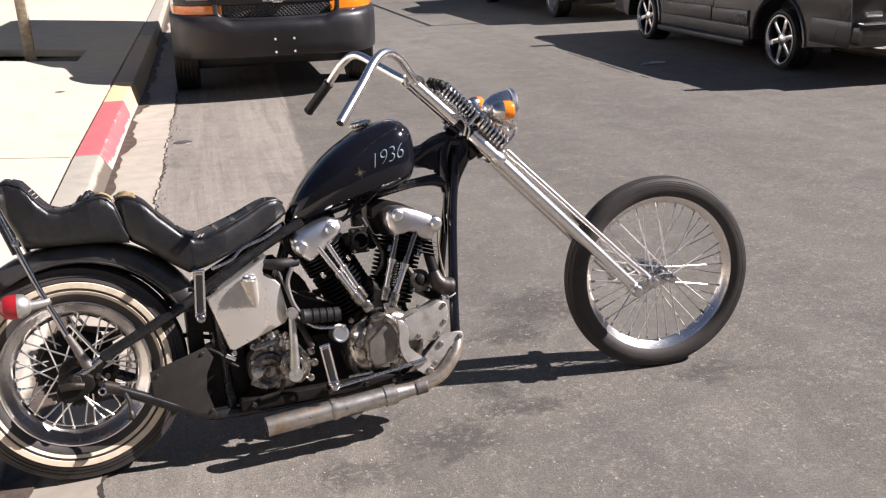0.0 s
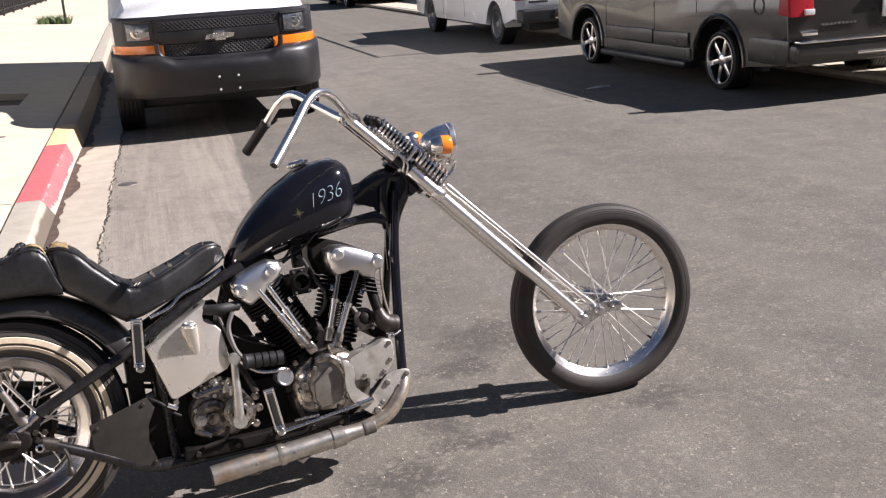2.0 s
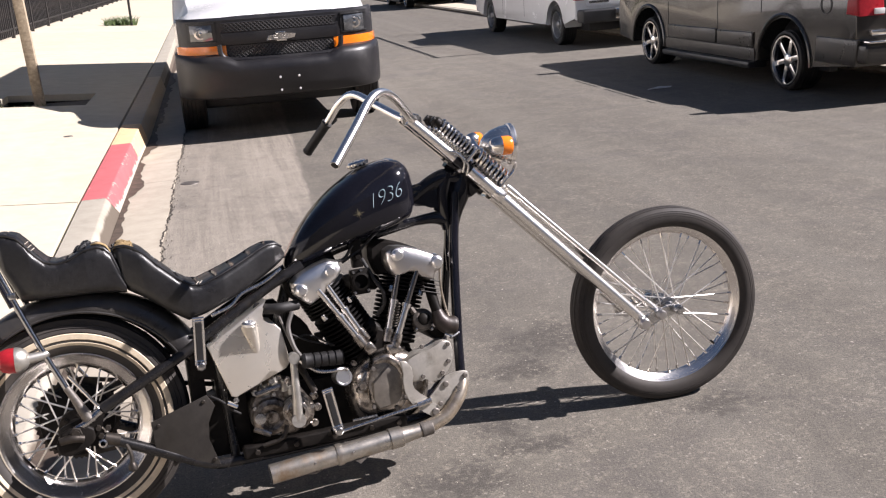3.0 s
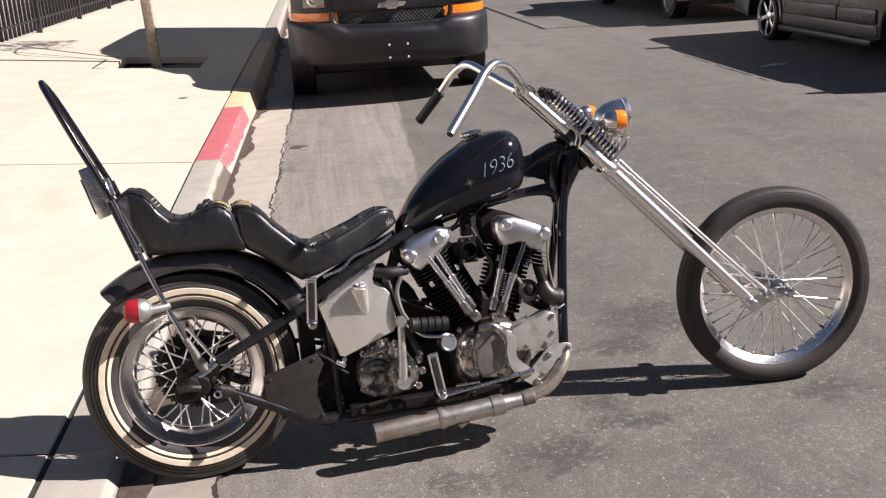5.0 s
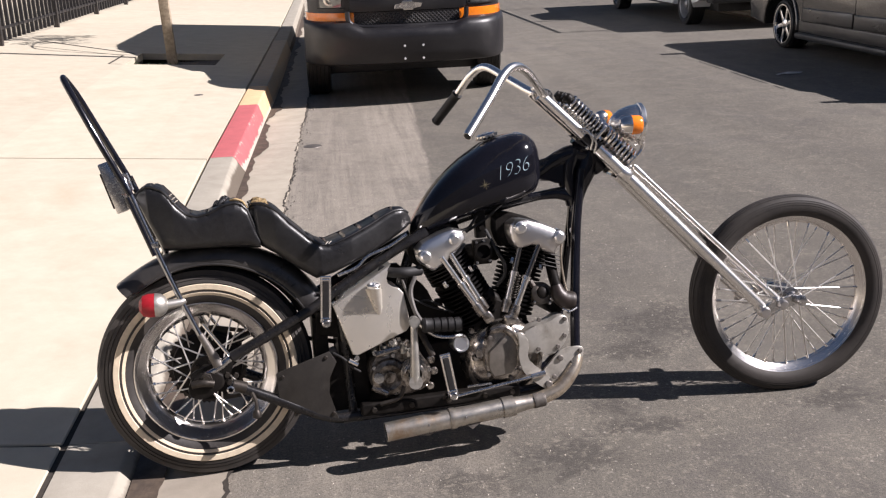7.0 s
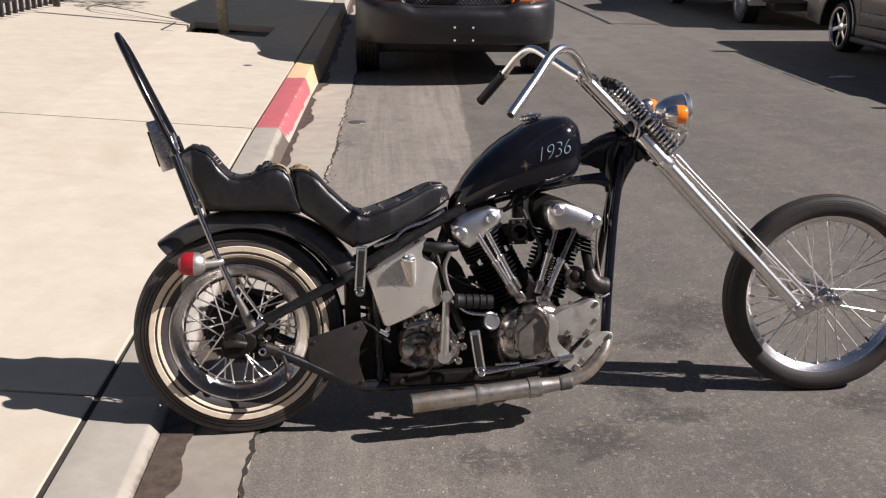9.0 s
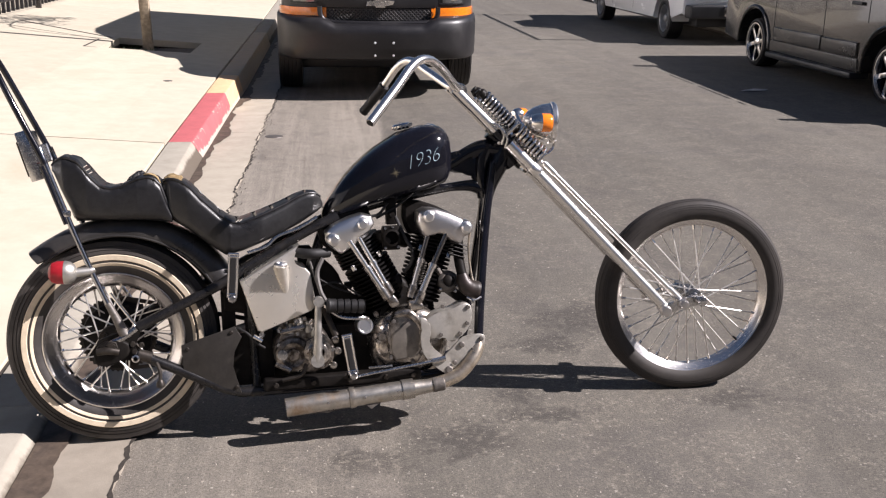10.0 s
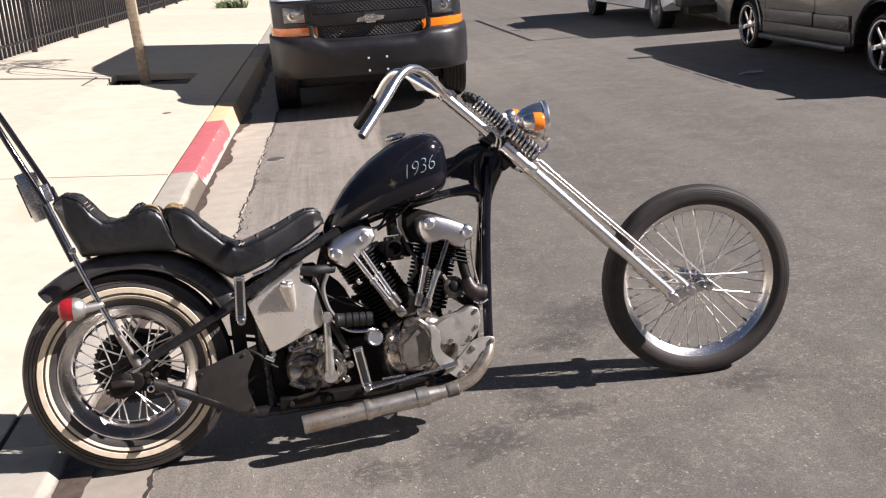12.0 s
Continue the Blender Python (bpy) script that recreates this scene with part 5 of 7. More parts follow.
def oil_tank():
    out = [(0.401, 0.512), (0.594, 0.622), (0.578, 0.602), (0.571, 0.580), (0.574, 0.560), (0.588, 0.549), (0.612, 0.545), (0.626, 0.528), (0.641, 0.424), (0.626, 0.405), (0.466, 0.345), (0.450, 0.350)]
    tank = part("oil_tank", plated(out, -0.135, 0.03, 0.010), NICKEL, bike, "brushed nickel box-shaped oil tank")
    bm = bmesh.new()
    rows = []
    for i in range(13):
        t = i / 12
        half = 0.0215 * (1 - t) ** 0.6 + 0.004
        deep = 0.046 * (1 - t) ** 1.1 + 0.002
        rows.append([(0.531 + 0.014 * t + half * math.cos(a), -0.132 - deep * max(0.0, math.sin(a)) ** 0.8, 0.556 - 0.092 * t) for a in (math.pi * k / 14 for k in range(15))])
    vs = [[bm.verts.new(p) for p in r] for r in rows]
    for a, b in zip(vs, vs[1:]):
        for k in range(14):
            bm.faces.new((a[k], a[k + 1], b[k + 1], b[k]))
    bm.faces.new(vs[0])
    part("filler_spout", bm, NICKEL, tank, "teardrop filler spout", sharp=60)
    part("oil_cap", lathed([(0, 0), (0, 0.021), (0.009, 0.022), (0.013, 0.018), (0.0135, 0.012), (0.008, 0.010), (0.008, 0)], (0.531, -0.155, 0.557), (0, -0.12, 1), 24), CHROME_DULL, tank, "round chrome oil cap")
    bm = tubed([(0.565, -0.09, 0.60), (0.600, -0.115, 0.592), (0.640, -0.128, 0.590), (0.69, -0.10, 0.588)], 0.0165, 14, 4)
    part("oil_hose", bm, GRIP_RUBBER, bike, "thick black oil hose")
    part("oil_line", tubed([(0.668, -0.13, 0.575), (0.648, -0.14, 0.53), (0.655, -0.15, 0.47), (0.675, -0.15, 0.43)], 0.007, 8, 5), HOSE_GREY, bike, "grey oil line")
    part("oil_line", tubed([(0.625, -0.13, 0.57), (0.645, -0.13, 0.50), (0.66, -0.13, 0.45)], 0.004, 8, 5), HOSE_GREY, bike)
    for px, pz in ((0.462, 0.335), (0.52, 0.345), (0.575, 0.372)):
        part("tank_bolt", hex_bolt(bmesh.new(), (px, -0.12, pz), 0.010, 0.012), OLD_CHROME, tank)


CRANK = Vector((0.955, 0, 0.262))


def cylinder(tilt, name, reach=0.076, shift=0.0):
    base = CRANK + Vector((shift, 0, 0))
    ax = Vector((math.sin(radians(tilt)), 0, math.cos(radians(tilt))))
    prof = [(0.135, 0.0), (0.135, 0.066)]
    for k in range(11):
        s = 0.152 + 0.0145 * k
        prof += [(s, 0.058), (s + 0.002, reach), (s + 0.008, reach), (s + 0.010, 0.058)]
    prof += [(0.315, 0.058), (0.315, 0.0)]
    ob = part(name, lathed(prof, base, ax, 36), BARREL_BLACK, bike, "finned black iron cylinder", sharp=25)
    prof = [(0.315, 0.0), (0.315, 0.07)]
    for k in range(6):
        s = 0.32 + 0.0125 * k
        prof += [(s, 0.062), (s + 0.002, 0.084), (s + 0.007, 0.084), (s + 0.009, 0.062)]
    prof += [(0.40, 0.06), (0.425, 0.052), (0.44, 0.03), (0.445, 0)]
    part("cylinder_head", lathed(prof, base, ax, 36), CYLINDER_BLACK, ob, "finned black cylinder head", sharp=25)
    side = ax.cross(Vector((0, 1, 0)))
    for s in (-1, 1):
        for q in (-0.05, 0.05):
            part("head_bolt", hex_bolt(bmesh.new(), base + ax * 0.312 + side * q + Vector((0, -0.066 * s, 0)), 0.009, 0.02, ax), OLD_CHROME, ob)
    return ob


def domed(outline, steps, per=4):
    """A bulged casting: the rounded outline shrinks inward as it rises towards -y."""
    n, line = len(outline), []
    for i in range(n):
        a, b, c = (Vector((q[0], 0, q[1])) for q in (outline[i - 1], outline[i], outline[(i + 1) % n]))
        p, q = b.lerp(a, 0.18), b.lerp(c, 0.18)
        line += [p * (1 - t) ** 2 + b * 2 * t * (1 - t) + q * t * t for t in (k / per for k in range(per + 1))]
    mid = sum(line, Vector()) / len(line)
    rings = []
    for k, y in steps:
        ring = []
        for p in line:
            q = mid + (p - mid) * k
            ring.append((q.x, y, q.z))
        rings.append(ring)
    return loft(rings)


def rocker_box(outline, bosses, label, shift=-0.01, metal=None):
    ob = part("rocker_box", domed(outline, [(1.0, -0.028), (1.0, -0.104), (0.975, -0.113), (0.91, -0.120), (0.70, -0.126), (0.3, -0.129)]), metal or CHROME_DULL, bike, label, sharp=70)
    cx, cz = sum(p[0] for p in outline) / len(outline), sum(p[1] for p in outline) / len(outline)
    part("inner_cover", domed([(cx + shift + (x - cx) * 1.08, cz + (z - cz) * 1.16 + 0.008) for x, z in outline], [(0.7, 0.095), (1.0, 0.075), (1.04, 0.02), (1.04, -0.035), (0.9, -0.05)]), ENGINE_BLACK, ob, "black inner rocker cover")
    for x, z in bosses:
        bm = lathed([(-0.03, 0), (-0.03, 0.026), (0.004, 0.0245), (0.010, 0.021), (0.011, 0.018), (0.018, 0.017), (0.022, 0.012), (0.023, 0)], (x, -0.116, z), (0, -1, 0), 24)
        part("shaft_nut", bm, CHROME_DULL, ob, "domed chrome shaft nut")
    return ob


RUSTY = surface("rusty_steel", (0.15, 0.135, 0.12), 0.55, 0.5, scale=40, vary=0.4, dirt=(0.07, 0.04, 0.025), dirt_scale=20, bump=0.3)
HOLDER_STEEL = chrome_material("dark_plated_steel", (0.30, 0.30, 0.31), 0.12, 0.1)
CHROME_DULL = chrome_material("satin_nickel", (0.93, 0.91, 0.89), 0.30, 0.03, (0.72, 0.95), 0.0)


def engine():
    cylinder(-26.5, "rear_cylinder", 0.081, 0.008)
    cylinder(17.5, "front_cylinder")
    rocker_box([(0.686, 0.632), (0.683, 0.656), (0.703, 0.675), (0.733, 0.689), (0.766, 0.703), (0.804, 0.713), (0.836, 0.704), (0.845, 0.678), (0.830, 0.656), (0.811, 0.641), (0.790, 0.632), (0.780, 0.611), (0.759, 0.596), (0.732, 0.580), (0.715, 0.592), (0.694, 0.609)], [(0.708, 0.632), (0.803, 0.678)], "polished rear rocker cover")
    rocker_box([(0.991, 0.710), (1.015, 0.722), (1.047, 0.720), (1.093, 0.705), (1.139, 0.683), (1.171, 0.659), (1.177, 0.640), (1.164, 0.625), (1.147, 0.619), (1.136, 0.595), (1.099, 0.608), (1.076, 0.628), (1.052, 0.634), (1.038, 0.628), (1.010, 0.627), (0.996, 0.649), (0.988, 0.677)], [(1.025, 0.694), (1.150, 0.652)], "tarnished front rocker cover", -0.03, TARNISHED)
    # crankcase
    bm = lathed([(-0.10, 0.0), (-0.10, 0.10), (-0.085, 0.125), (-0.04, 0.14), (0.04, 0.14), (0.09, 0.125), (0.10, 0.0)], CRANK, (0, 1, 0), 44)
    part("crankcase", bm, CAST, bike, "oily cast aluminium crankcase", sharp=45)
    bm = plated([(0.865, 0.375), (0.885, 0.47), (0.905, 0.492), (0.935, 0.497), (0.96, 0.47), (0.985, 0.41), (1.05, 0.375), (1.09, 0.30), (1.06, 0.17), (0.96, 0.13), (0.86, 0.17), (0.845, 0.27)], -0.06, 0.08, 0.02)
    part("case_half", bm, ENGINE_BLACK, bike)
    cover = part("cam_cover", plated([(0.881, 0.343), (0.903, 0.381), (0.936, 0.393), (0.972, 0.370), (0.996, 0.327), (0.999, 0.251), (0.975, 0.202), (0.890, 0.206), (0.868, 0.270)], -0.136, -0.07, 0.012, 3), CAST, bike, "cast aluminium cam cover")
    part("cover_panel", plated([(0.887, 0.306), (0.946, 0.356), (0.974, 0.338), (0.980, 0.295), (0.972, 0.250), (0.957, 0.230), (0.896, 0.223), (0.881, 0.255)], -0.147, -0.132, 0.003), CAST_FLAT, cover, "flat machined cover plate")
    part("cover_ridge", tubed([(0.900, -0.132, 0.372), (0.940, -0.140, 0.378), (0.968, -0.142, 0.355), (0.984, -0.140, 0.320)], [0.010, 0.014, 0.013, 0.008], 10, 4), CAST, cover, "raised casting ridge")
    gear = part("generator_drive_cover", plated([(1.000, 0.352), (1.045, 0.372), (1.094, 0.380), (1.134, 0.401), (1.160, 0.390), (1.163, 0.347), (1.145, 0.308), (1.116, 0.278), (1.089, 0.266), (1.077, 0.281), (1.047, 0.288), (1.018, 0.279), (1.005, 0.316)], -0.138, -0.07, 0.006, 3), PLATE_DULL, bike, "satin timing gear cover")
    for x, z in ((1.147, 0.385), (1.143, 0.330), (1.118, 0.296), (1.052, 0.296), (1.06, 0.392), (0.893, 0.352), (0.880, 0.232), (0.955, 0.212), (0.985, 0.24)):
        part("cover_screw", hex_bolt(bmesh.new(), (x, -0.137, z), 0.0075, 0.007), RUSTY, gear)
    part("generator", lathed([(-0.05, 0), (-0.05, 0.036), (-0.04, 0.040), (0.10, 0.040), (0.11, 0.0)], (1.15, 0, 0.425), (0, 1, 0), 28), ENGINE_BLACK, bike, "black generator")
    # tappet blocks and pushrod tubes
    for a, b, top in (((0.769, -0.125, 0.607), (0.869, -0.122, 0.442), CHROME), ((0.795, -0.105, 0.625), (0.884, -0.106, 0.455), CHROME), ((1.025, -0.105, 0.637), (0.962, -0.108, 0.440), SHADED_CHROME), ((1.076, -0.118, 0.619), (0.983, -0.120, 0.420), SHADED_CHROME)):
        a, b = Vector(a), Vector(b)
        rod = part("pushrod_tube", tubed([a.lerp(b, -0.12), a.lerp(b, 0.5)], 0.0092, 14, 1), top, bike, "telescoping pushrod tube")
        bm = tubed([a.lerp(b, 0.44), a.lerp(b, 0.92)], 0.0118, 14, 1)
        lathe_into(bm, [(0, 0), (0, 0.0145), (0.014, 0.0145), (0.018, 0)], a.lerp(b, 0.42), b - a, 16)
        part("lower_tube", bm, CHROME, rod, "chrome lower cover tube")
        part("gland_nut", lathed([(-0.012, 0), (-0.012, 0.0155), (0.0, 0.0165), (0.03, 0.0165), (0.034, 0)], a.lerp(b, 0.93), b - a, 12), CAST, rod, "stained brass gland nut")
    part("spring", helix((1.010, -0.118, 0.545), (0.985, -0.120, 0.470), 0.0065, 9, 0.0022, 8), DARK_STEEL, bike, "small coil spring between the tubes")
    part("tappet_block", plated([(0.870, 0.428), (0.900, 0.442), (0.922, 0.405), (0.890, 0.390)], -0.130, -0.085, 0.008, 3), CAST, bike, "cast tappet block")
    part("tappet_block", plated([(0.946, 0.420), (0.992, 0.412), (1.004, 0.384), (0.950, 0.380)], -0.132, -0.085, 0.008, 3), CAST, bike, "cast tappet block")
    # carburettor flange between the cylinders
    bm = boxed((0.874, -0.085, 0.583), (0.934, -0.055, 0.664), 0.007)
    lathe_into(bm, [(0.0, 0.021), (0.0, 0.028), (0.010, 0.029), (0.012, 0.022)], (0.904, -0.084, 0.626), (0, -1, 0), 24)
    carb = part("carburettor", bm, ENGINE_BLACK, bike, "black carburettor mouth between the cylinders")
    part("throat", lathed([(0, 0), (0, 0.022)], (0.904, -0.0855, 0.626), (0, -1, 0), 24), BARREL_BLACK, carb)
    for x, z in ((0.882, 0.592), (0.925, 0.594), (0.883, 0.657), (0.908, 0.661)):
        part("flange_bolt", hex_bolt(bmesh.new(), (x, -0.085, z), 0.0055, 0.008), OLD_CHROME, carb)
    part("manifold", tubed([(0.85, 0.0, 0.615), (0.90, -0.045, 0.625), (0.965, 0.0, 0.605)], 0.026, 14, 4), ENGINE_BLACK, bike)
    bm = lathed([(-0.045, 0), (-0.04, 0.030), (0.0, 0.038), (0.018, 0.035), (0.026, 0.024), (0.026, 0.0)], (1.096, -0.05, 0.462), (0.1, -1, 0.25), 28)
    box_into(bm, (1.062, -0.06, 0.425), (1.125, -0.02, 0.450), 0.008)
    tube_into(bm, [(1.070, -0.07, 0.490), (1.058, -0.06, 0.515), (1.04, -0.05, 0.53)], 0.009, 10, 3)
    bowl = part("carburettor_bowl", bm, RUSTY, bike, "grimy cast float bowl")
    part("bowl_cap", lathed([(0, 0), (0, 0.021), (0.008, 0.019), (0.013, 0.012), (0.014, 0)], (1.098, -0.075, 0.468), (0.1, -1, 0.25), 20), ENGINE_BLACK, bowl, "black domed bowl cap")
    for x, z, q in ((1.128, 0.446, 0.010), (1.118, 0.432, 0.006), (1.066, 0.440, 0.006)):
        part("bowl_screw", disc_nut(bmesh.new(), (x, -0.075, z), q, 0.012), OLD_CHROME, bowl)
    # fuel tap, coil and lines
    bm = boxed((0.895, -0.045, 0.665), (0.930, -0.015, 0.760), 0.004)
    hex_bolt(bm, (0.912, -0.045, 0.70), 0.010, 0.015)
    part("fuel_tap", bm, ENGINE_BLACK, bike, "black fuel tap under the tank")
    part("fuel_line", tubed([(0.923, -0.06, 0.693), (0.950, -0.085, 0.622), (0.971, -0.09, 0.580), (0.970, -0.085, 0.540), (0.945, -0.07, 0.505)], 0.0062, 10, 5), GRIP_RUBBER, bike, "black fuel hose")
    part("cable", tubed([(0.86, -0.05, 0.69), (0.93, -0.04, 0.725), (1.00, -0.03, 0.775), (1.05, -0.02, 0.80)], 0.005, 8, 5), GRIP_RUBBER, bike)
    part("cable", tubed([(0.70, -0.09, 0.655), (0.78, -0.07, 0.70), (0.86, -0.06, 0.70), (0.90, -0.05, 0.74)], 0.005, 8, 5), GRIP_RUBBER, bike)
    # exhaust
    for k in range(4):
        bm = bmesh.new()
        box_into(bm, (-0.031, -0.035, -0.0015), (0.031, 0.035, 0.0015), 0.001, 1, Matrix.Translation((1.126 + 0.003 * k, -0.055, 0.554 + 0.0125 * k)) @ Matrix.Rotation(radians(18), 4, "Y"))
        part("exhaust_fin", bm, FIN_GREY, bike, "thin fin of the exhaust port")
    part("front_exhaust_stub", tubed([(1.140, -0.045, 0.60), (1.136, -0.065, 0.55), (1.140, -0.082, 0.50), (1.150, -0.088, 0.462)], [0.017, 0.018, 0.017, 0.020], 16, 5), ENGINE_BLACK, bike, "dark front exhaust stub")
    elbow = part("exhaust_elbow", tubed([(1.141, -0.086, 0.490), (1.149, -0.090, 0.458), (1.166, -0.092, 0.440), (1.190, -0.092, 0.434), (1.199, -0.092, 0.432)], [0.018, 0.027, 0.030, 0.030, 0.027], 18, 5), ELBOW_BROWN, bike, "brown scorched exhaust elbow")
    part("elbow_clamp", tubed([(1.150, -0.115, 0.414), (1.172, -0.122, 0.404), (1.199, -0.115, 0.412)], 0.004, 8, 4), OLD_CHROME, elbow, "bent bright clamp wire")
    part("clamp_screw", disc_nut(bmesh.new(), (1.168, -0.118, 0.400), 0.006, 0.01), OLD_CHROME, elbow)
    part("wire", tubed([(1.185, -0.06, 0.66), (1.172, -0.065, 0.58), (1.176, -0.07, 0.50), (1.186, -0.08, 0.44)], 0.004, 8, 5), HEADER, bike, "tan wire beside the frame tube")
    part("exhaust_header", tubed([(1.180, -0.128, 0.274), (1.176, -0.142, 0.246), (1.154, -0.158, 0.212), (1.108, -0.17, 0.168), (1.055, -0.175, 0.147), (1.0, -0.178, 0.136)], 0.0225, 18, 6), HEADER, bike, "tan heat-scorched exhaust bend")
    a, b = Vector((1.005, -0.18, 0.136)), Vector((0.530, -0.185, 0.103))
    muffler = part("muffler", lathed([(0, 0.0225), (0.02, 0.0235), (0.055, 0.027), (0.075, 0.0305), (0.46, 0.0305), (0.481, 0.0305), (0.481, 0.0275), (0.40, 0.0275)], a, b - a, 28), EXHAUST, bike, "dented straight steel muffler")
    part("clamp", lathed([(0.06, 0.030), (0.06, 0.033), (0.10, 0.0335), (0.10, 0.031)], a, b - a, 28), EXHAUST, muffler, "plain steel muffler band")
    part("flex_joint", lathed([(-0.045, 0.0215), (-0.042, 0.0240), (-0.032, 0.0246), (-0.024, 0.0236), (-0.016, 0.0246), (-0.006, 0.0240), (-0.004, 0.0225)], a, b - a + Vector((0, 0, -0.022)), 24), RUSTY, muffler, "dark scorched joint")
    for x, z in ((0.66, 0.115), (0.78, 0.123)):
        part("muffler_bolt", hex_bolt(bmesh.new(), (x, -0.212, z), 0.004, 0.004), OLD_CHROME, muffler)
    part("sleeve_joint", lathed([(0.255, 0.0305), (0.255, 0.0335), (0.268, 0.0345), (0.274, 0.0335), (0.276, 0.0305)], a, b - a, 28), EXHAUST, muffler, "raised weld ring")
    part("muffler_mouth", lathed([(0.42, 0.0), (0.42, 0.0274), (0.4805, 0.0276)], a, b - a, 24), GRIP_RUBBER, muffler, "sooty open muffler mouth")
    part("muffler_hanger", plated([(0.60, 0.085), (0.66, 0.078), (0.70, 0.092), (0.655, 0.10), (0.61, 0.104)], -0.20, -0.196, 0.001), RUSTY, muffler, "bent muffler hanger strip")
    part("muffler_hanger", plated([(0.77, 0.098), (0.84, 0.104), (0.80, 0.078), (0.79, 0.090)], -0.20, -0.196, 0.001), RUSTY, muffler, "bent muffler hanger strip")
    # bracket plates
    part("bracket_plate", plated([(0.974, 0.364), (0.995, 0.362), (1.011, 0.338), (1.013, 0.309), (1.003, 0.284), (1.016, 0.260), (1.053, 0.230), (1.081, 0.200), (1.085, 0.178), (1.065, 0.164), (1.040, 0.182), (1.003, 0.214), (0.981, 0.250), (0.977, 0.299), (0.984, 0.332)], -0.168, -0.158, 0.002, 3), PLATE_DULL, bike, "curved aluminium bracket plate")
    part("bracket_plate", plated([(1.052, 0.222), (1.089, 0.256), (1.121, 0.288), (1.180, 0.295), (1.200, 0.287), (1.199, 0.261), (1.176, 0.230), (1.143, 0.210), (1.096, 0.178), (1.062, 0.190)], -0.156, -0.147, 0.002, 3), PLATE_DULL, bike, "flat aluminium footrest plate")
    for x, z, r in ((1.070, 0.182, 0.013), (1.118, 0.262, 0.010), (1.186, 0.278, 0.008), (1.155, 0.244, 0.005), (1.090, 0.205, 0.008)):
        part("plate_bolt", disc_nut(bmesh.new(), (x, -0.156 if x > 1.09 else -0.166, z), r, 0.008), RUSTY, bike)


ELBOW_BROWN = surface("scorched_brown_iron", (0.034, 0.024, 0.020), 0.5, 0.15, scale=25, vary=0.4, dirt=(0.02, 0.016, 0.012), dirt_at=(0.42, 0.7), dirt_scale=16, bump=0.3)


def gearbox():
    box = part("gearbox", plated([(0.495, 0.31), (0.53, 0.345), (0.60, 0.36), (0.66, 0.34), (0.69, 0.29), (0.67, 0.22), (0.60, 0.19), (0.53, 0.20), (0.50, 0.24)], -0.105, 0.09, 0.02, 3), DARK_STEEL, bike, "grimy cast gearbox")
    part("gearbox_cover", plated([(0.496, 0.262), (0.510, 0.318), (0.552, 0.342), (0.612, 0.336), (0.664, 0.322), (0.698, 0.284), (0.690, 0.222), (0.640, 0.198), (0.552, 0.203), (0.510, 0.222)], -0.119, -0.10, 0.008, 4), CAST_DARK, box, "oily cast cover plate")
    bm = lathed([(0, 0), (0, 0.060), (0.010, 0.060), (0.018, 0.055), (0.022, 0.040), (0.019, 0.034), (0.019, 0.022), (0.026, 0.018), (0.027, 0.0)], (0.560, -0.112, 0.262), (0, -1, 0), 36)
    part("kicker_cover", bm, CAST_DARK, box, "domed aluminium kicker cover")
    bm = bmesh.new()
    for k in range(5):
        lathe_into(bm, [(0.004 + k * 0.007, 0.034), (0.006 + k * 0.007, 0.047 - k * 0.004), (0.009 + k * 0.007, 0.047 - k * 0.004), (0.011 + k * 0.007, 0.034 - k * 0.003)], (0.638, -0.12, 0.268), (0, -1, 0), 28)
    part("kicker_boss", bm, CAST, box, "ribbed kicker boss", sharp=20)
    for k in range(7):
        a = 2 * math.pi * k / 7
        part("cover_nut", hex_bolt(bmesh.new(), (0.597 + 0.092 * math.cos(a), -0.118, 0.270 + 0.062 * math.sin(a)), 0.008, 0.012), OLD_CHROME, box)
    part("filler_plug", lathed([(0, 0), (0, 0.018), (0.014, 0.017), (0.016, 0)], (0.525, -0.125, 0.265), (0, -1, 0), 18), OLD_CHROME, box)
    bm = tubed([(0.575, -0.10, 0.345), (0.58, -0.105, 0.375), (0.59, -0.11, 0.385)], 0.012, 10, 4)
    tube_into(bm, [(0.555, -0.09, 0.36), (0.61, -0.095, 0.372)], 0.009, 10, 1)
    lathe_into(bm, [(0, 0), (0, 0.02), (0.03, 0.022), (0.04, 0.012), (0.06, 0.010), (0.06, 0)], (0.572, -0.095, 0.335), (0, 0, 1), 16)
    part("shift_tower", bm, CAST, box, "cast shifter tower")
    bm = tubed([(0.634, -0.168, 0.248), (0.638, -0.178, 0.33), (0.644, -0.178, 0.437)], [0.017, 0.0135, 0.0105], 14, 4)
    lathe_into(bm, [(-0.01, 0), (-0.01, 0.022), (0.012, 0.022), (0.012, 0)], (0.634, -0.172, 0.248), (0, -1, 0), 20)
    lathe_into(bm, [(-0.014, 0), (-0.014, 0.017), (0.014, 0.017), (0.014, 0)], (0.645, -0.178, 0.440), (0, -1, 0), 18)
    arm = part("kick_arm", bm, PLATE_ALU, bike, "cast kick-start arm")
    prof = [(0, 0), (0, 0.02), (0.008, 0.024)]
    for k in range(5):
        prof += [(0.014 + k * 0.022, 0.022), (0.030 + k * 0.022, 0.023), (0.032 + k * 0.022, 0.0185), (0.035 + k * 0.022, 0.0185)]
    prof += [(0.125, 0.022), (0.128, 0.0)]
    part("kick_pedal", lathed(prof, (0.668, -0.19, 0.428), (1, 0, -0.08), 20), GRIP_RUBBER, arm, "ribbed black rubber kick pedal")
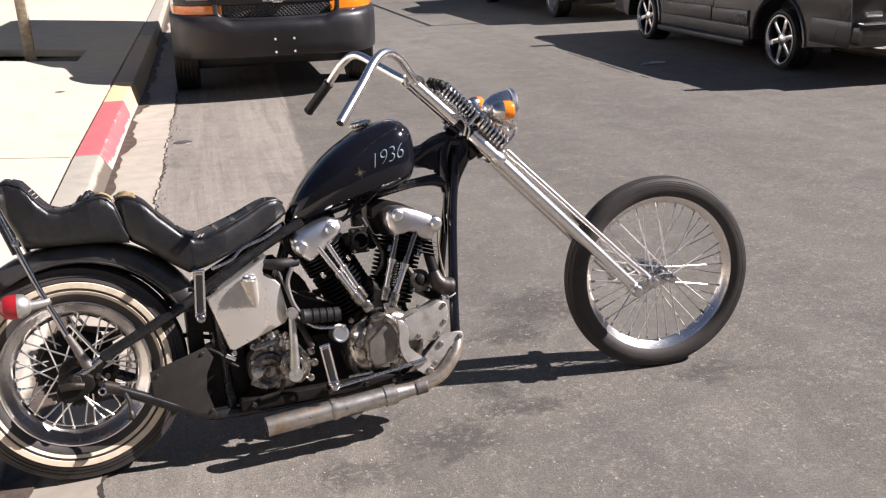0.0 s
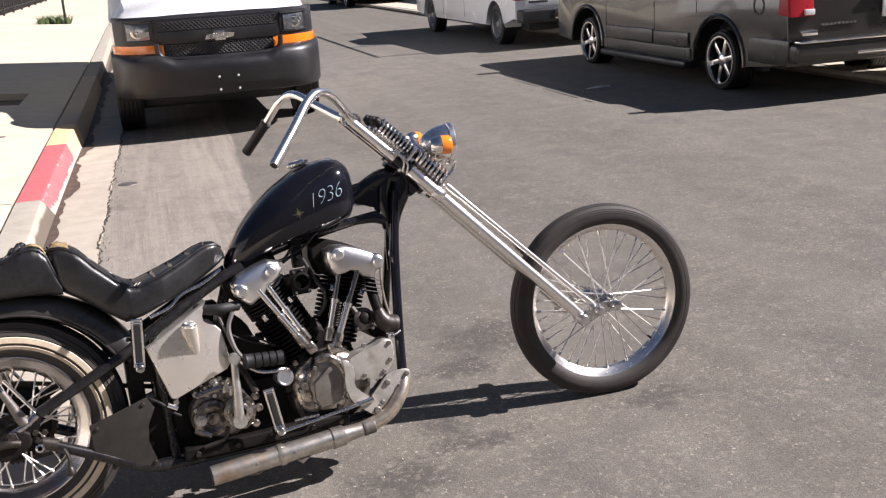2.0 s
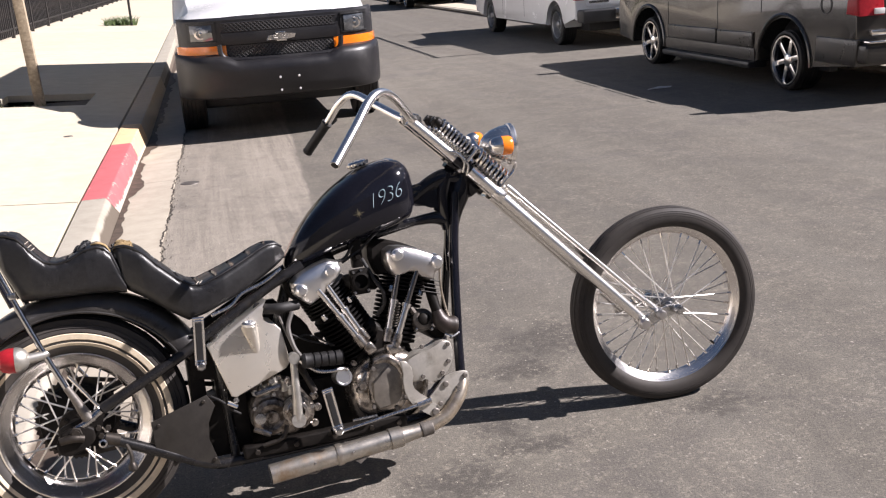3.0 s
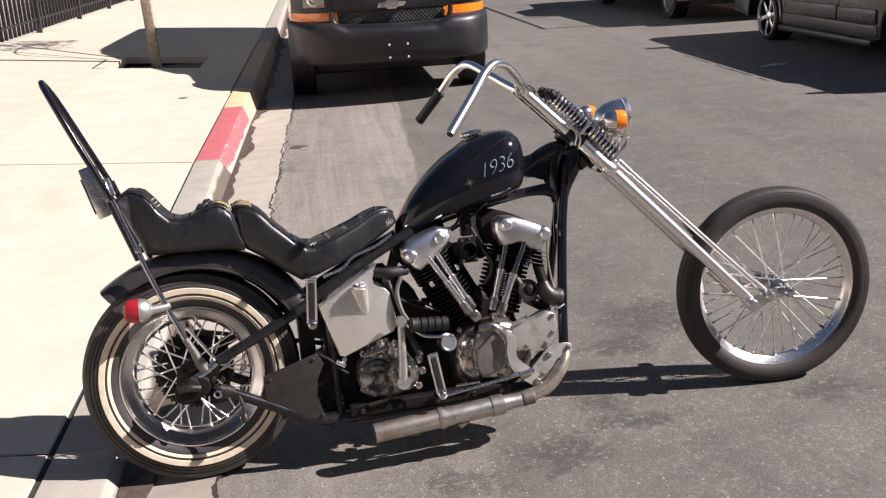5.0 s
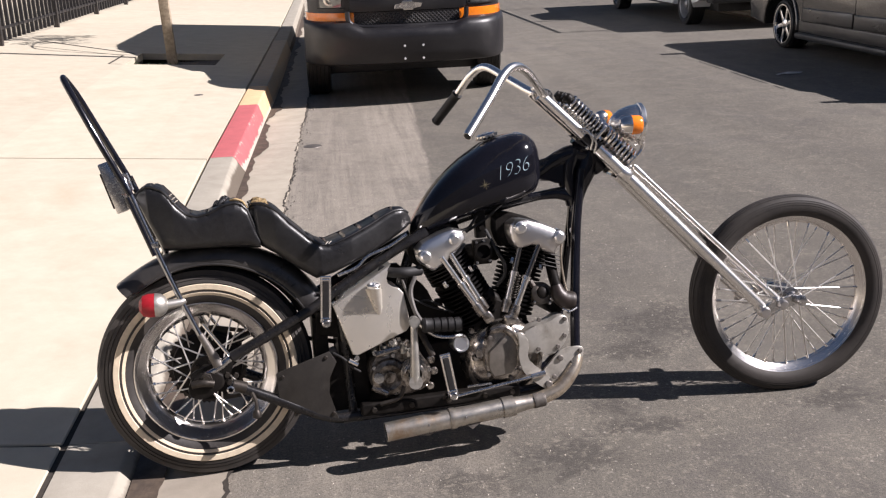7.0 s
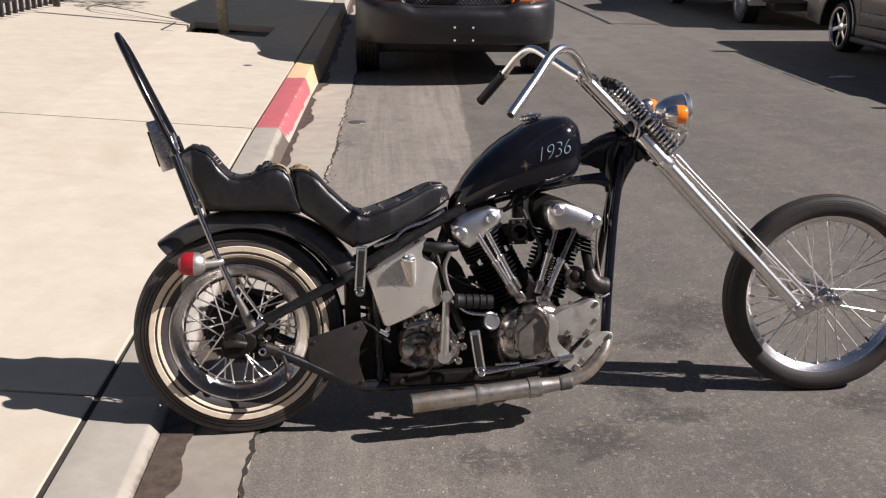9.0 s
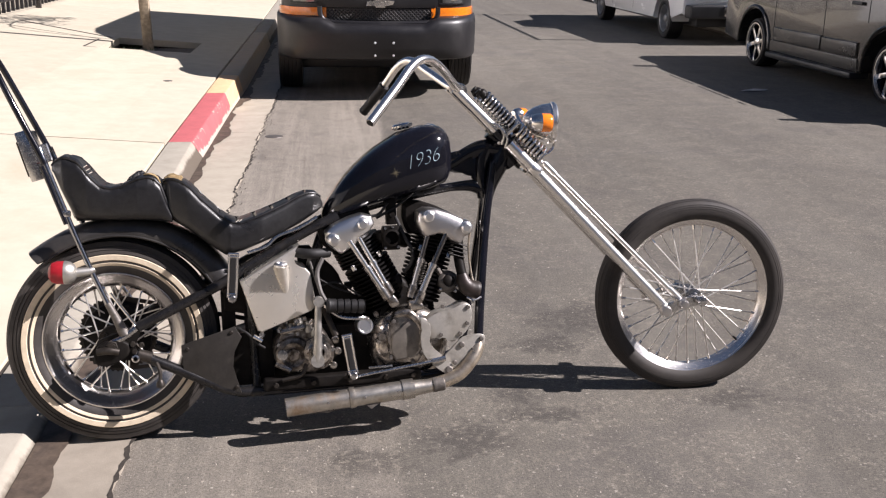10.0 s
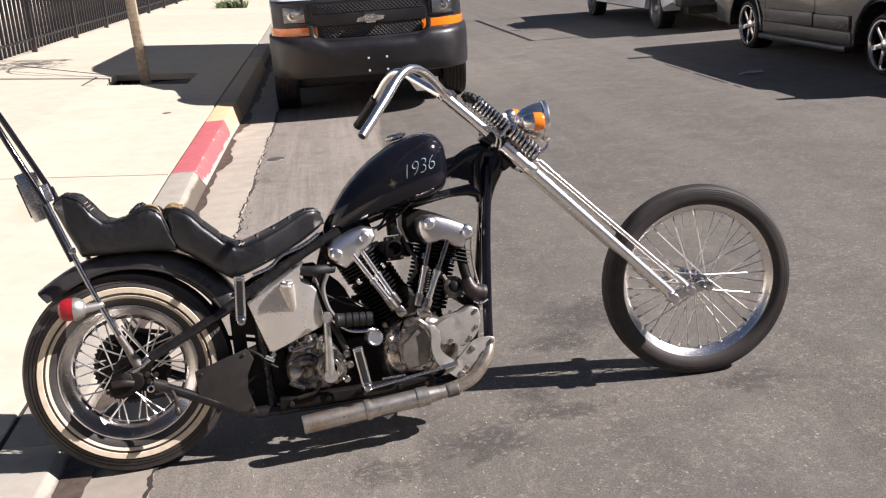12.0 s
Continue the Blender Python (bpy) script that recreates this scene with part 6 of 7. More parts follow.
    part("linkage", tubed([(0.660, -0.17, 0.437), (0.674, -0.175, 0.416), (0.712, -0.178, 0.388), (0.750, -0.176, 0.379), (0.786, -0.170, 0.378), (0.806, -0.155, 0.370)], 0.0065, 8, 5), OLD_CHROME, bike, "bent chrome linkage rod")
    for a, b, r in (((0.52, -0.13, 0.34), (0.60, -0.125, 0.352), 0.010), ((0.505, -0.12, 0.235), (0.55, -0.135, 0.21), 0.012), ((0.545, -0.10, 0.35), (0.54, -0.11, 0.385), 0.011), ((0.605, -0.11, 0.345), (0.628, -0.12, 0.372), 0.009)):
        part("casting_lug", tubed([a, b], [r, r * 0.8], 10, 1), CAST, box)
    for x, z, h in ((0.556, 0.345, 0.030), (0.585, 0.352, 0.042), (0.612, 0.345, 0.034), (0.632, 0.332, 0.024)):
        part("cover_lug", lathed([(0, 0), (0, 0.0125), (h * 0.7, 0.0115), (h * 0.72, 0.008), (h, 0.007), (h, 0)], (x, -0.112, z - 0.012), (0, -0.15, 1), 14), PLATE_ALU, box, "bright cast lug")
    for x, z in ((0.700, 0.300), (0.706, 0.262), (0.690, 0.215)):
        part("ear", disc_nut(bmesh.new(), (x, -0.112, z), 0.013, 0.012), CAST, box)
    part("linkage", tubed([(0.662, -0.15, 0.415), (0.697, -0.165, 0.323)], 0.0105, 10, 1), DARK_STEEL, bike)
    bm = lathed([(-0.05, 0), (-0.05, 0.026), (0.0, 0.0275), (0.004, 0.0265), (0.004, 0.022), (0.001, 0.02), (0.001, 0)], (0.798, -0.135, 0.343), (0.1, -1, 0.1), 28)
    part("oil_filter", bm, CHROME_DULL, bike, "round chrome canister cap")
    for at, r in (((0.846, -0.155, 0.309), 0.014), ((0.842, -0.12, 0.29), 0.010), ((0.835, -0.125, 0.38), 0.009)):
        part("engine_stud", hex_bolt(bmesh.new(), at, r, 0.02), CAST, bike)
    # folding pedals: open chrome ladders around dark rubber
    for nm, a, b, y in (("foot_pedal", (0.728, 0.330), (0.745, 0.205), -0.205), ("passenger_pedal", (0.386, 0.606), (0.374, 0.470), -0.155)):
        up = (Vector((a[0], 0, a[1])) - Vector((b[0], 0, b[1])))
        side = up.cross(Vector((0, 1, 0))).normalized() * 0.0125
        base = Vector((b[0], y, b[1]))
        bm = bmesh.new()
        for s in (-1, 1):
            tube_into(bm, [base + side * s, base + up + side * s], 0.0042, 8, 1)
        for t in (0.0, 0.06, 0.94, 1.0):
            tube_into(bm, [base + up * t - side * 1.3, base + up * t + side * 1.3], 0.0042, 8, 1)
        ob = part(nm, bm, CHROME, bike, "folded chrome pedal frame")
        bm = bmesh.new()
        m = Matrix((( side.normalized().x, 0, up.normalized().x, 0), (0, 1, 0, 0), (side.normalized().z, 0, up.normalized().z, 0), (0, 0, 0, 1)))
        box_into(bm, (-0.009, -0.006, 0.012), (0.009, 0.006, up.length - 0.012), 0.002, 1, Matrix.Translation(base) @ m)
        part("pedal_rubber", bm, GRIP_RUBBER, ob, "dark pedal rubber")
        bm = tubed([base, base + Vector((0.004, 0.03, -0.012)), base + Vector((0.0, 0.07, -0.02))], 0.011, 10, 3)
        disc_nut(bm, base + Vector((0, -0.008, -0.006)), 0.013, 0.012)
        part("pedal_hinge", bm, OLD_CHROME, ob)
    part("pedal_bracket", tubed([(0.735, -0.14, 0.18), (0.68, -0.13, 0.165), (0.60, -0.12, 0.155)], 0.013, 10, 3), DARK_STEEL, bike)
    part("brake_rod", tubed([(0.758, -0.178, 0.186), (0.88, -0.18, 0.202), (1.00, -0.178, 0.216), (1.045, -0.172, 0.222)], 0.0055, 8, 4), OLD_CHROME, bike, "brake rod")
    part("rod_yoke", tubed([(1.01, -0.176, 0.217), (1.058, -0.17, 0.223)], 0.0105, 10, 1), CHROME, bike)
    part("rod_plate", boxed((0.80, -0.172, 0.206), (0.88, -0.166, 0.214), 0.002), OLD_CHROME, bike)
    part("chain_guard", plated([(0.208, 0.318), (0.378, 0.368), (0.398, 0.332), (0.372, 0.285), (0.366, 0.235), (0.390, 0.148), (0.330, 0.172), (0.245, 0.214), (0.212, 0.232)], -0.128, -0.122, 0.001), GUARD_STEEL, bike, "flat dull steel guard plate")
    for x, z in ((0.227, 0.305), (0.366, 0.35), (0.375, 0.17)):
        part("guard_bolt", disc_nut(bmesh.new(), (x, -0.127, z), 0.006, 0.006), DARK_STEEL, bike)
    bm = tubed([(0.13, -0.13, 0.27), (0.14, -0.135, 0.24), (0.138, -0.14, 0.205)], 0.006, 8, 4)
    lathe_into(bm, [(0, 0), (0, 0.008), (0.012, 0.014), (0.022, 0.014), (0.03, 0)], (0.139, -0.138, 0.215), (0, 0, -1), 14)
    part("brake_arm", bm, DARK_STEEL, bike, "rusty brake arm with its knob")
    part("brake_cable", tubed([(0.39, -0.12, 0.36), (0.42, -0.13, 0.34), (0.445, -0.13, 0.31), (0.47, -0.12, 0.29)], 0.004, 8, 4), GRIP_RUBBER, bike)
    bm = tubed([(0.435, -0.14, 0.335), (0.462, -0.14, 0.318)], 0.007, 8, 1)
    part("cable_adjuster", bm, CHROME, bike, "chrome cable adjuster")
    # black box and block added to fill gaps that look dark
    part("gap_box", plated([(0.348, 0.412), (0.348, 0.52), (0.50, 0.52), (0.50, 0.16), (0.36, 0.16), (0.375, 0.330), (0.416, 0.335), (0.416, 0.402)], -0.075, 0.09, 0.004), ENGINE_BLACK, bike, "black box added to fill the dark gap behind the oil tank")
    part("gap_block", boxed((0.338, -0.072, 0.24), (0.383, 0.05, 0.47), 0.006), ENGINE_BLACK, bike, "black block added to narrow the gap ahead of the wheel")
    # black box added to shade the road and close the gap underneath
    part("light_block", boxed((0.46, -0.150, 0.150), (0.98, -0.100, 0.190), 0.012, 3), ENGINE_BLACK, bike, "black box added to block light under the engine")
    # black plate added where the gap behind the cylinder looks dark
    part("gap_plate", plated([(0.59, 0.34), (0.85, 0.34), (0.845, 0.41), (0.80, 0.424), (0.785, 0.418), (0.772, 0.432), (0.746, 0.462), (0.736, 0.496), (0.718, 0.522), (0.672, 0.565), (0.64, 0.60), (0.60, 0.60)], 0.035, 0.06, 0.003), ENGINE_BLACK, bike, "black plate added to fill the dark gap behind the cylinder")
    for a, b, c in (((0.66, -0.05, 0.47), (0.72, -0.04, 0.478), (0.80, -0.05, 0.430)), ((0.655, -0.06, 0.50), (0.72, -0.05, 0.46), (0.765, -0.06, 0.445))):
        part("wire", tubed([a, b, c], 0.003, 8, 5), GRIP_RUBBER, bike, "loose black wire")
    part("wire_clip", boxed((0.752, 0.01, 0.446), (0.778, 0.03, 0.470), 0.004), ENGINE_BLACK, bike, "black wire clip")
    # bolts and a strap added to break up the low black box
    for x in (0.50, 0.62, 0.74, 0.86, 0.95):
        part("light_block_bolt", hex_bolt(bmesh.new(), (x, -0.150, 0.170), 0.009, 0.009), DARK_STEEL, bike)
    part("light_block_strap", tubed([(0.52, -0.155, 0.186), (0.58, -0.16, 0.20), (0.60, -0.155, 0.235)], 0.007, 8, 4), DARK_STEEL, bike, "bent strap added on the black box")
    # black sheet added to stop the sunlit road showing through
    part("view_block", boxed((0.46, -0.02, 0.140), (1.00, 0.02, 0.330), 0.01), ENGINE_BLACK, bike, "black sheet added to close the view through the engine")
    # primary drive on the far side
    part("primary_cover", plated([(0.55, 0.36), (0.66, 0.37), (0.98, 0.36), (1.06, 0.30), (1.05, 0.21), (0.98, 0.16), (0.62, 0.17), (0.53, 0.22)], 0.10, 0.16, 0.015, 3), ENGINE_BLACK, bike, "black primary cover")
    part("drive_chain", plated([(0.0, 0.457), (0.03, 0.458), (0.56, 0.33), (0.56, 0.315), (0.03, 0.445), (0.0, 0.446)], 0.062, 0.071), DARK_STEEL, bike, "greasy drive chain")
    part("drive_chain", plated([(0.0, 0.209), (0.03, 0.209), (0.56, 0.235), (0.56, 0.25), (0.03, 0.221), (0.0, 0.221)], 0.062, 0.071), DARK_STEEL, bike, "greasy drive chain")


rear_wheel()
front_wheel()
fork()
headlight()
handlebar()
bike_frame()
fuel_tank()
seats()
fender()
sissy_bar()
oil_tank()
engine()
gearbox()


# ---- vehicles ----
def turned(bm):
    """Outline drawn in x and z becomes y and z; thickness runs along x."""
    for v in bm.verts:
        v.co = Vector((v.co.y, v.co.x, v.co.z))
    return bm


def swept(x0, x1, section, bow, n=18):
    """A closed (y, z) section swept across x with a bowed front."""
    rings = []
    for i in range(n + 1):
        x = x0 + (x1 - x0) * i / n
        rings.append([(x, y + bow(x), z) for y, z in section])
    return loft(rings)


def road_wheel(parent, x, y, r, width, rim_r, side, rim, label, spokes=0, lift=0.0):
    """Tyre, rim and hub at (x, y) with the outer face towards side (-1 or 1 in x)."""
    cz = r + lift
    ax = (side, 0, 0)
    bm = lathed([(0.0, 0), (0.0, rim_r * 0.32), (0.02, rim_r * 0.30), (0.035, rim_r * 0.2), (0.04, 0)], (x - side * 0.05, y, cz), ax, 28)
    w = part("wheel", bm, rim, parent, label)
    h = width / 2
    prof = [(-h * 0.8, rim_r), (-h, rim_r + (r - rim_r) * 0.4), (-h * 0.95, r * 0.955), (-h * 0.8, r * 0.985)]
    for k in range(5):
        a, b = -0.78 + 1.56 * k / 5, -0.78 + 1.56 * (k + 0.8) / 5
        prof += [(h * a, r), (h * b, r), (h * b + 0.002, r - 0.009), (h * (b + 0.05), r - 0.009)]
    prof += [(h * 0.8, r * 0.985), (h * 0.95, r * 0.955), (h, rim_r + (r - rim_r) * 0.4), (h * 0.8, rim_r)]
    part("tyre", lathed(prof, (x - side * h, y, cz), ax, 56, closed=True), RUBBER, w, "black road tyre")
    part("rim", lathed([(h * 0.95, rim_r + 0.006), (h * 1.0, rim_r), (h * 0.9, rim_r - 0.012), (h * 0.2, rim_r - 0.03), (h * 0.1, rim_r * 0.5), (h * 0.12, 0)], (x - side * h, y, cz), ax, 56), rim if not spokes else BARREL, w)
    if spokes:
        part("rim_lip", lathed([(h * 0.93, rim_r + 0.004), (h * 1.02, rim_r + 0.004), (h * 1.02, rim_r - 0.012), (h * 0.9, rim_r - 0.018), (h * 0.8, rim_r - 0.018)], (x - side * h, y, cz), ax, 56), CHROME, w, "polished rim lip")
    for k in range(spokes):
        a = 2 * math.pi * k / spokes + 0.3
        bm = bmesh.new()
        m = Matrix.Translation((x - side * 0.045, y, cz)) @ Matrix.Rotation(a, 4, "X")
        box_into(bm, (-0.02, -0.026, 0.03), (0.022, 0.026, rim_r * 0.96), 0.012, 2, m)
        part("wheel_spoke", bm, CHROME, w, "broad chrome wheel spoke")
    if not spokes:
        for k in range(8):
            a = 2 * math.pi * k / 8
            bm = lathed([(0, 0), (0, 0.02), (0.004, 0.022), (0.004, 0)], (x - side * (h - h * 0.13), y + 0.68 * rim_r * math.cos(a), cz + 0.68 * rim_r * math.sin(a)), ax, 12)
            part("wheel_hole", bm, GRILLE, w)
    return w


def lattice(x0, x1, z0, z1, y, bow, cell, parent):
    bm = bmesh.new()
    n = int((x1 - x0 + (z1 - z0)) / cell) + 1
    for k in range(-1, n):
        for s in (-1, 1):
            pts = []
            for t in np.linspace(0, 1, 5):
                z = z0 + (z1 - z0) * t
                x = x0 + k * cell + (z - z0) if s > 0 else x0 + k * cell - (z - z0)
                if x0 <= x <= x1:
                    pts.append((x, y + bow(x), z))
            if len(pts) >= 2:
                tube_into(bm, pts, 0.0062, 5, 1)
    return part("grille_mesh", bm, MESH_GREY, parent, "dark diamond-pattern grille mesh")


def van():
    cx = 1.66
    bow = lambda x: 0.15 * abs(x - cx) ** 2.2 + 0.40 * abs((x - cx) / 1.0) ** 10
    hub = Vector((1.05, -3.05, 1.6))
    v = thing("van", "white cargo van with dark grey bumper and grille", "van", Matrix.Translation(hub) @ Matrix.Scale(1.025, 4) @ Matrix.Translation(-hub))
    # body: nose, windscreen, long box; unseen roof raised and lengthened to stretch its shadow
    secs = []
    for y, half, top, sh in ((7.06, 0.955, 1.195, 0.02), (7.12, 0.955, 1.225, 0.06), (7.30, 0.955, 1.27, 0.14), (7.7, 0.98, 1.33, 0.18), (8.15, 1.0, 1.40, 0.18), (8.55, 1.0, 1.70, 0.12), (8.9, 0.99, 1.95, 0.14), (9.5, 0.98, 2.35, 0.14), (10.2, 0.98, 2.70, 0.12), (10.7, 0.98, 2.80, 0.12), (13.9, 0.98, 2.80, 0.12), (14.2, 0.96, 2.7, 0.12)):
        ring = []
        for sx, zz, inset in ((-1, 0.46, 0.02), (-1, 0.62, 0.0), (-1, 1.0, 0.0), (-1, min(1.15, top - sh), 0.0), (-1, top - sh, 0.02 + max(0, top - 1.3) * 0.04), (-0.86, top - 0.02, max(0, top - 1.3) * 0.04), (-0.4, top, 0), (0.4, top, 0), (0.86, top - 0.02, -max(0, top - 1.3) * 0.04),
                              (1, top - sh, -0.02 - max(0, top - 1.3) * 0.04), (1, min(1.15, top - sh), 0.0), (1, 1.0, 0.0), (1, 0.62, 0.0), (1, 0.46, -0.02)):
            ring.append((cx + sx * half + inset, y + bow(cx + sx * half) * max(0.0, 1 - (y - 7.06) / 0.9), zz))
        secs.append(ring)
    body = part("body", loft(secs), VAN_WHITE, v, "white painted steel body", sharp=40)
    part("windscreen", (lambda bm: (bm.faces.new([bm.verts.new(p) for p in ((cx - 0.86, 8.25, 1.47), (cx + 0.86, 8.25, 1.47), (cx + 0.80, 9.40, 2.28), (cx - 0.80, 9.40, 2.28))]), bmesh.ops.solidify(bm, geom=bm.faces[:], thickness=0.012), bm)[-1])(bmesh.new()), DARK_GLASS, v, "dark windscreen", Matrix.Translation((0, -0.035, 0.03)))
    for s in (-1, 1):
        part("side_window", boxed((cx + s * 0.965 - 0.035, 8.75, 1.42), (cx + s * 0.965 + 0.035, 9.7, 1.88), 0.02), DARK_GLASS, v)
    # bumper: upper shelf, face and tucked lower edge
    sec = [(7.25, 0.80), (6.93, 0.80), (6.86, 0.785), (6.825, 0.762), (6.806, 0.73), (6.80, 0.69), (6.806, 0.64), (6.812, 0.56), (6.83, 0.49), (6.862, 0.45), (6.92, 0.435), (7.25, 0.43)]
    rise = lambda x: 0.055 * min(1.0, max(0.0, (abs(x - cx) - 0.44) / 0.13)) ** 0.8
    bump = part("bumper", loft([[(x, y + bow(x), z + (rise(x) if z > 0.72 else 0.0)) for y, z in sec] for x in np.linspace(cx - 1.005, cx + 1.005, 81)]), PLASTIC, v, "dark grey moulded plastic bumper", sharp=35)
    for dx in (-0.089, 0.089):
        for z in (0.507, 0.628):
            bm = lathed([(0, 0), (0, 0.012), (0.006, 0.011), (0.008, 0)], (1.70 + dx, 6.80, z - 0.015), (0, -1, 0), 10)
            part("bolt", bm, VAN_WHITE, bump, "pale plate mounting bolt")
    part("air_dam", swept(cx - 0.86, cx + 0.86, [(7.95, 0.46), (7.70, 0.46), (7.74, 0.34), (7.95, 0.34)], bow, 14), GRILLE, v, "black lower air dam")
    # grille surround with two mesh openings
    face = part("fascia", swept(cx - 0.955, cx + 0.955, [(7.16, 0.80), (6.985, 0.80), (6.975, 1.0), (6.985, 1.165), (7.02, 1.188), (7.16, 1.188)], bow, 40), PLASTIC, v, "dark grey grille and lamp surround", sharp=35)
    for z0, z1 in ((1.055, 1.135), (0.815, 0.925)):
        part("grille_opening", swept(cx - 0.535, cx + 0.535, [(6.985, z0), (6.966, z0), (6.966, z1), (6.985, z1)], bow, 16), GRILLE, face, "black grille opening")
        lattice(cx - 0.53, cx + 0.53, z0, z1, 6.957, bow, 0.038, face)
        for z in (z0, z1):
            part("grille_edge", tubed([(cx + x, 6.96 + bow(cx + x), z) for x in np.linspace(-0.54, 0.54, 12)], 0.008, 6, 1), PLASTIC, face)
    lip = [(-0.575, 0.945), (-0.570, 0.87), (-0.545, 0.825), (-0.49, 0.800), (-0.30, 0.792), (0.0, 0.789), (0.30, 0.792), (0.49, 0.800), (0.545, 0.825), (0.570, 0.87), (0.575, 0.945)]
    part("grille_lip", tubed([(cx + d, 6.905 + bow(cx + d), z) for d, z in lip], 0.024, 10, 4), PLASTIC, face, "rounded lip round the lower grille")
    bar = part("grille_bar", swept(cx - 0.55, cx + 0.55, [(7.0, 0.93), (6.945, 0.935), (6.935, 0.99), (6.945, 1.045), (7.0, 1.05)], bow, 16), PLASTIC, face, "dark centre grille bar")
    bm = plated([(cx + (x - cx) * 1.25, 0.984 + (z - 0.984) * 1.2) for x, z in [(cx - 0.105, 0.957), (cx - 0.03, 0.962), (cx - 0.03, 0.945), (cx + 0.045, 0.945), (cx + 0.045, 0.962), (cx + 0.105, 0.965), (cx + 0.12, 1.0), (cx + 0.04, 1.003), (cx + 0.04, 1.02), (cx - 0.035, 1.02), (cx - 0.035, 1.0), (cx - 0.09, 0.995)]], 6.918, 6.937, 0.004)
    part("badge", bm, CHROME, bar, "plain silver grille badge")
    for s in (-1, 1):
        x0, x1 = cx + s * 0.73 - 0.115, cx + s * 0.73 + 0.115
        part("headlight_bezel", swept(x0 - 0.02, x1 + 0.02, [(7.02, 0.955), (6.972, 0.955), (6.968, 1.055), (6.972, 1.155), (7.02, 1.155)], bow, 6), GRILLE, face, "dark headlight recess")
        lamp = part("headlight", swept(x0 + 0.012, x1 - 0.012, [(7.0, 0.978), (6.966, 0.978), (6.962, 0.984), (6.957, 1.055), (6.962, 1.126), (6.966, 1.132), (7.0, 1.132)], bow, 8), HEADLAMP, v, "clear rectangular headlight")
        c = (cx + s * 0.735, 6.956 + bow(cx + s * 0.735), 1.055)
        part("reflector_ring", lathed([(0, 0.060), (0.004, 0.058), (0.006, 0.044), (0.002, 0.040)], c, (0, -1, 0), 28), CHROME, lamp, "round reflector ring")
        part("bulb", lathed([(0, 0), (0, 0.014), (0.008, 0.012), (0.012, 0)], c, (0, -1, 0), 20), CHROME, lamp)
        for k in (-1, 1):
            part("bezel_lip", swept(x0 - 0.012, x1 + 0.012, [(6.99, 1.055 + k * 0.092), (6.952, 1.055 + k * 0.088), (6.952, 1.055 + k * 0.080), (6.99, 1.055 + k * 0.078)], bow, 6), PLASTIC, lamp)
        a, b = sorted((cx + s * 0.512, cx + s * 0.980))
        part("turn_signal", swept(a, b, [(7.05, 0.815), (6.952, 0.815), (6.944, 0.87), (6.952, 0.932), (7.05, 0.932)], bow, 16), AMBER_LENS, v, "amber turn signal lens")
    for s in (-1, 1):
        for y in (7.98, 12.4):
            road_wheel(v, cx + s * 1.02, y, 0.37, 0.25, 0.205, s, STEEL_WHEEL, "dark steel van wheel", lift=0.039)
        part("axle", tubed([(cx - 0.8, 7.98, 0.36), (cx + 0.8, 7.98, 0.36)], 0.05, 8, 1), GRILLE, v) if s < 0 else None
    part("underbody", boxed((cx - 0.80, 7.85, 0.25), (cx + 0.80, 13.6, 0.47), 0.03), GRILLE, v, "black chassis underneath")
    for z in (0.95,):
        part("body_crease", boxed((cx - 1.004, 8.6, z), (cx - 0.97, 13.9, z + 0.012), 0.003), VAN_WHITE, v)


def arch(y, r, n=12, flip=False):
    pts = [(y + r * math.cos(a), 0.36 + r * math.sin(a)) for a in (math.pi * k / n for k in range(n + 1))]
    return pts if not flip else pts[::-1]


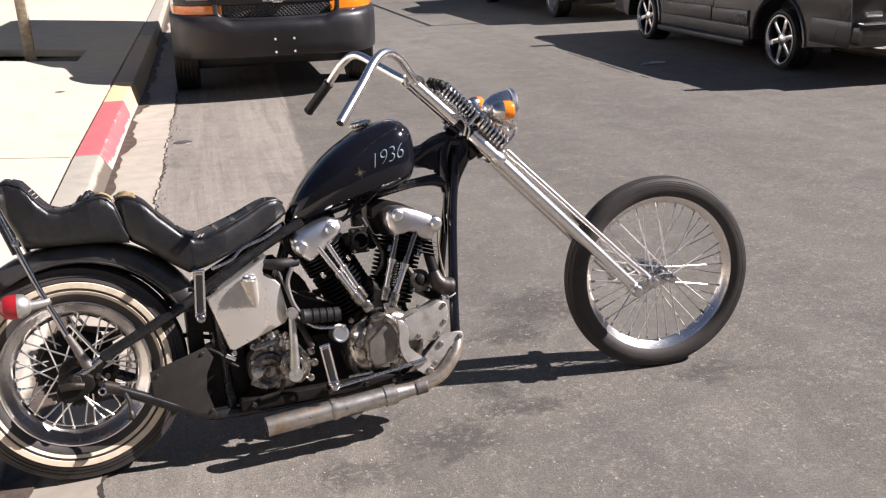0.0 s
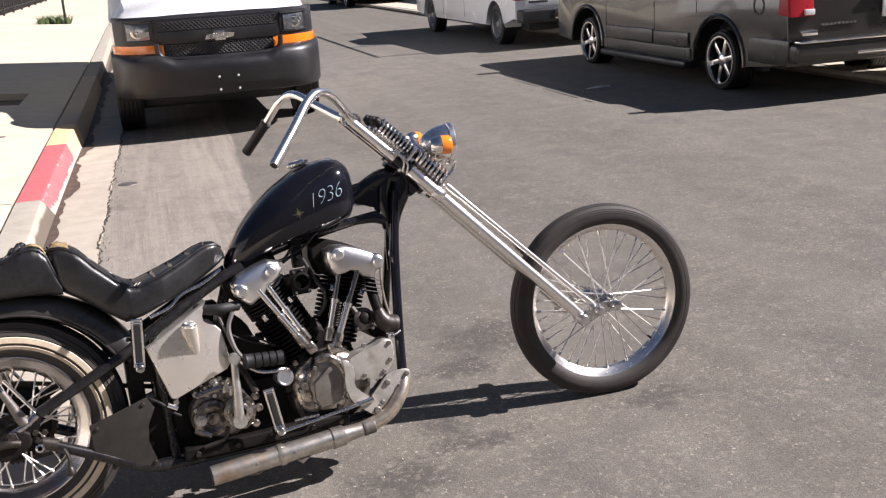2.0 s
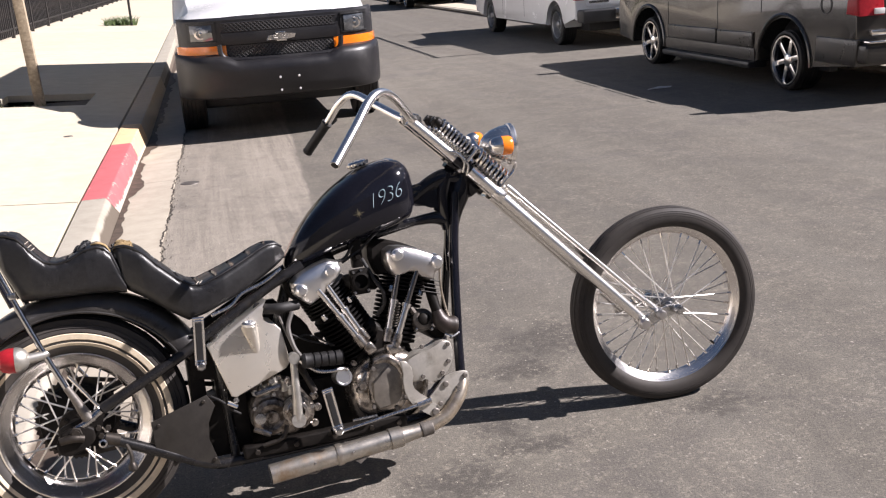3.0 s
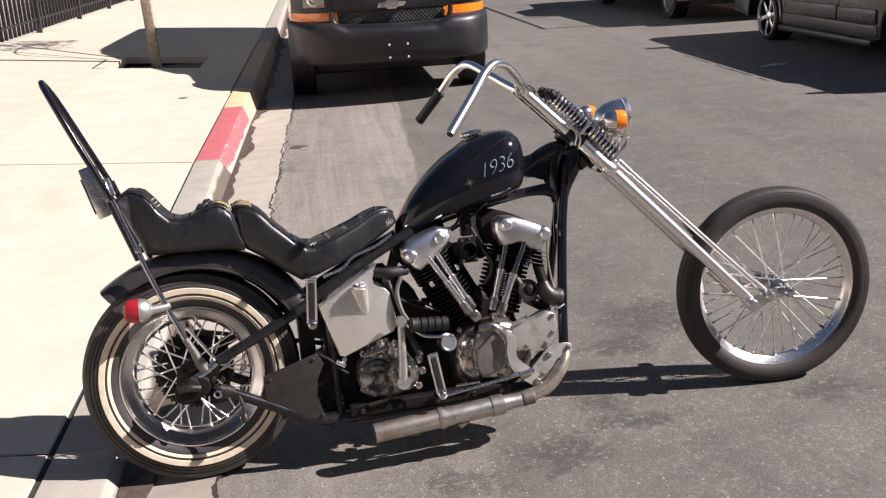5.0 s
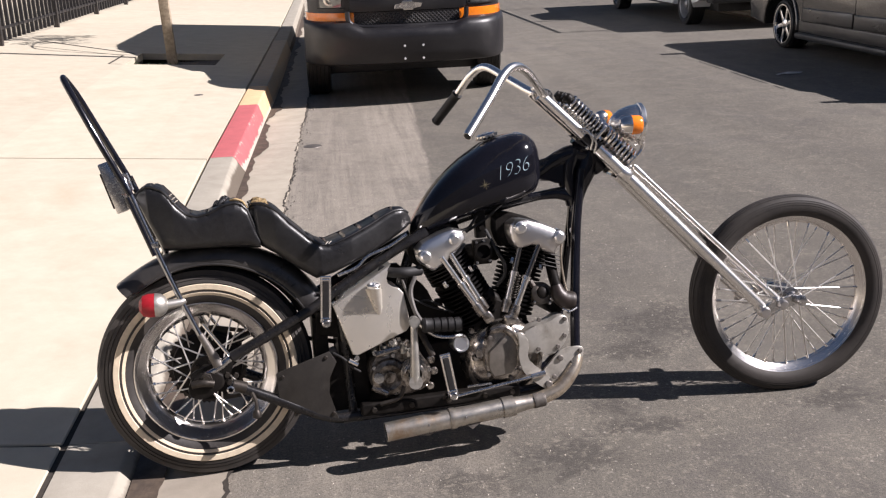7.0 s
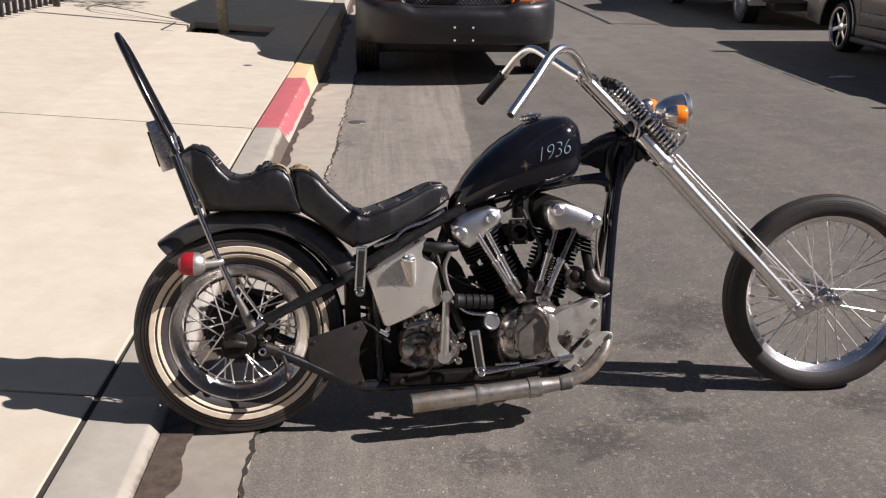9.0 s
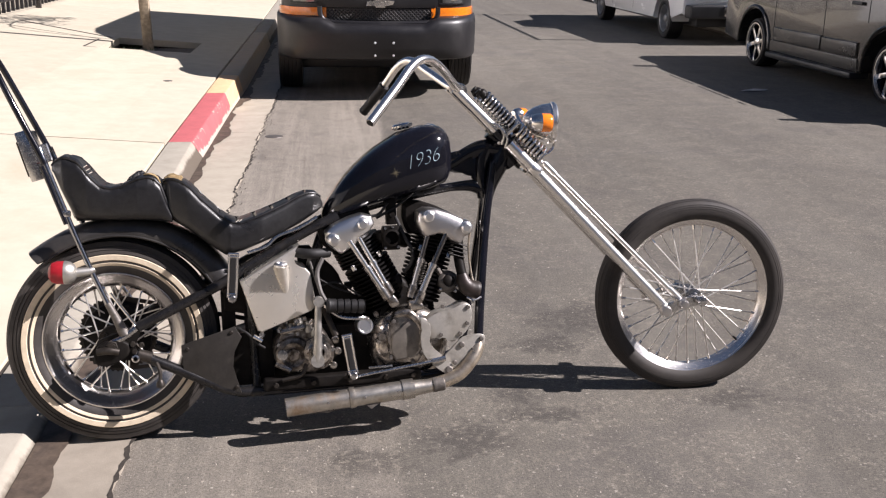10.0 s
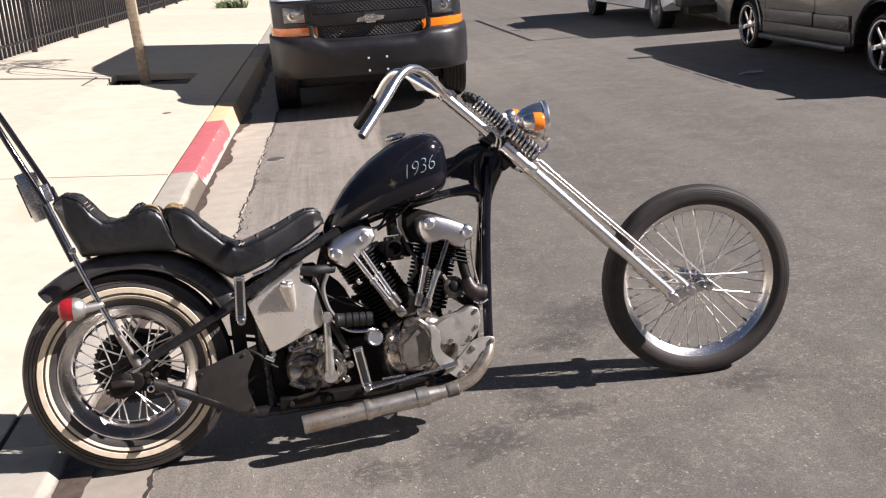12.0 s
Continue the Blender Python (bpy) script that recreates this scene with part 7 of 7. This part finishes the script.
def suv():
    hub = Vector((1.0, -3.0, 1.6))
    s = thing("suv", "dark grey-brown sport utility vehicle with chrome wheels", "suv", Matrix.Translation(hub) @ Matrix.Scale(1.025, 4) @ Matrix.Translation(-hub))
    x0, x1 = 6.50, 8.45
    low = [(5.02, 0.42), (5.0, 0.60), (5.03, 0.98), (5.05, 1.12), (10.02, 1.12), (10.22, 1.02), (10.30, 0.75), (10.28, 0.42), (9.80, 0.36)] + arch(9.33, 0.46)[0:] + [(8.84, 0.33), (6.68, 0.33)] + arch(6.17, 0.46) + [(5.66, 0.38)]
    body = part("body", turned(plated(low, x0, x1, 0.04)), SUV_PAINT, s, "glossy dark grey-brown body", sharp=30)
    # greenhouse tapering to the roof
    rings = []
    for z, ya, yb, inset in ((1.10, 5.03, 9.05, 0.0), (1.20, 5.05, 8.95, 0.015), (1.36, 5.55, 8.60, 0.18), (1.48, 5.85, 8.50, 0.42), (1.54, 6.10, 8.40, 0.64)):
        rings.append([(x0 + inset + 0.45, ya, z), (x1 - inset - 0.45, ya, z), (x1 - inset, ya + 0.75, z), (x1 - inset, yb, z), (x0 + inset, yb, z), (x0 + inset, ya + 0.75, z)])
    part("cabin", loft(rings), SUV_PAINT, s, "cabin with roof", sharp=30)
    for ya, yb in ((5.92, 6.20), (6.28, 7.30), (7.38, 8.25)):
        bm = bmesh.new()
        vs = [bm.verts.new(p) for p in ((x0 + 0.012, ya, 1.24), (x0 + 0.012, yb, 1.24), (x0 + 0.15, yb - 0.1, 1.38), (x0 + 0.15, ya + 0.04, 1.38))]
        bm.faces.new(vs)
        bmesh.ops.solidify(bm, geom=bm.faces[:], thickness=0.01)
        part("side_window", bm, DARK_GLASS, s, "", Matrix.Translation((-0.012, 0, 0)))
    part("rear_window", boxed((x0 + 0.3, 5.02, 1.22), (x1 - 0.3, 5.10, 1.55), 0.02), DARK_GLASS, s)
    # lower two-tone trim
    part("lower_trim", turned(plated([(8.80, 0.345), (8.82, 0.47), (6.72, 0.47), (6.70, 0.345)], x0 - 0.012, x0 + 0.02, 0.006)), SUV_TRIM, s)
    for ya, yb in ((6.74, 7.50), (7.53, 8.72)):
        part("door_moulding", turned(plated([(ya, 0.475), (yb, 0.475), (yb, 0.625), (ya, 0.635)], x0 - 0.022, x0 + 0.02, 0.012)), SUV_TRIM, s, "raised body-side moulding")
    for y, za, zb in ((7.515, 0.36, 1.2), (8.76, 0.40, 1.15), (6.60, 0.84, 1.2)):
        part("door_seam", boxed((x0 - 0.003, y - 0.004, za), (x0 + 0.01, y + 0.004, zb)), GRILLE, s)
    for y in (6.72, 7.62):
        part("door_handle", boxed((x0 - 0.03, y, 1.0), (x0 + 0.01, y + 0.2, 1.035), 0.01), GRILLE, s)
    for y in (6.17, 9.33):
        bm = bmesh.new()
        pts = [(x0 - 0.004, y + 0.475 * math.cos(a), 0.36 + 0.475 * math.sin(a)) for a in np.linspace(0.0, math.pi, 22)]
        tube_into(bm, pts, 0.020, 8, 1)
        part("arch_lip", bm, SUV_PAINT, s, "flared wheel arch lip")
        part("arch_liner", boxed((x0 + 0.22, y - 0.46, 0.3), (x0 + 0.3, y + 0.46, 0.85)), GRILLE, s)
    part("running_board", boxed((x0 - 0.07, 6.72, 0.265), (x0 + 0.15, 8.80, 0.335), 0.025), GRILLE, s, "black running board")
    part("rear_quarter_trim", turned(plated([(5.0, 0.43), (4.97, 0.66), (5.60, 0.66), (5.62, 0.43)], x0 - 0.014, x0 + 0.02, 0.01)), SUV_TRIM, s)
    bumper = part("rear_bumper", boxed((x0 + 0.0, 4.86, 0.45), (x1, 5.06, 0.63), 0.05, 3), SUV_TRIM, s, "dark painted rear bumper")
    part("bumper_strip", boxed((x0 + 0.02, 4.848, 0.632), (x1 - 0.02, 4.99, 0.652), 0.008), CHROME, bumper, "chrome bumper step strip")
    part("hitch_bar", boxed((x0 + 0.62, 4.84, 0.50), (x1 - 0.62, 4.90, 0.53), 0.008), CHROME, bumper)
    lamp = part("tail_lamp", turned(plated([(4.985, 0.86), (5.17, 0.87), (5.14, 1.12), (5.02, 1.12)], x0 - 0.008, x0 + 0.26, 0.02)), RED_LENS, s, "red tail lamp")
    part("reverse_lens", boxed((x0 + 0.15, 4.972, 0.87), (x0 + 0.25, 5.0, 0.92), 0.006), CLEAR_WHITE, lamp, "white reversing lens")
    part("lamp_step", boxed((x0 + 0.10, 4.93, 0.69), (x0 + 0.26, 5.02, 0.74), 0.012), CHROME, s)
    plate = part("licence_plate", boxed((x0 + 0.98, 4.985, 0.80), (x0 + 1.28, 5.0, 0.95), 0.004), CLEAR_WHITE, s, "white number plate with plain bars")
    for k in range(5):
        part("plate_bar", boxed((x0 + 1.02 + 0.046 * k, 4.981, 0.845), (x0 + 1.05 + 0.046 * k, 4.986, 0.905)), DARK_STEEL, plate)
    part("tailgate_strip", boxed((x0 + 0.85, 4.985, 0.99), (x0 + 1.42, 5.02, 1.03), 0.008), CHROME, s)
    for k in range(9):
        part("name_bar", boxed((x0 + 0.34 + 0.042 * k, 4.995, 0.765), (x0 + 0.37 + 0.042 * k, 5.01, 0.785)), OLD_CHROME, s)
    part("fuel_door", lathed([(0, 0.085), (0.004, 0.085), (0.004, 0.076), (0, 0.076)], (x0 - 0.004, 5.47, 0.95), (-1, 0, 0), 30), GRILLE, s, "round fuel filler door")
    part("mirror", boxed((x0 - 0.22, 9.0, 1.06), (x0 - 0.0, 9.13, 1.24), 0.04), SUV_PAINT, s)
    for y in (6.17, 9.33):
        road_wheel(s, x0 + 0.02, y, 0.296, 0.27, 0.240, -1, CHROME, "large chrome six-spoke wheel", 6, 0.092)
        road_wheel(s, x1 - 0.02, y, 0.296, 0.27, 0.240, 1, CHROME, "large chrome six-spoke wheel", 0, 0.092)
    part("underbody", boxed((x0 + 0.35, 6.0, 0.30), (x1 - 0.35, 10.0, 0.44), 0.03), GRILLE, s)
    return s


def pickup():
    p = thing("pickup_truck", "white pickup truck parked along the opposite kerb", "truck")
    x0, x1 = 6.65, 8.55
    low = [(12.42, 0.50), (12.40, 1.18), (15.0, 1.18), (15.02, 1.22), (17.0, 1.22), (18.3, 1.12), (18.45, 0.80), (18.4, 0.45), (17.95, 0.42)] + arch(17.4, 0.45) + [(16.9, 0.40), (13.92, 0.40)] + arch(13.4, 0.45) + [(12.9, 0.46)]
    part("body", turned(plated(low, x0, x1, 0.05)), VAN_WHITE, p, "white pickup body", sharp=30)
    rings = []
    for z, ya, yb, inset in ((1.20, 15.0, 17.1, 0.03), (1.55, 15.1, 16.75, 0.12), (1.82, 15.2, 16.4, 0.2), (1.88, 15.4, 16.2, 0.3)):
        rings.append([(x0 + inset, ya, z), (x1 - inset, ya, z), (x1 - inset, yb, z), (x0 + inset, yb, z)])
    part("cab", loft(rings), VAN_WHITE, p, "white cab", sharp=30)
    for y in (13.4, 17.4):
        part("arch_dark", boxed((x0 + 0.2, y - 0.44, 0.35), (x0 + 0.26, y + 0.44, 0.8)), GRILLE, p)
        road_wheel(p, x0 + 0.03, y, 0.330, 0.25, 0.215, -1, STEEL_WHEEL, "plain grey steel wheel", 0, 0.052)
        road_wheel(p, x1 - 0.03, y, 0.330, 0.25, 0.215, 1, STEEL_WHEEL, "plain grey steel wheel", 0, 0.052)
    for y in (15.05, 16.4):
        part("door_seam", boxed((x0 - 0.003, y - 0.004, 0.45), (x0 + 0.01, y + 0.004, 1.2)), GRILLE, p)
    b = part("rear_bumper", boxed((x0 + 0.02, 12.12, 0.46), (x1 - 0.02, 12.40, 0.66), 0.04, 3), GRILLE, p, "black rear bumper")
    part("bumper_step", boxed((x0 + 0.55, 12.10, 0.50), (x1 - 0.55, 12.2, 0.665), 0.02), CHROME, b, "chrome bumper centre step")
    part("licence_plate", boxed((x0 + 0.80, 12.085, 0.53), (x0 + 1.10, 12.11, 0.64), 0.003), CLEAR_WHITE, b, "white number plate")
    part("tail_lamp", boxed((x0 - 0.01, 12.38, 0.80), (x0 + 0.16, 12.5, 1.12), 0.02), RED_LENS, p, "red tail lamp")
    part("tailgate", boxed((x0 + 0.18, 12.375, 0.70), (x1 - 0.18, 12.41, 1.15), 0.01), VAN_WHITE, p, "white tailgate")
    part("tailgate_text_bar", boxed((x0 + 0.22, 12.365, 0.75), (x0 + 0.55, 12.38, 0.785)), OLD_CHROME, p)
    part("underbody", boxed((x0 + 0.3, 12.6, 0.30), (x1 - 0.3, 18.0, 0.50), 0.03), GRILLE, p)
    part("hitch", boxed((x0 + 0.75, 12.2, 0.30), (x0 + 1.15, 12.5, 0.46), 0.05), DARK_STEEL, p)
    # pipe rack over the bed and cab
    for x in (x0 + 0.1, x1 - 0.1):
        part("rack_rail", tubed([(x, 12.6, 1.95), (x, 18.3, 1.98)], 0.025, 8, 1), GRILLE, p, "black roof rack rail")
        for y in (12.7, 14.9):
            part("rack_post", tubed([(x, y, 1.15), (x, y, 1.95)], 0.022, 8, 1), GRILLE, p)
    for y in (12.7, 14.9, 17.9, 18.2):
        part("rack_bar", tubed([(x0 - 0.1, y, 1.97), (x1 + 0.1, y, 1.97)], 0.022, 8, 1), GRILLE, p, "black rack cross bar")


BARREL = chrome_material("dark_rim_barrel", (0.06, 0.06, 0.065), 0.2, 0.1)
HEADLAMP = surface("clear_headlamp", (0.17, 0.175, 0.18), 0.10, 0.6, scale=14, vary=0.35, bump=0.06, bump_scale=30, coat=0.8)
CLEAR_WHITE = surface("white_plastic", (0.72, 0.72, 0.70), 0.3, scale=20, vary=0.1)
van()
SUV = suv()
pickup()
far_suv = copy_thing(SUV, Matrix.Translation(SUV.matrix_basis.translation + Vector((0.9, 24.5, 0))))


# ---- pavement furniture ----
def fence():
    f = thing("iron_fence", "black iron picket fence along the pavement", "fence")
    x = -3.46
    z0 = walk_z(x, 14.0)
    post = None
    y = 5.25
    while y < 63:
        if post is None:
            post = part("post", boxed((x - 0.04, y - 0.04, z0 - 0.02), (x + 0.04, y + 0.04, z0 + 2.0), 0.006), IRON, f, "square iron fence post")
            y_post = y
        else:
            twin(post, Matrix.Translation((0, y - y_post, 0)), f)
        y += 3.0
    for z in (z0 + 0.22, z0 + 1.0, z0 + 1.85):
        part("rail", boxed((x - 0.016, 5.45, z - 0.02), (x + 0.016, 62.5, z + 0.02), 0.004), IRON, f, "iron fence rail")
    first = None
    n = 0
    y = 5.48
    while y < 62.4:
        if first is None:
            first = part("picket", boxed((x - 0.023, y - 0.023, z0 + 0.05), (x + 0.023, y + 0.023, z0 + 1.95), 0.002, 1), IRON, f, smooth=False)
            y0 = y
        elif n < 298:
            twin(first, Matrix.Translation((0, y - y0, 0)), f)
        n += 1
        y += 0.2308
    return f


def yard_wall():
    w = tagged(part("yard_wall", boxed((-9.2, -6, 0.0), (-9.0, 60, 2.9), 0.01), BRICK_WALL), "pale stucco wall behind the fence", "wall", kind="structure")


def stake():
    m = Matrix.Translation((-1.055, 10.0, 0.10)) @ Matrix.Rotation(radians(-1.8), 4, "Y") @ Matrix.Rotation(radians(1.0), 4, "X")
    bm = boxed((-0.058, -0.05, 0), (0.058, 0.05, 2.3), 0.008)
    ob = part("wooden_post", bm, WOOD, None, "", m)
    tagged(ob, "weathered square wooden post standing in the tree pit", "post")
    return ob


def sapling():
    t = thing("sapling", "slender young street tree tied beside a post", "tree", Matrix.Translation((-1.145, 10.24, 0.10)))
    limbs = [[(0, 0, 0), (0.0, 0.05, 1.0), (0.0, 0.35, 1.8), (0.25, 1.1, 2.2), (0.75, 1.9, 2.5)]]
    rng = random.Random(4)
    for k in range(9):
        base = Vector((0.25, 1.1, 2.2)).lerp(Vector((0.75, 1.9, 2.5)), k / 8)
        a = 2.4 * k
        ln = 0.62 - 0.03 * k
        limbs.append([base, base + Vector((0.5 * ln * math.cos(a), 0.4 * ln * math.sin(a), 0.08)), base + Vector((ln * math.cos(a), 0.8 * ln * math.sin(a), 0.12))])
    bm = tubed(limbs[0], [0.018, 0.016, 0.013, 0.009, 0.004], 8, 4)
    for l in limbs[1:]:
        tube_into(bm, l, [0.008, 0.006, 0.003], 6, 3)
    part("trunk", bm, WOOD, t, "thin grey-brown trunk with limbs")
    bm = bmesh.new()
    for l in limbs[1:] + [limbs[0][2:]]:
        for _ in range(70):
            q = Vector(l[-2]).lerp(Vector(l[-1]), rng.random() * 1.15) + Vector((rng.uniform(-0.16, 0.16), rng.uniform(-0.16, 0.16), rng.uniform(-0.12, 0.14)))
            u = Vector((rng.uniform(-1, 1), rng.uniform(-1, 1), rng.uniform(-0.6, 0.4))).normalized()
            w = u.orthogonal().normalized()
            L, W = rng.uniform(0.07, 0.12), rng.uniform(0.02, 0.032)
            vs = [bm.verts.new(q + p) for p in (u * 0, u * L * 0.4 + w * W, u * L, u * L * 0.4 - w * W)]
            bm.faces.new(vs)
    part("crown", bm, LEAF, t, "sparse airy leaves", smooth=False)


def weeds(name, at, count, spread, height, seed, label):
    rng = random.Random(seed)
    bm = bmesh.new()
    for _ in range(count):
        q = Vector((rng.uniform(-spread[0], spread[0]), rng.uniform(-spread[1], spread[1]), 0))
        lean = Vector((rng.uniform(-0.5, 0.5), rng.uniform(-0.5, 0.5), 1)).normalized()
        h = height * rng.uniform(0.5, 1.1)
        side = lean.orthogonal().normalized() * rng.uniform(0.004, 0.012) * (1 + height)
        bend = Vector((rng.uniform(-0.3, 0.3), rng.uniform(-0.3, 0.3), -0.1)) * h
        a, b, c = q, q + lean * h * 0.6, q + lean * h + bend
        bm.faces.new([bm.verts.new(p) for p in (a - side, a + side, b + side, b - side)])
        bm.faces.new([bm.verts.new(p) for p in (b - side, b + side, c)])
    ob = part(name, bm, LEAF, None, "", Matrix.Translation(at), smooth=False)
    return tagged(ob, label, "plant", kind="stuff")


def litter():
    bm = bmesh.new()
    rng = random.Random(3)
    vs = [(-0.16, -0.03, 0.004), (-0.05, -0.05, 0.010), (0.12, -0.02, 0.006), (0.17, 0.02, 0.014), (0.02, 0.05, 0.018), (-0.10, 0.03, 0.006)]
    bm.faces.new([bm.verts.new(v) for v in vs])
    bmesh.ops.solidify(bm, geom=bm.faces[:], thickness=0.003)
    tagged(part("paper_scrap", bm, CLEAR_WHITE, None, "", Matrix.Translation((5.72, 7.36, 0.058)), smooth=False), "crumpled white paper scrap lying on the asphalt", "litter")
    bm = lathed([(0, 0), (0, 0.05), (0.004, 0.048), (0.006, 0.03), (0.006, 0)], (0, 0, 0), (0, 0, 1), 20)
    tagged(part("valve_cover", bm, RUSTY, None, "", Matrix.Translation((-0.41, 7.05, walk_z(-0.41, 7.05)))), "small dark iron valve cover set in the pavement", "cover")
    bm = lathed([(0, 0), (0, 0.075), (0.003, 0.073), (0.005, 0.06), (0.005, 0)], (0, 0, 0), (0, 0, 1), 26)
    tagged(part("drain_cover", bm, RUSTY, None, "", Matrix.Translation((0.70, 5.25, 0.0))), "small round dark iron cover in the asphalt", "cover")


def far_post():
    ob = part("sign_post", tubed([(-1.08, 28.6, 0.15), (-1.08, 28.6, 3.0)], 0.035, 10, 1), IRON)
    tagged(ob, "thin dark sign post beside a small shrub", "post")
    weeds("shrub", (-1.4, 28.9, 0.2), 420, (0.42, 0.3), 0.42, 8, "small green shrub at the foot of a post")


fence()
yard_wall()
stake()
sapling()
weeds("weeds", (-1.22, 9.47, 0.165), 46, (0.28, 0.05), 0.17, 5, "dry weeds along the edge of the tree pit")
litter()
far_post()
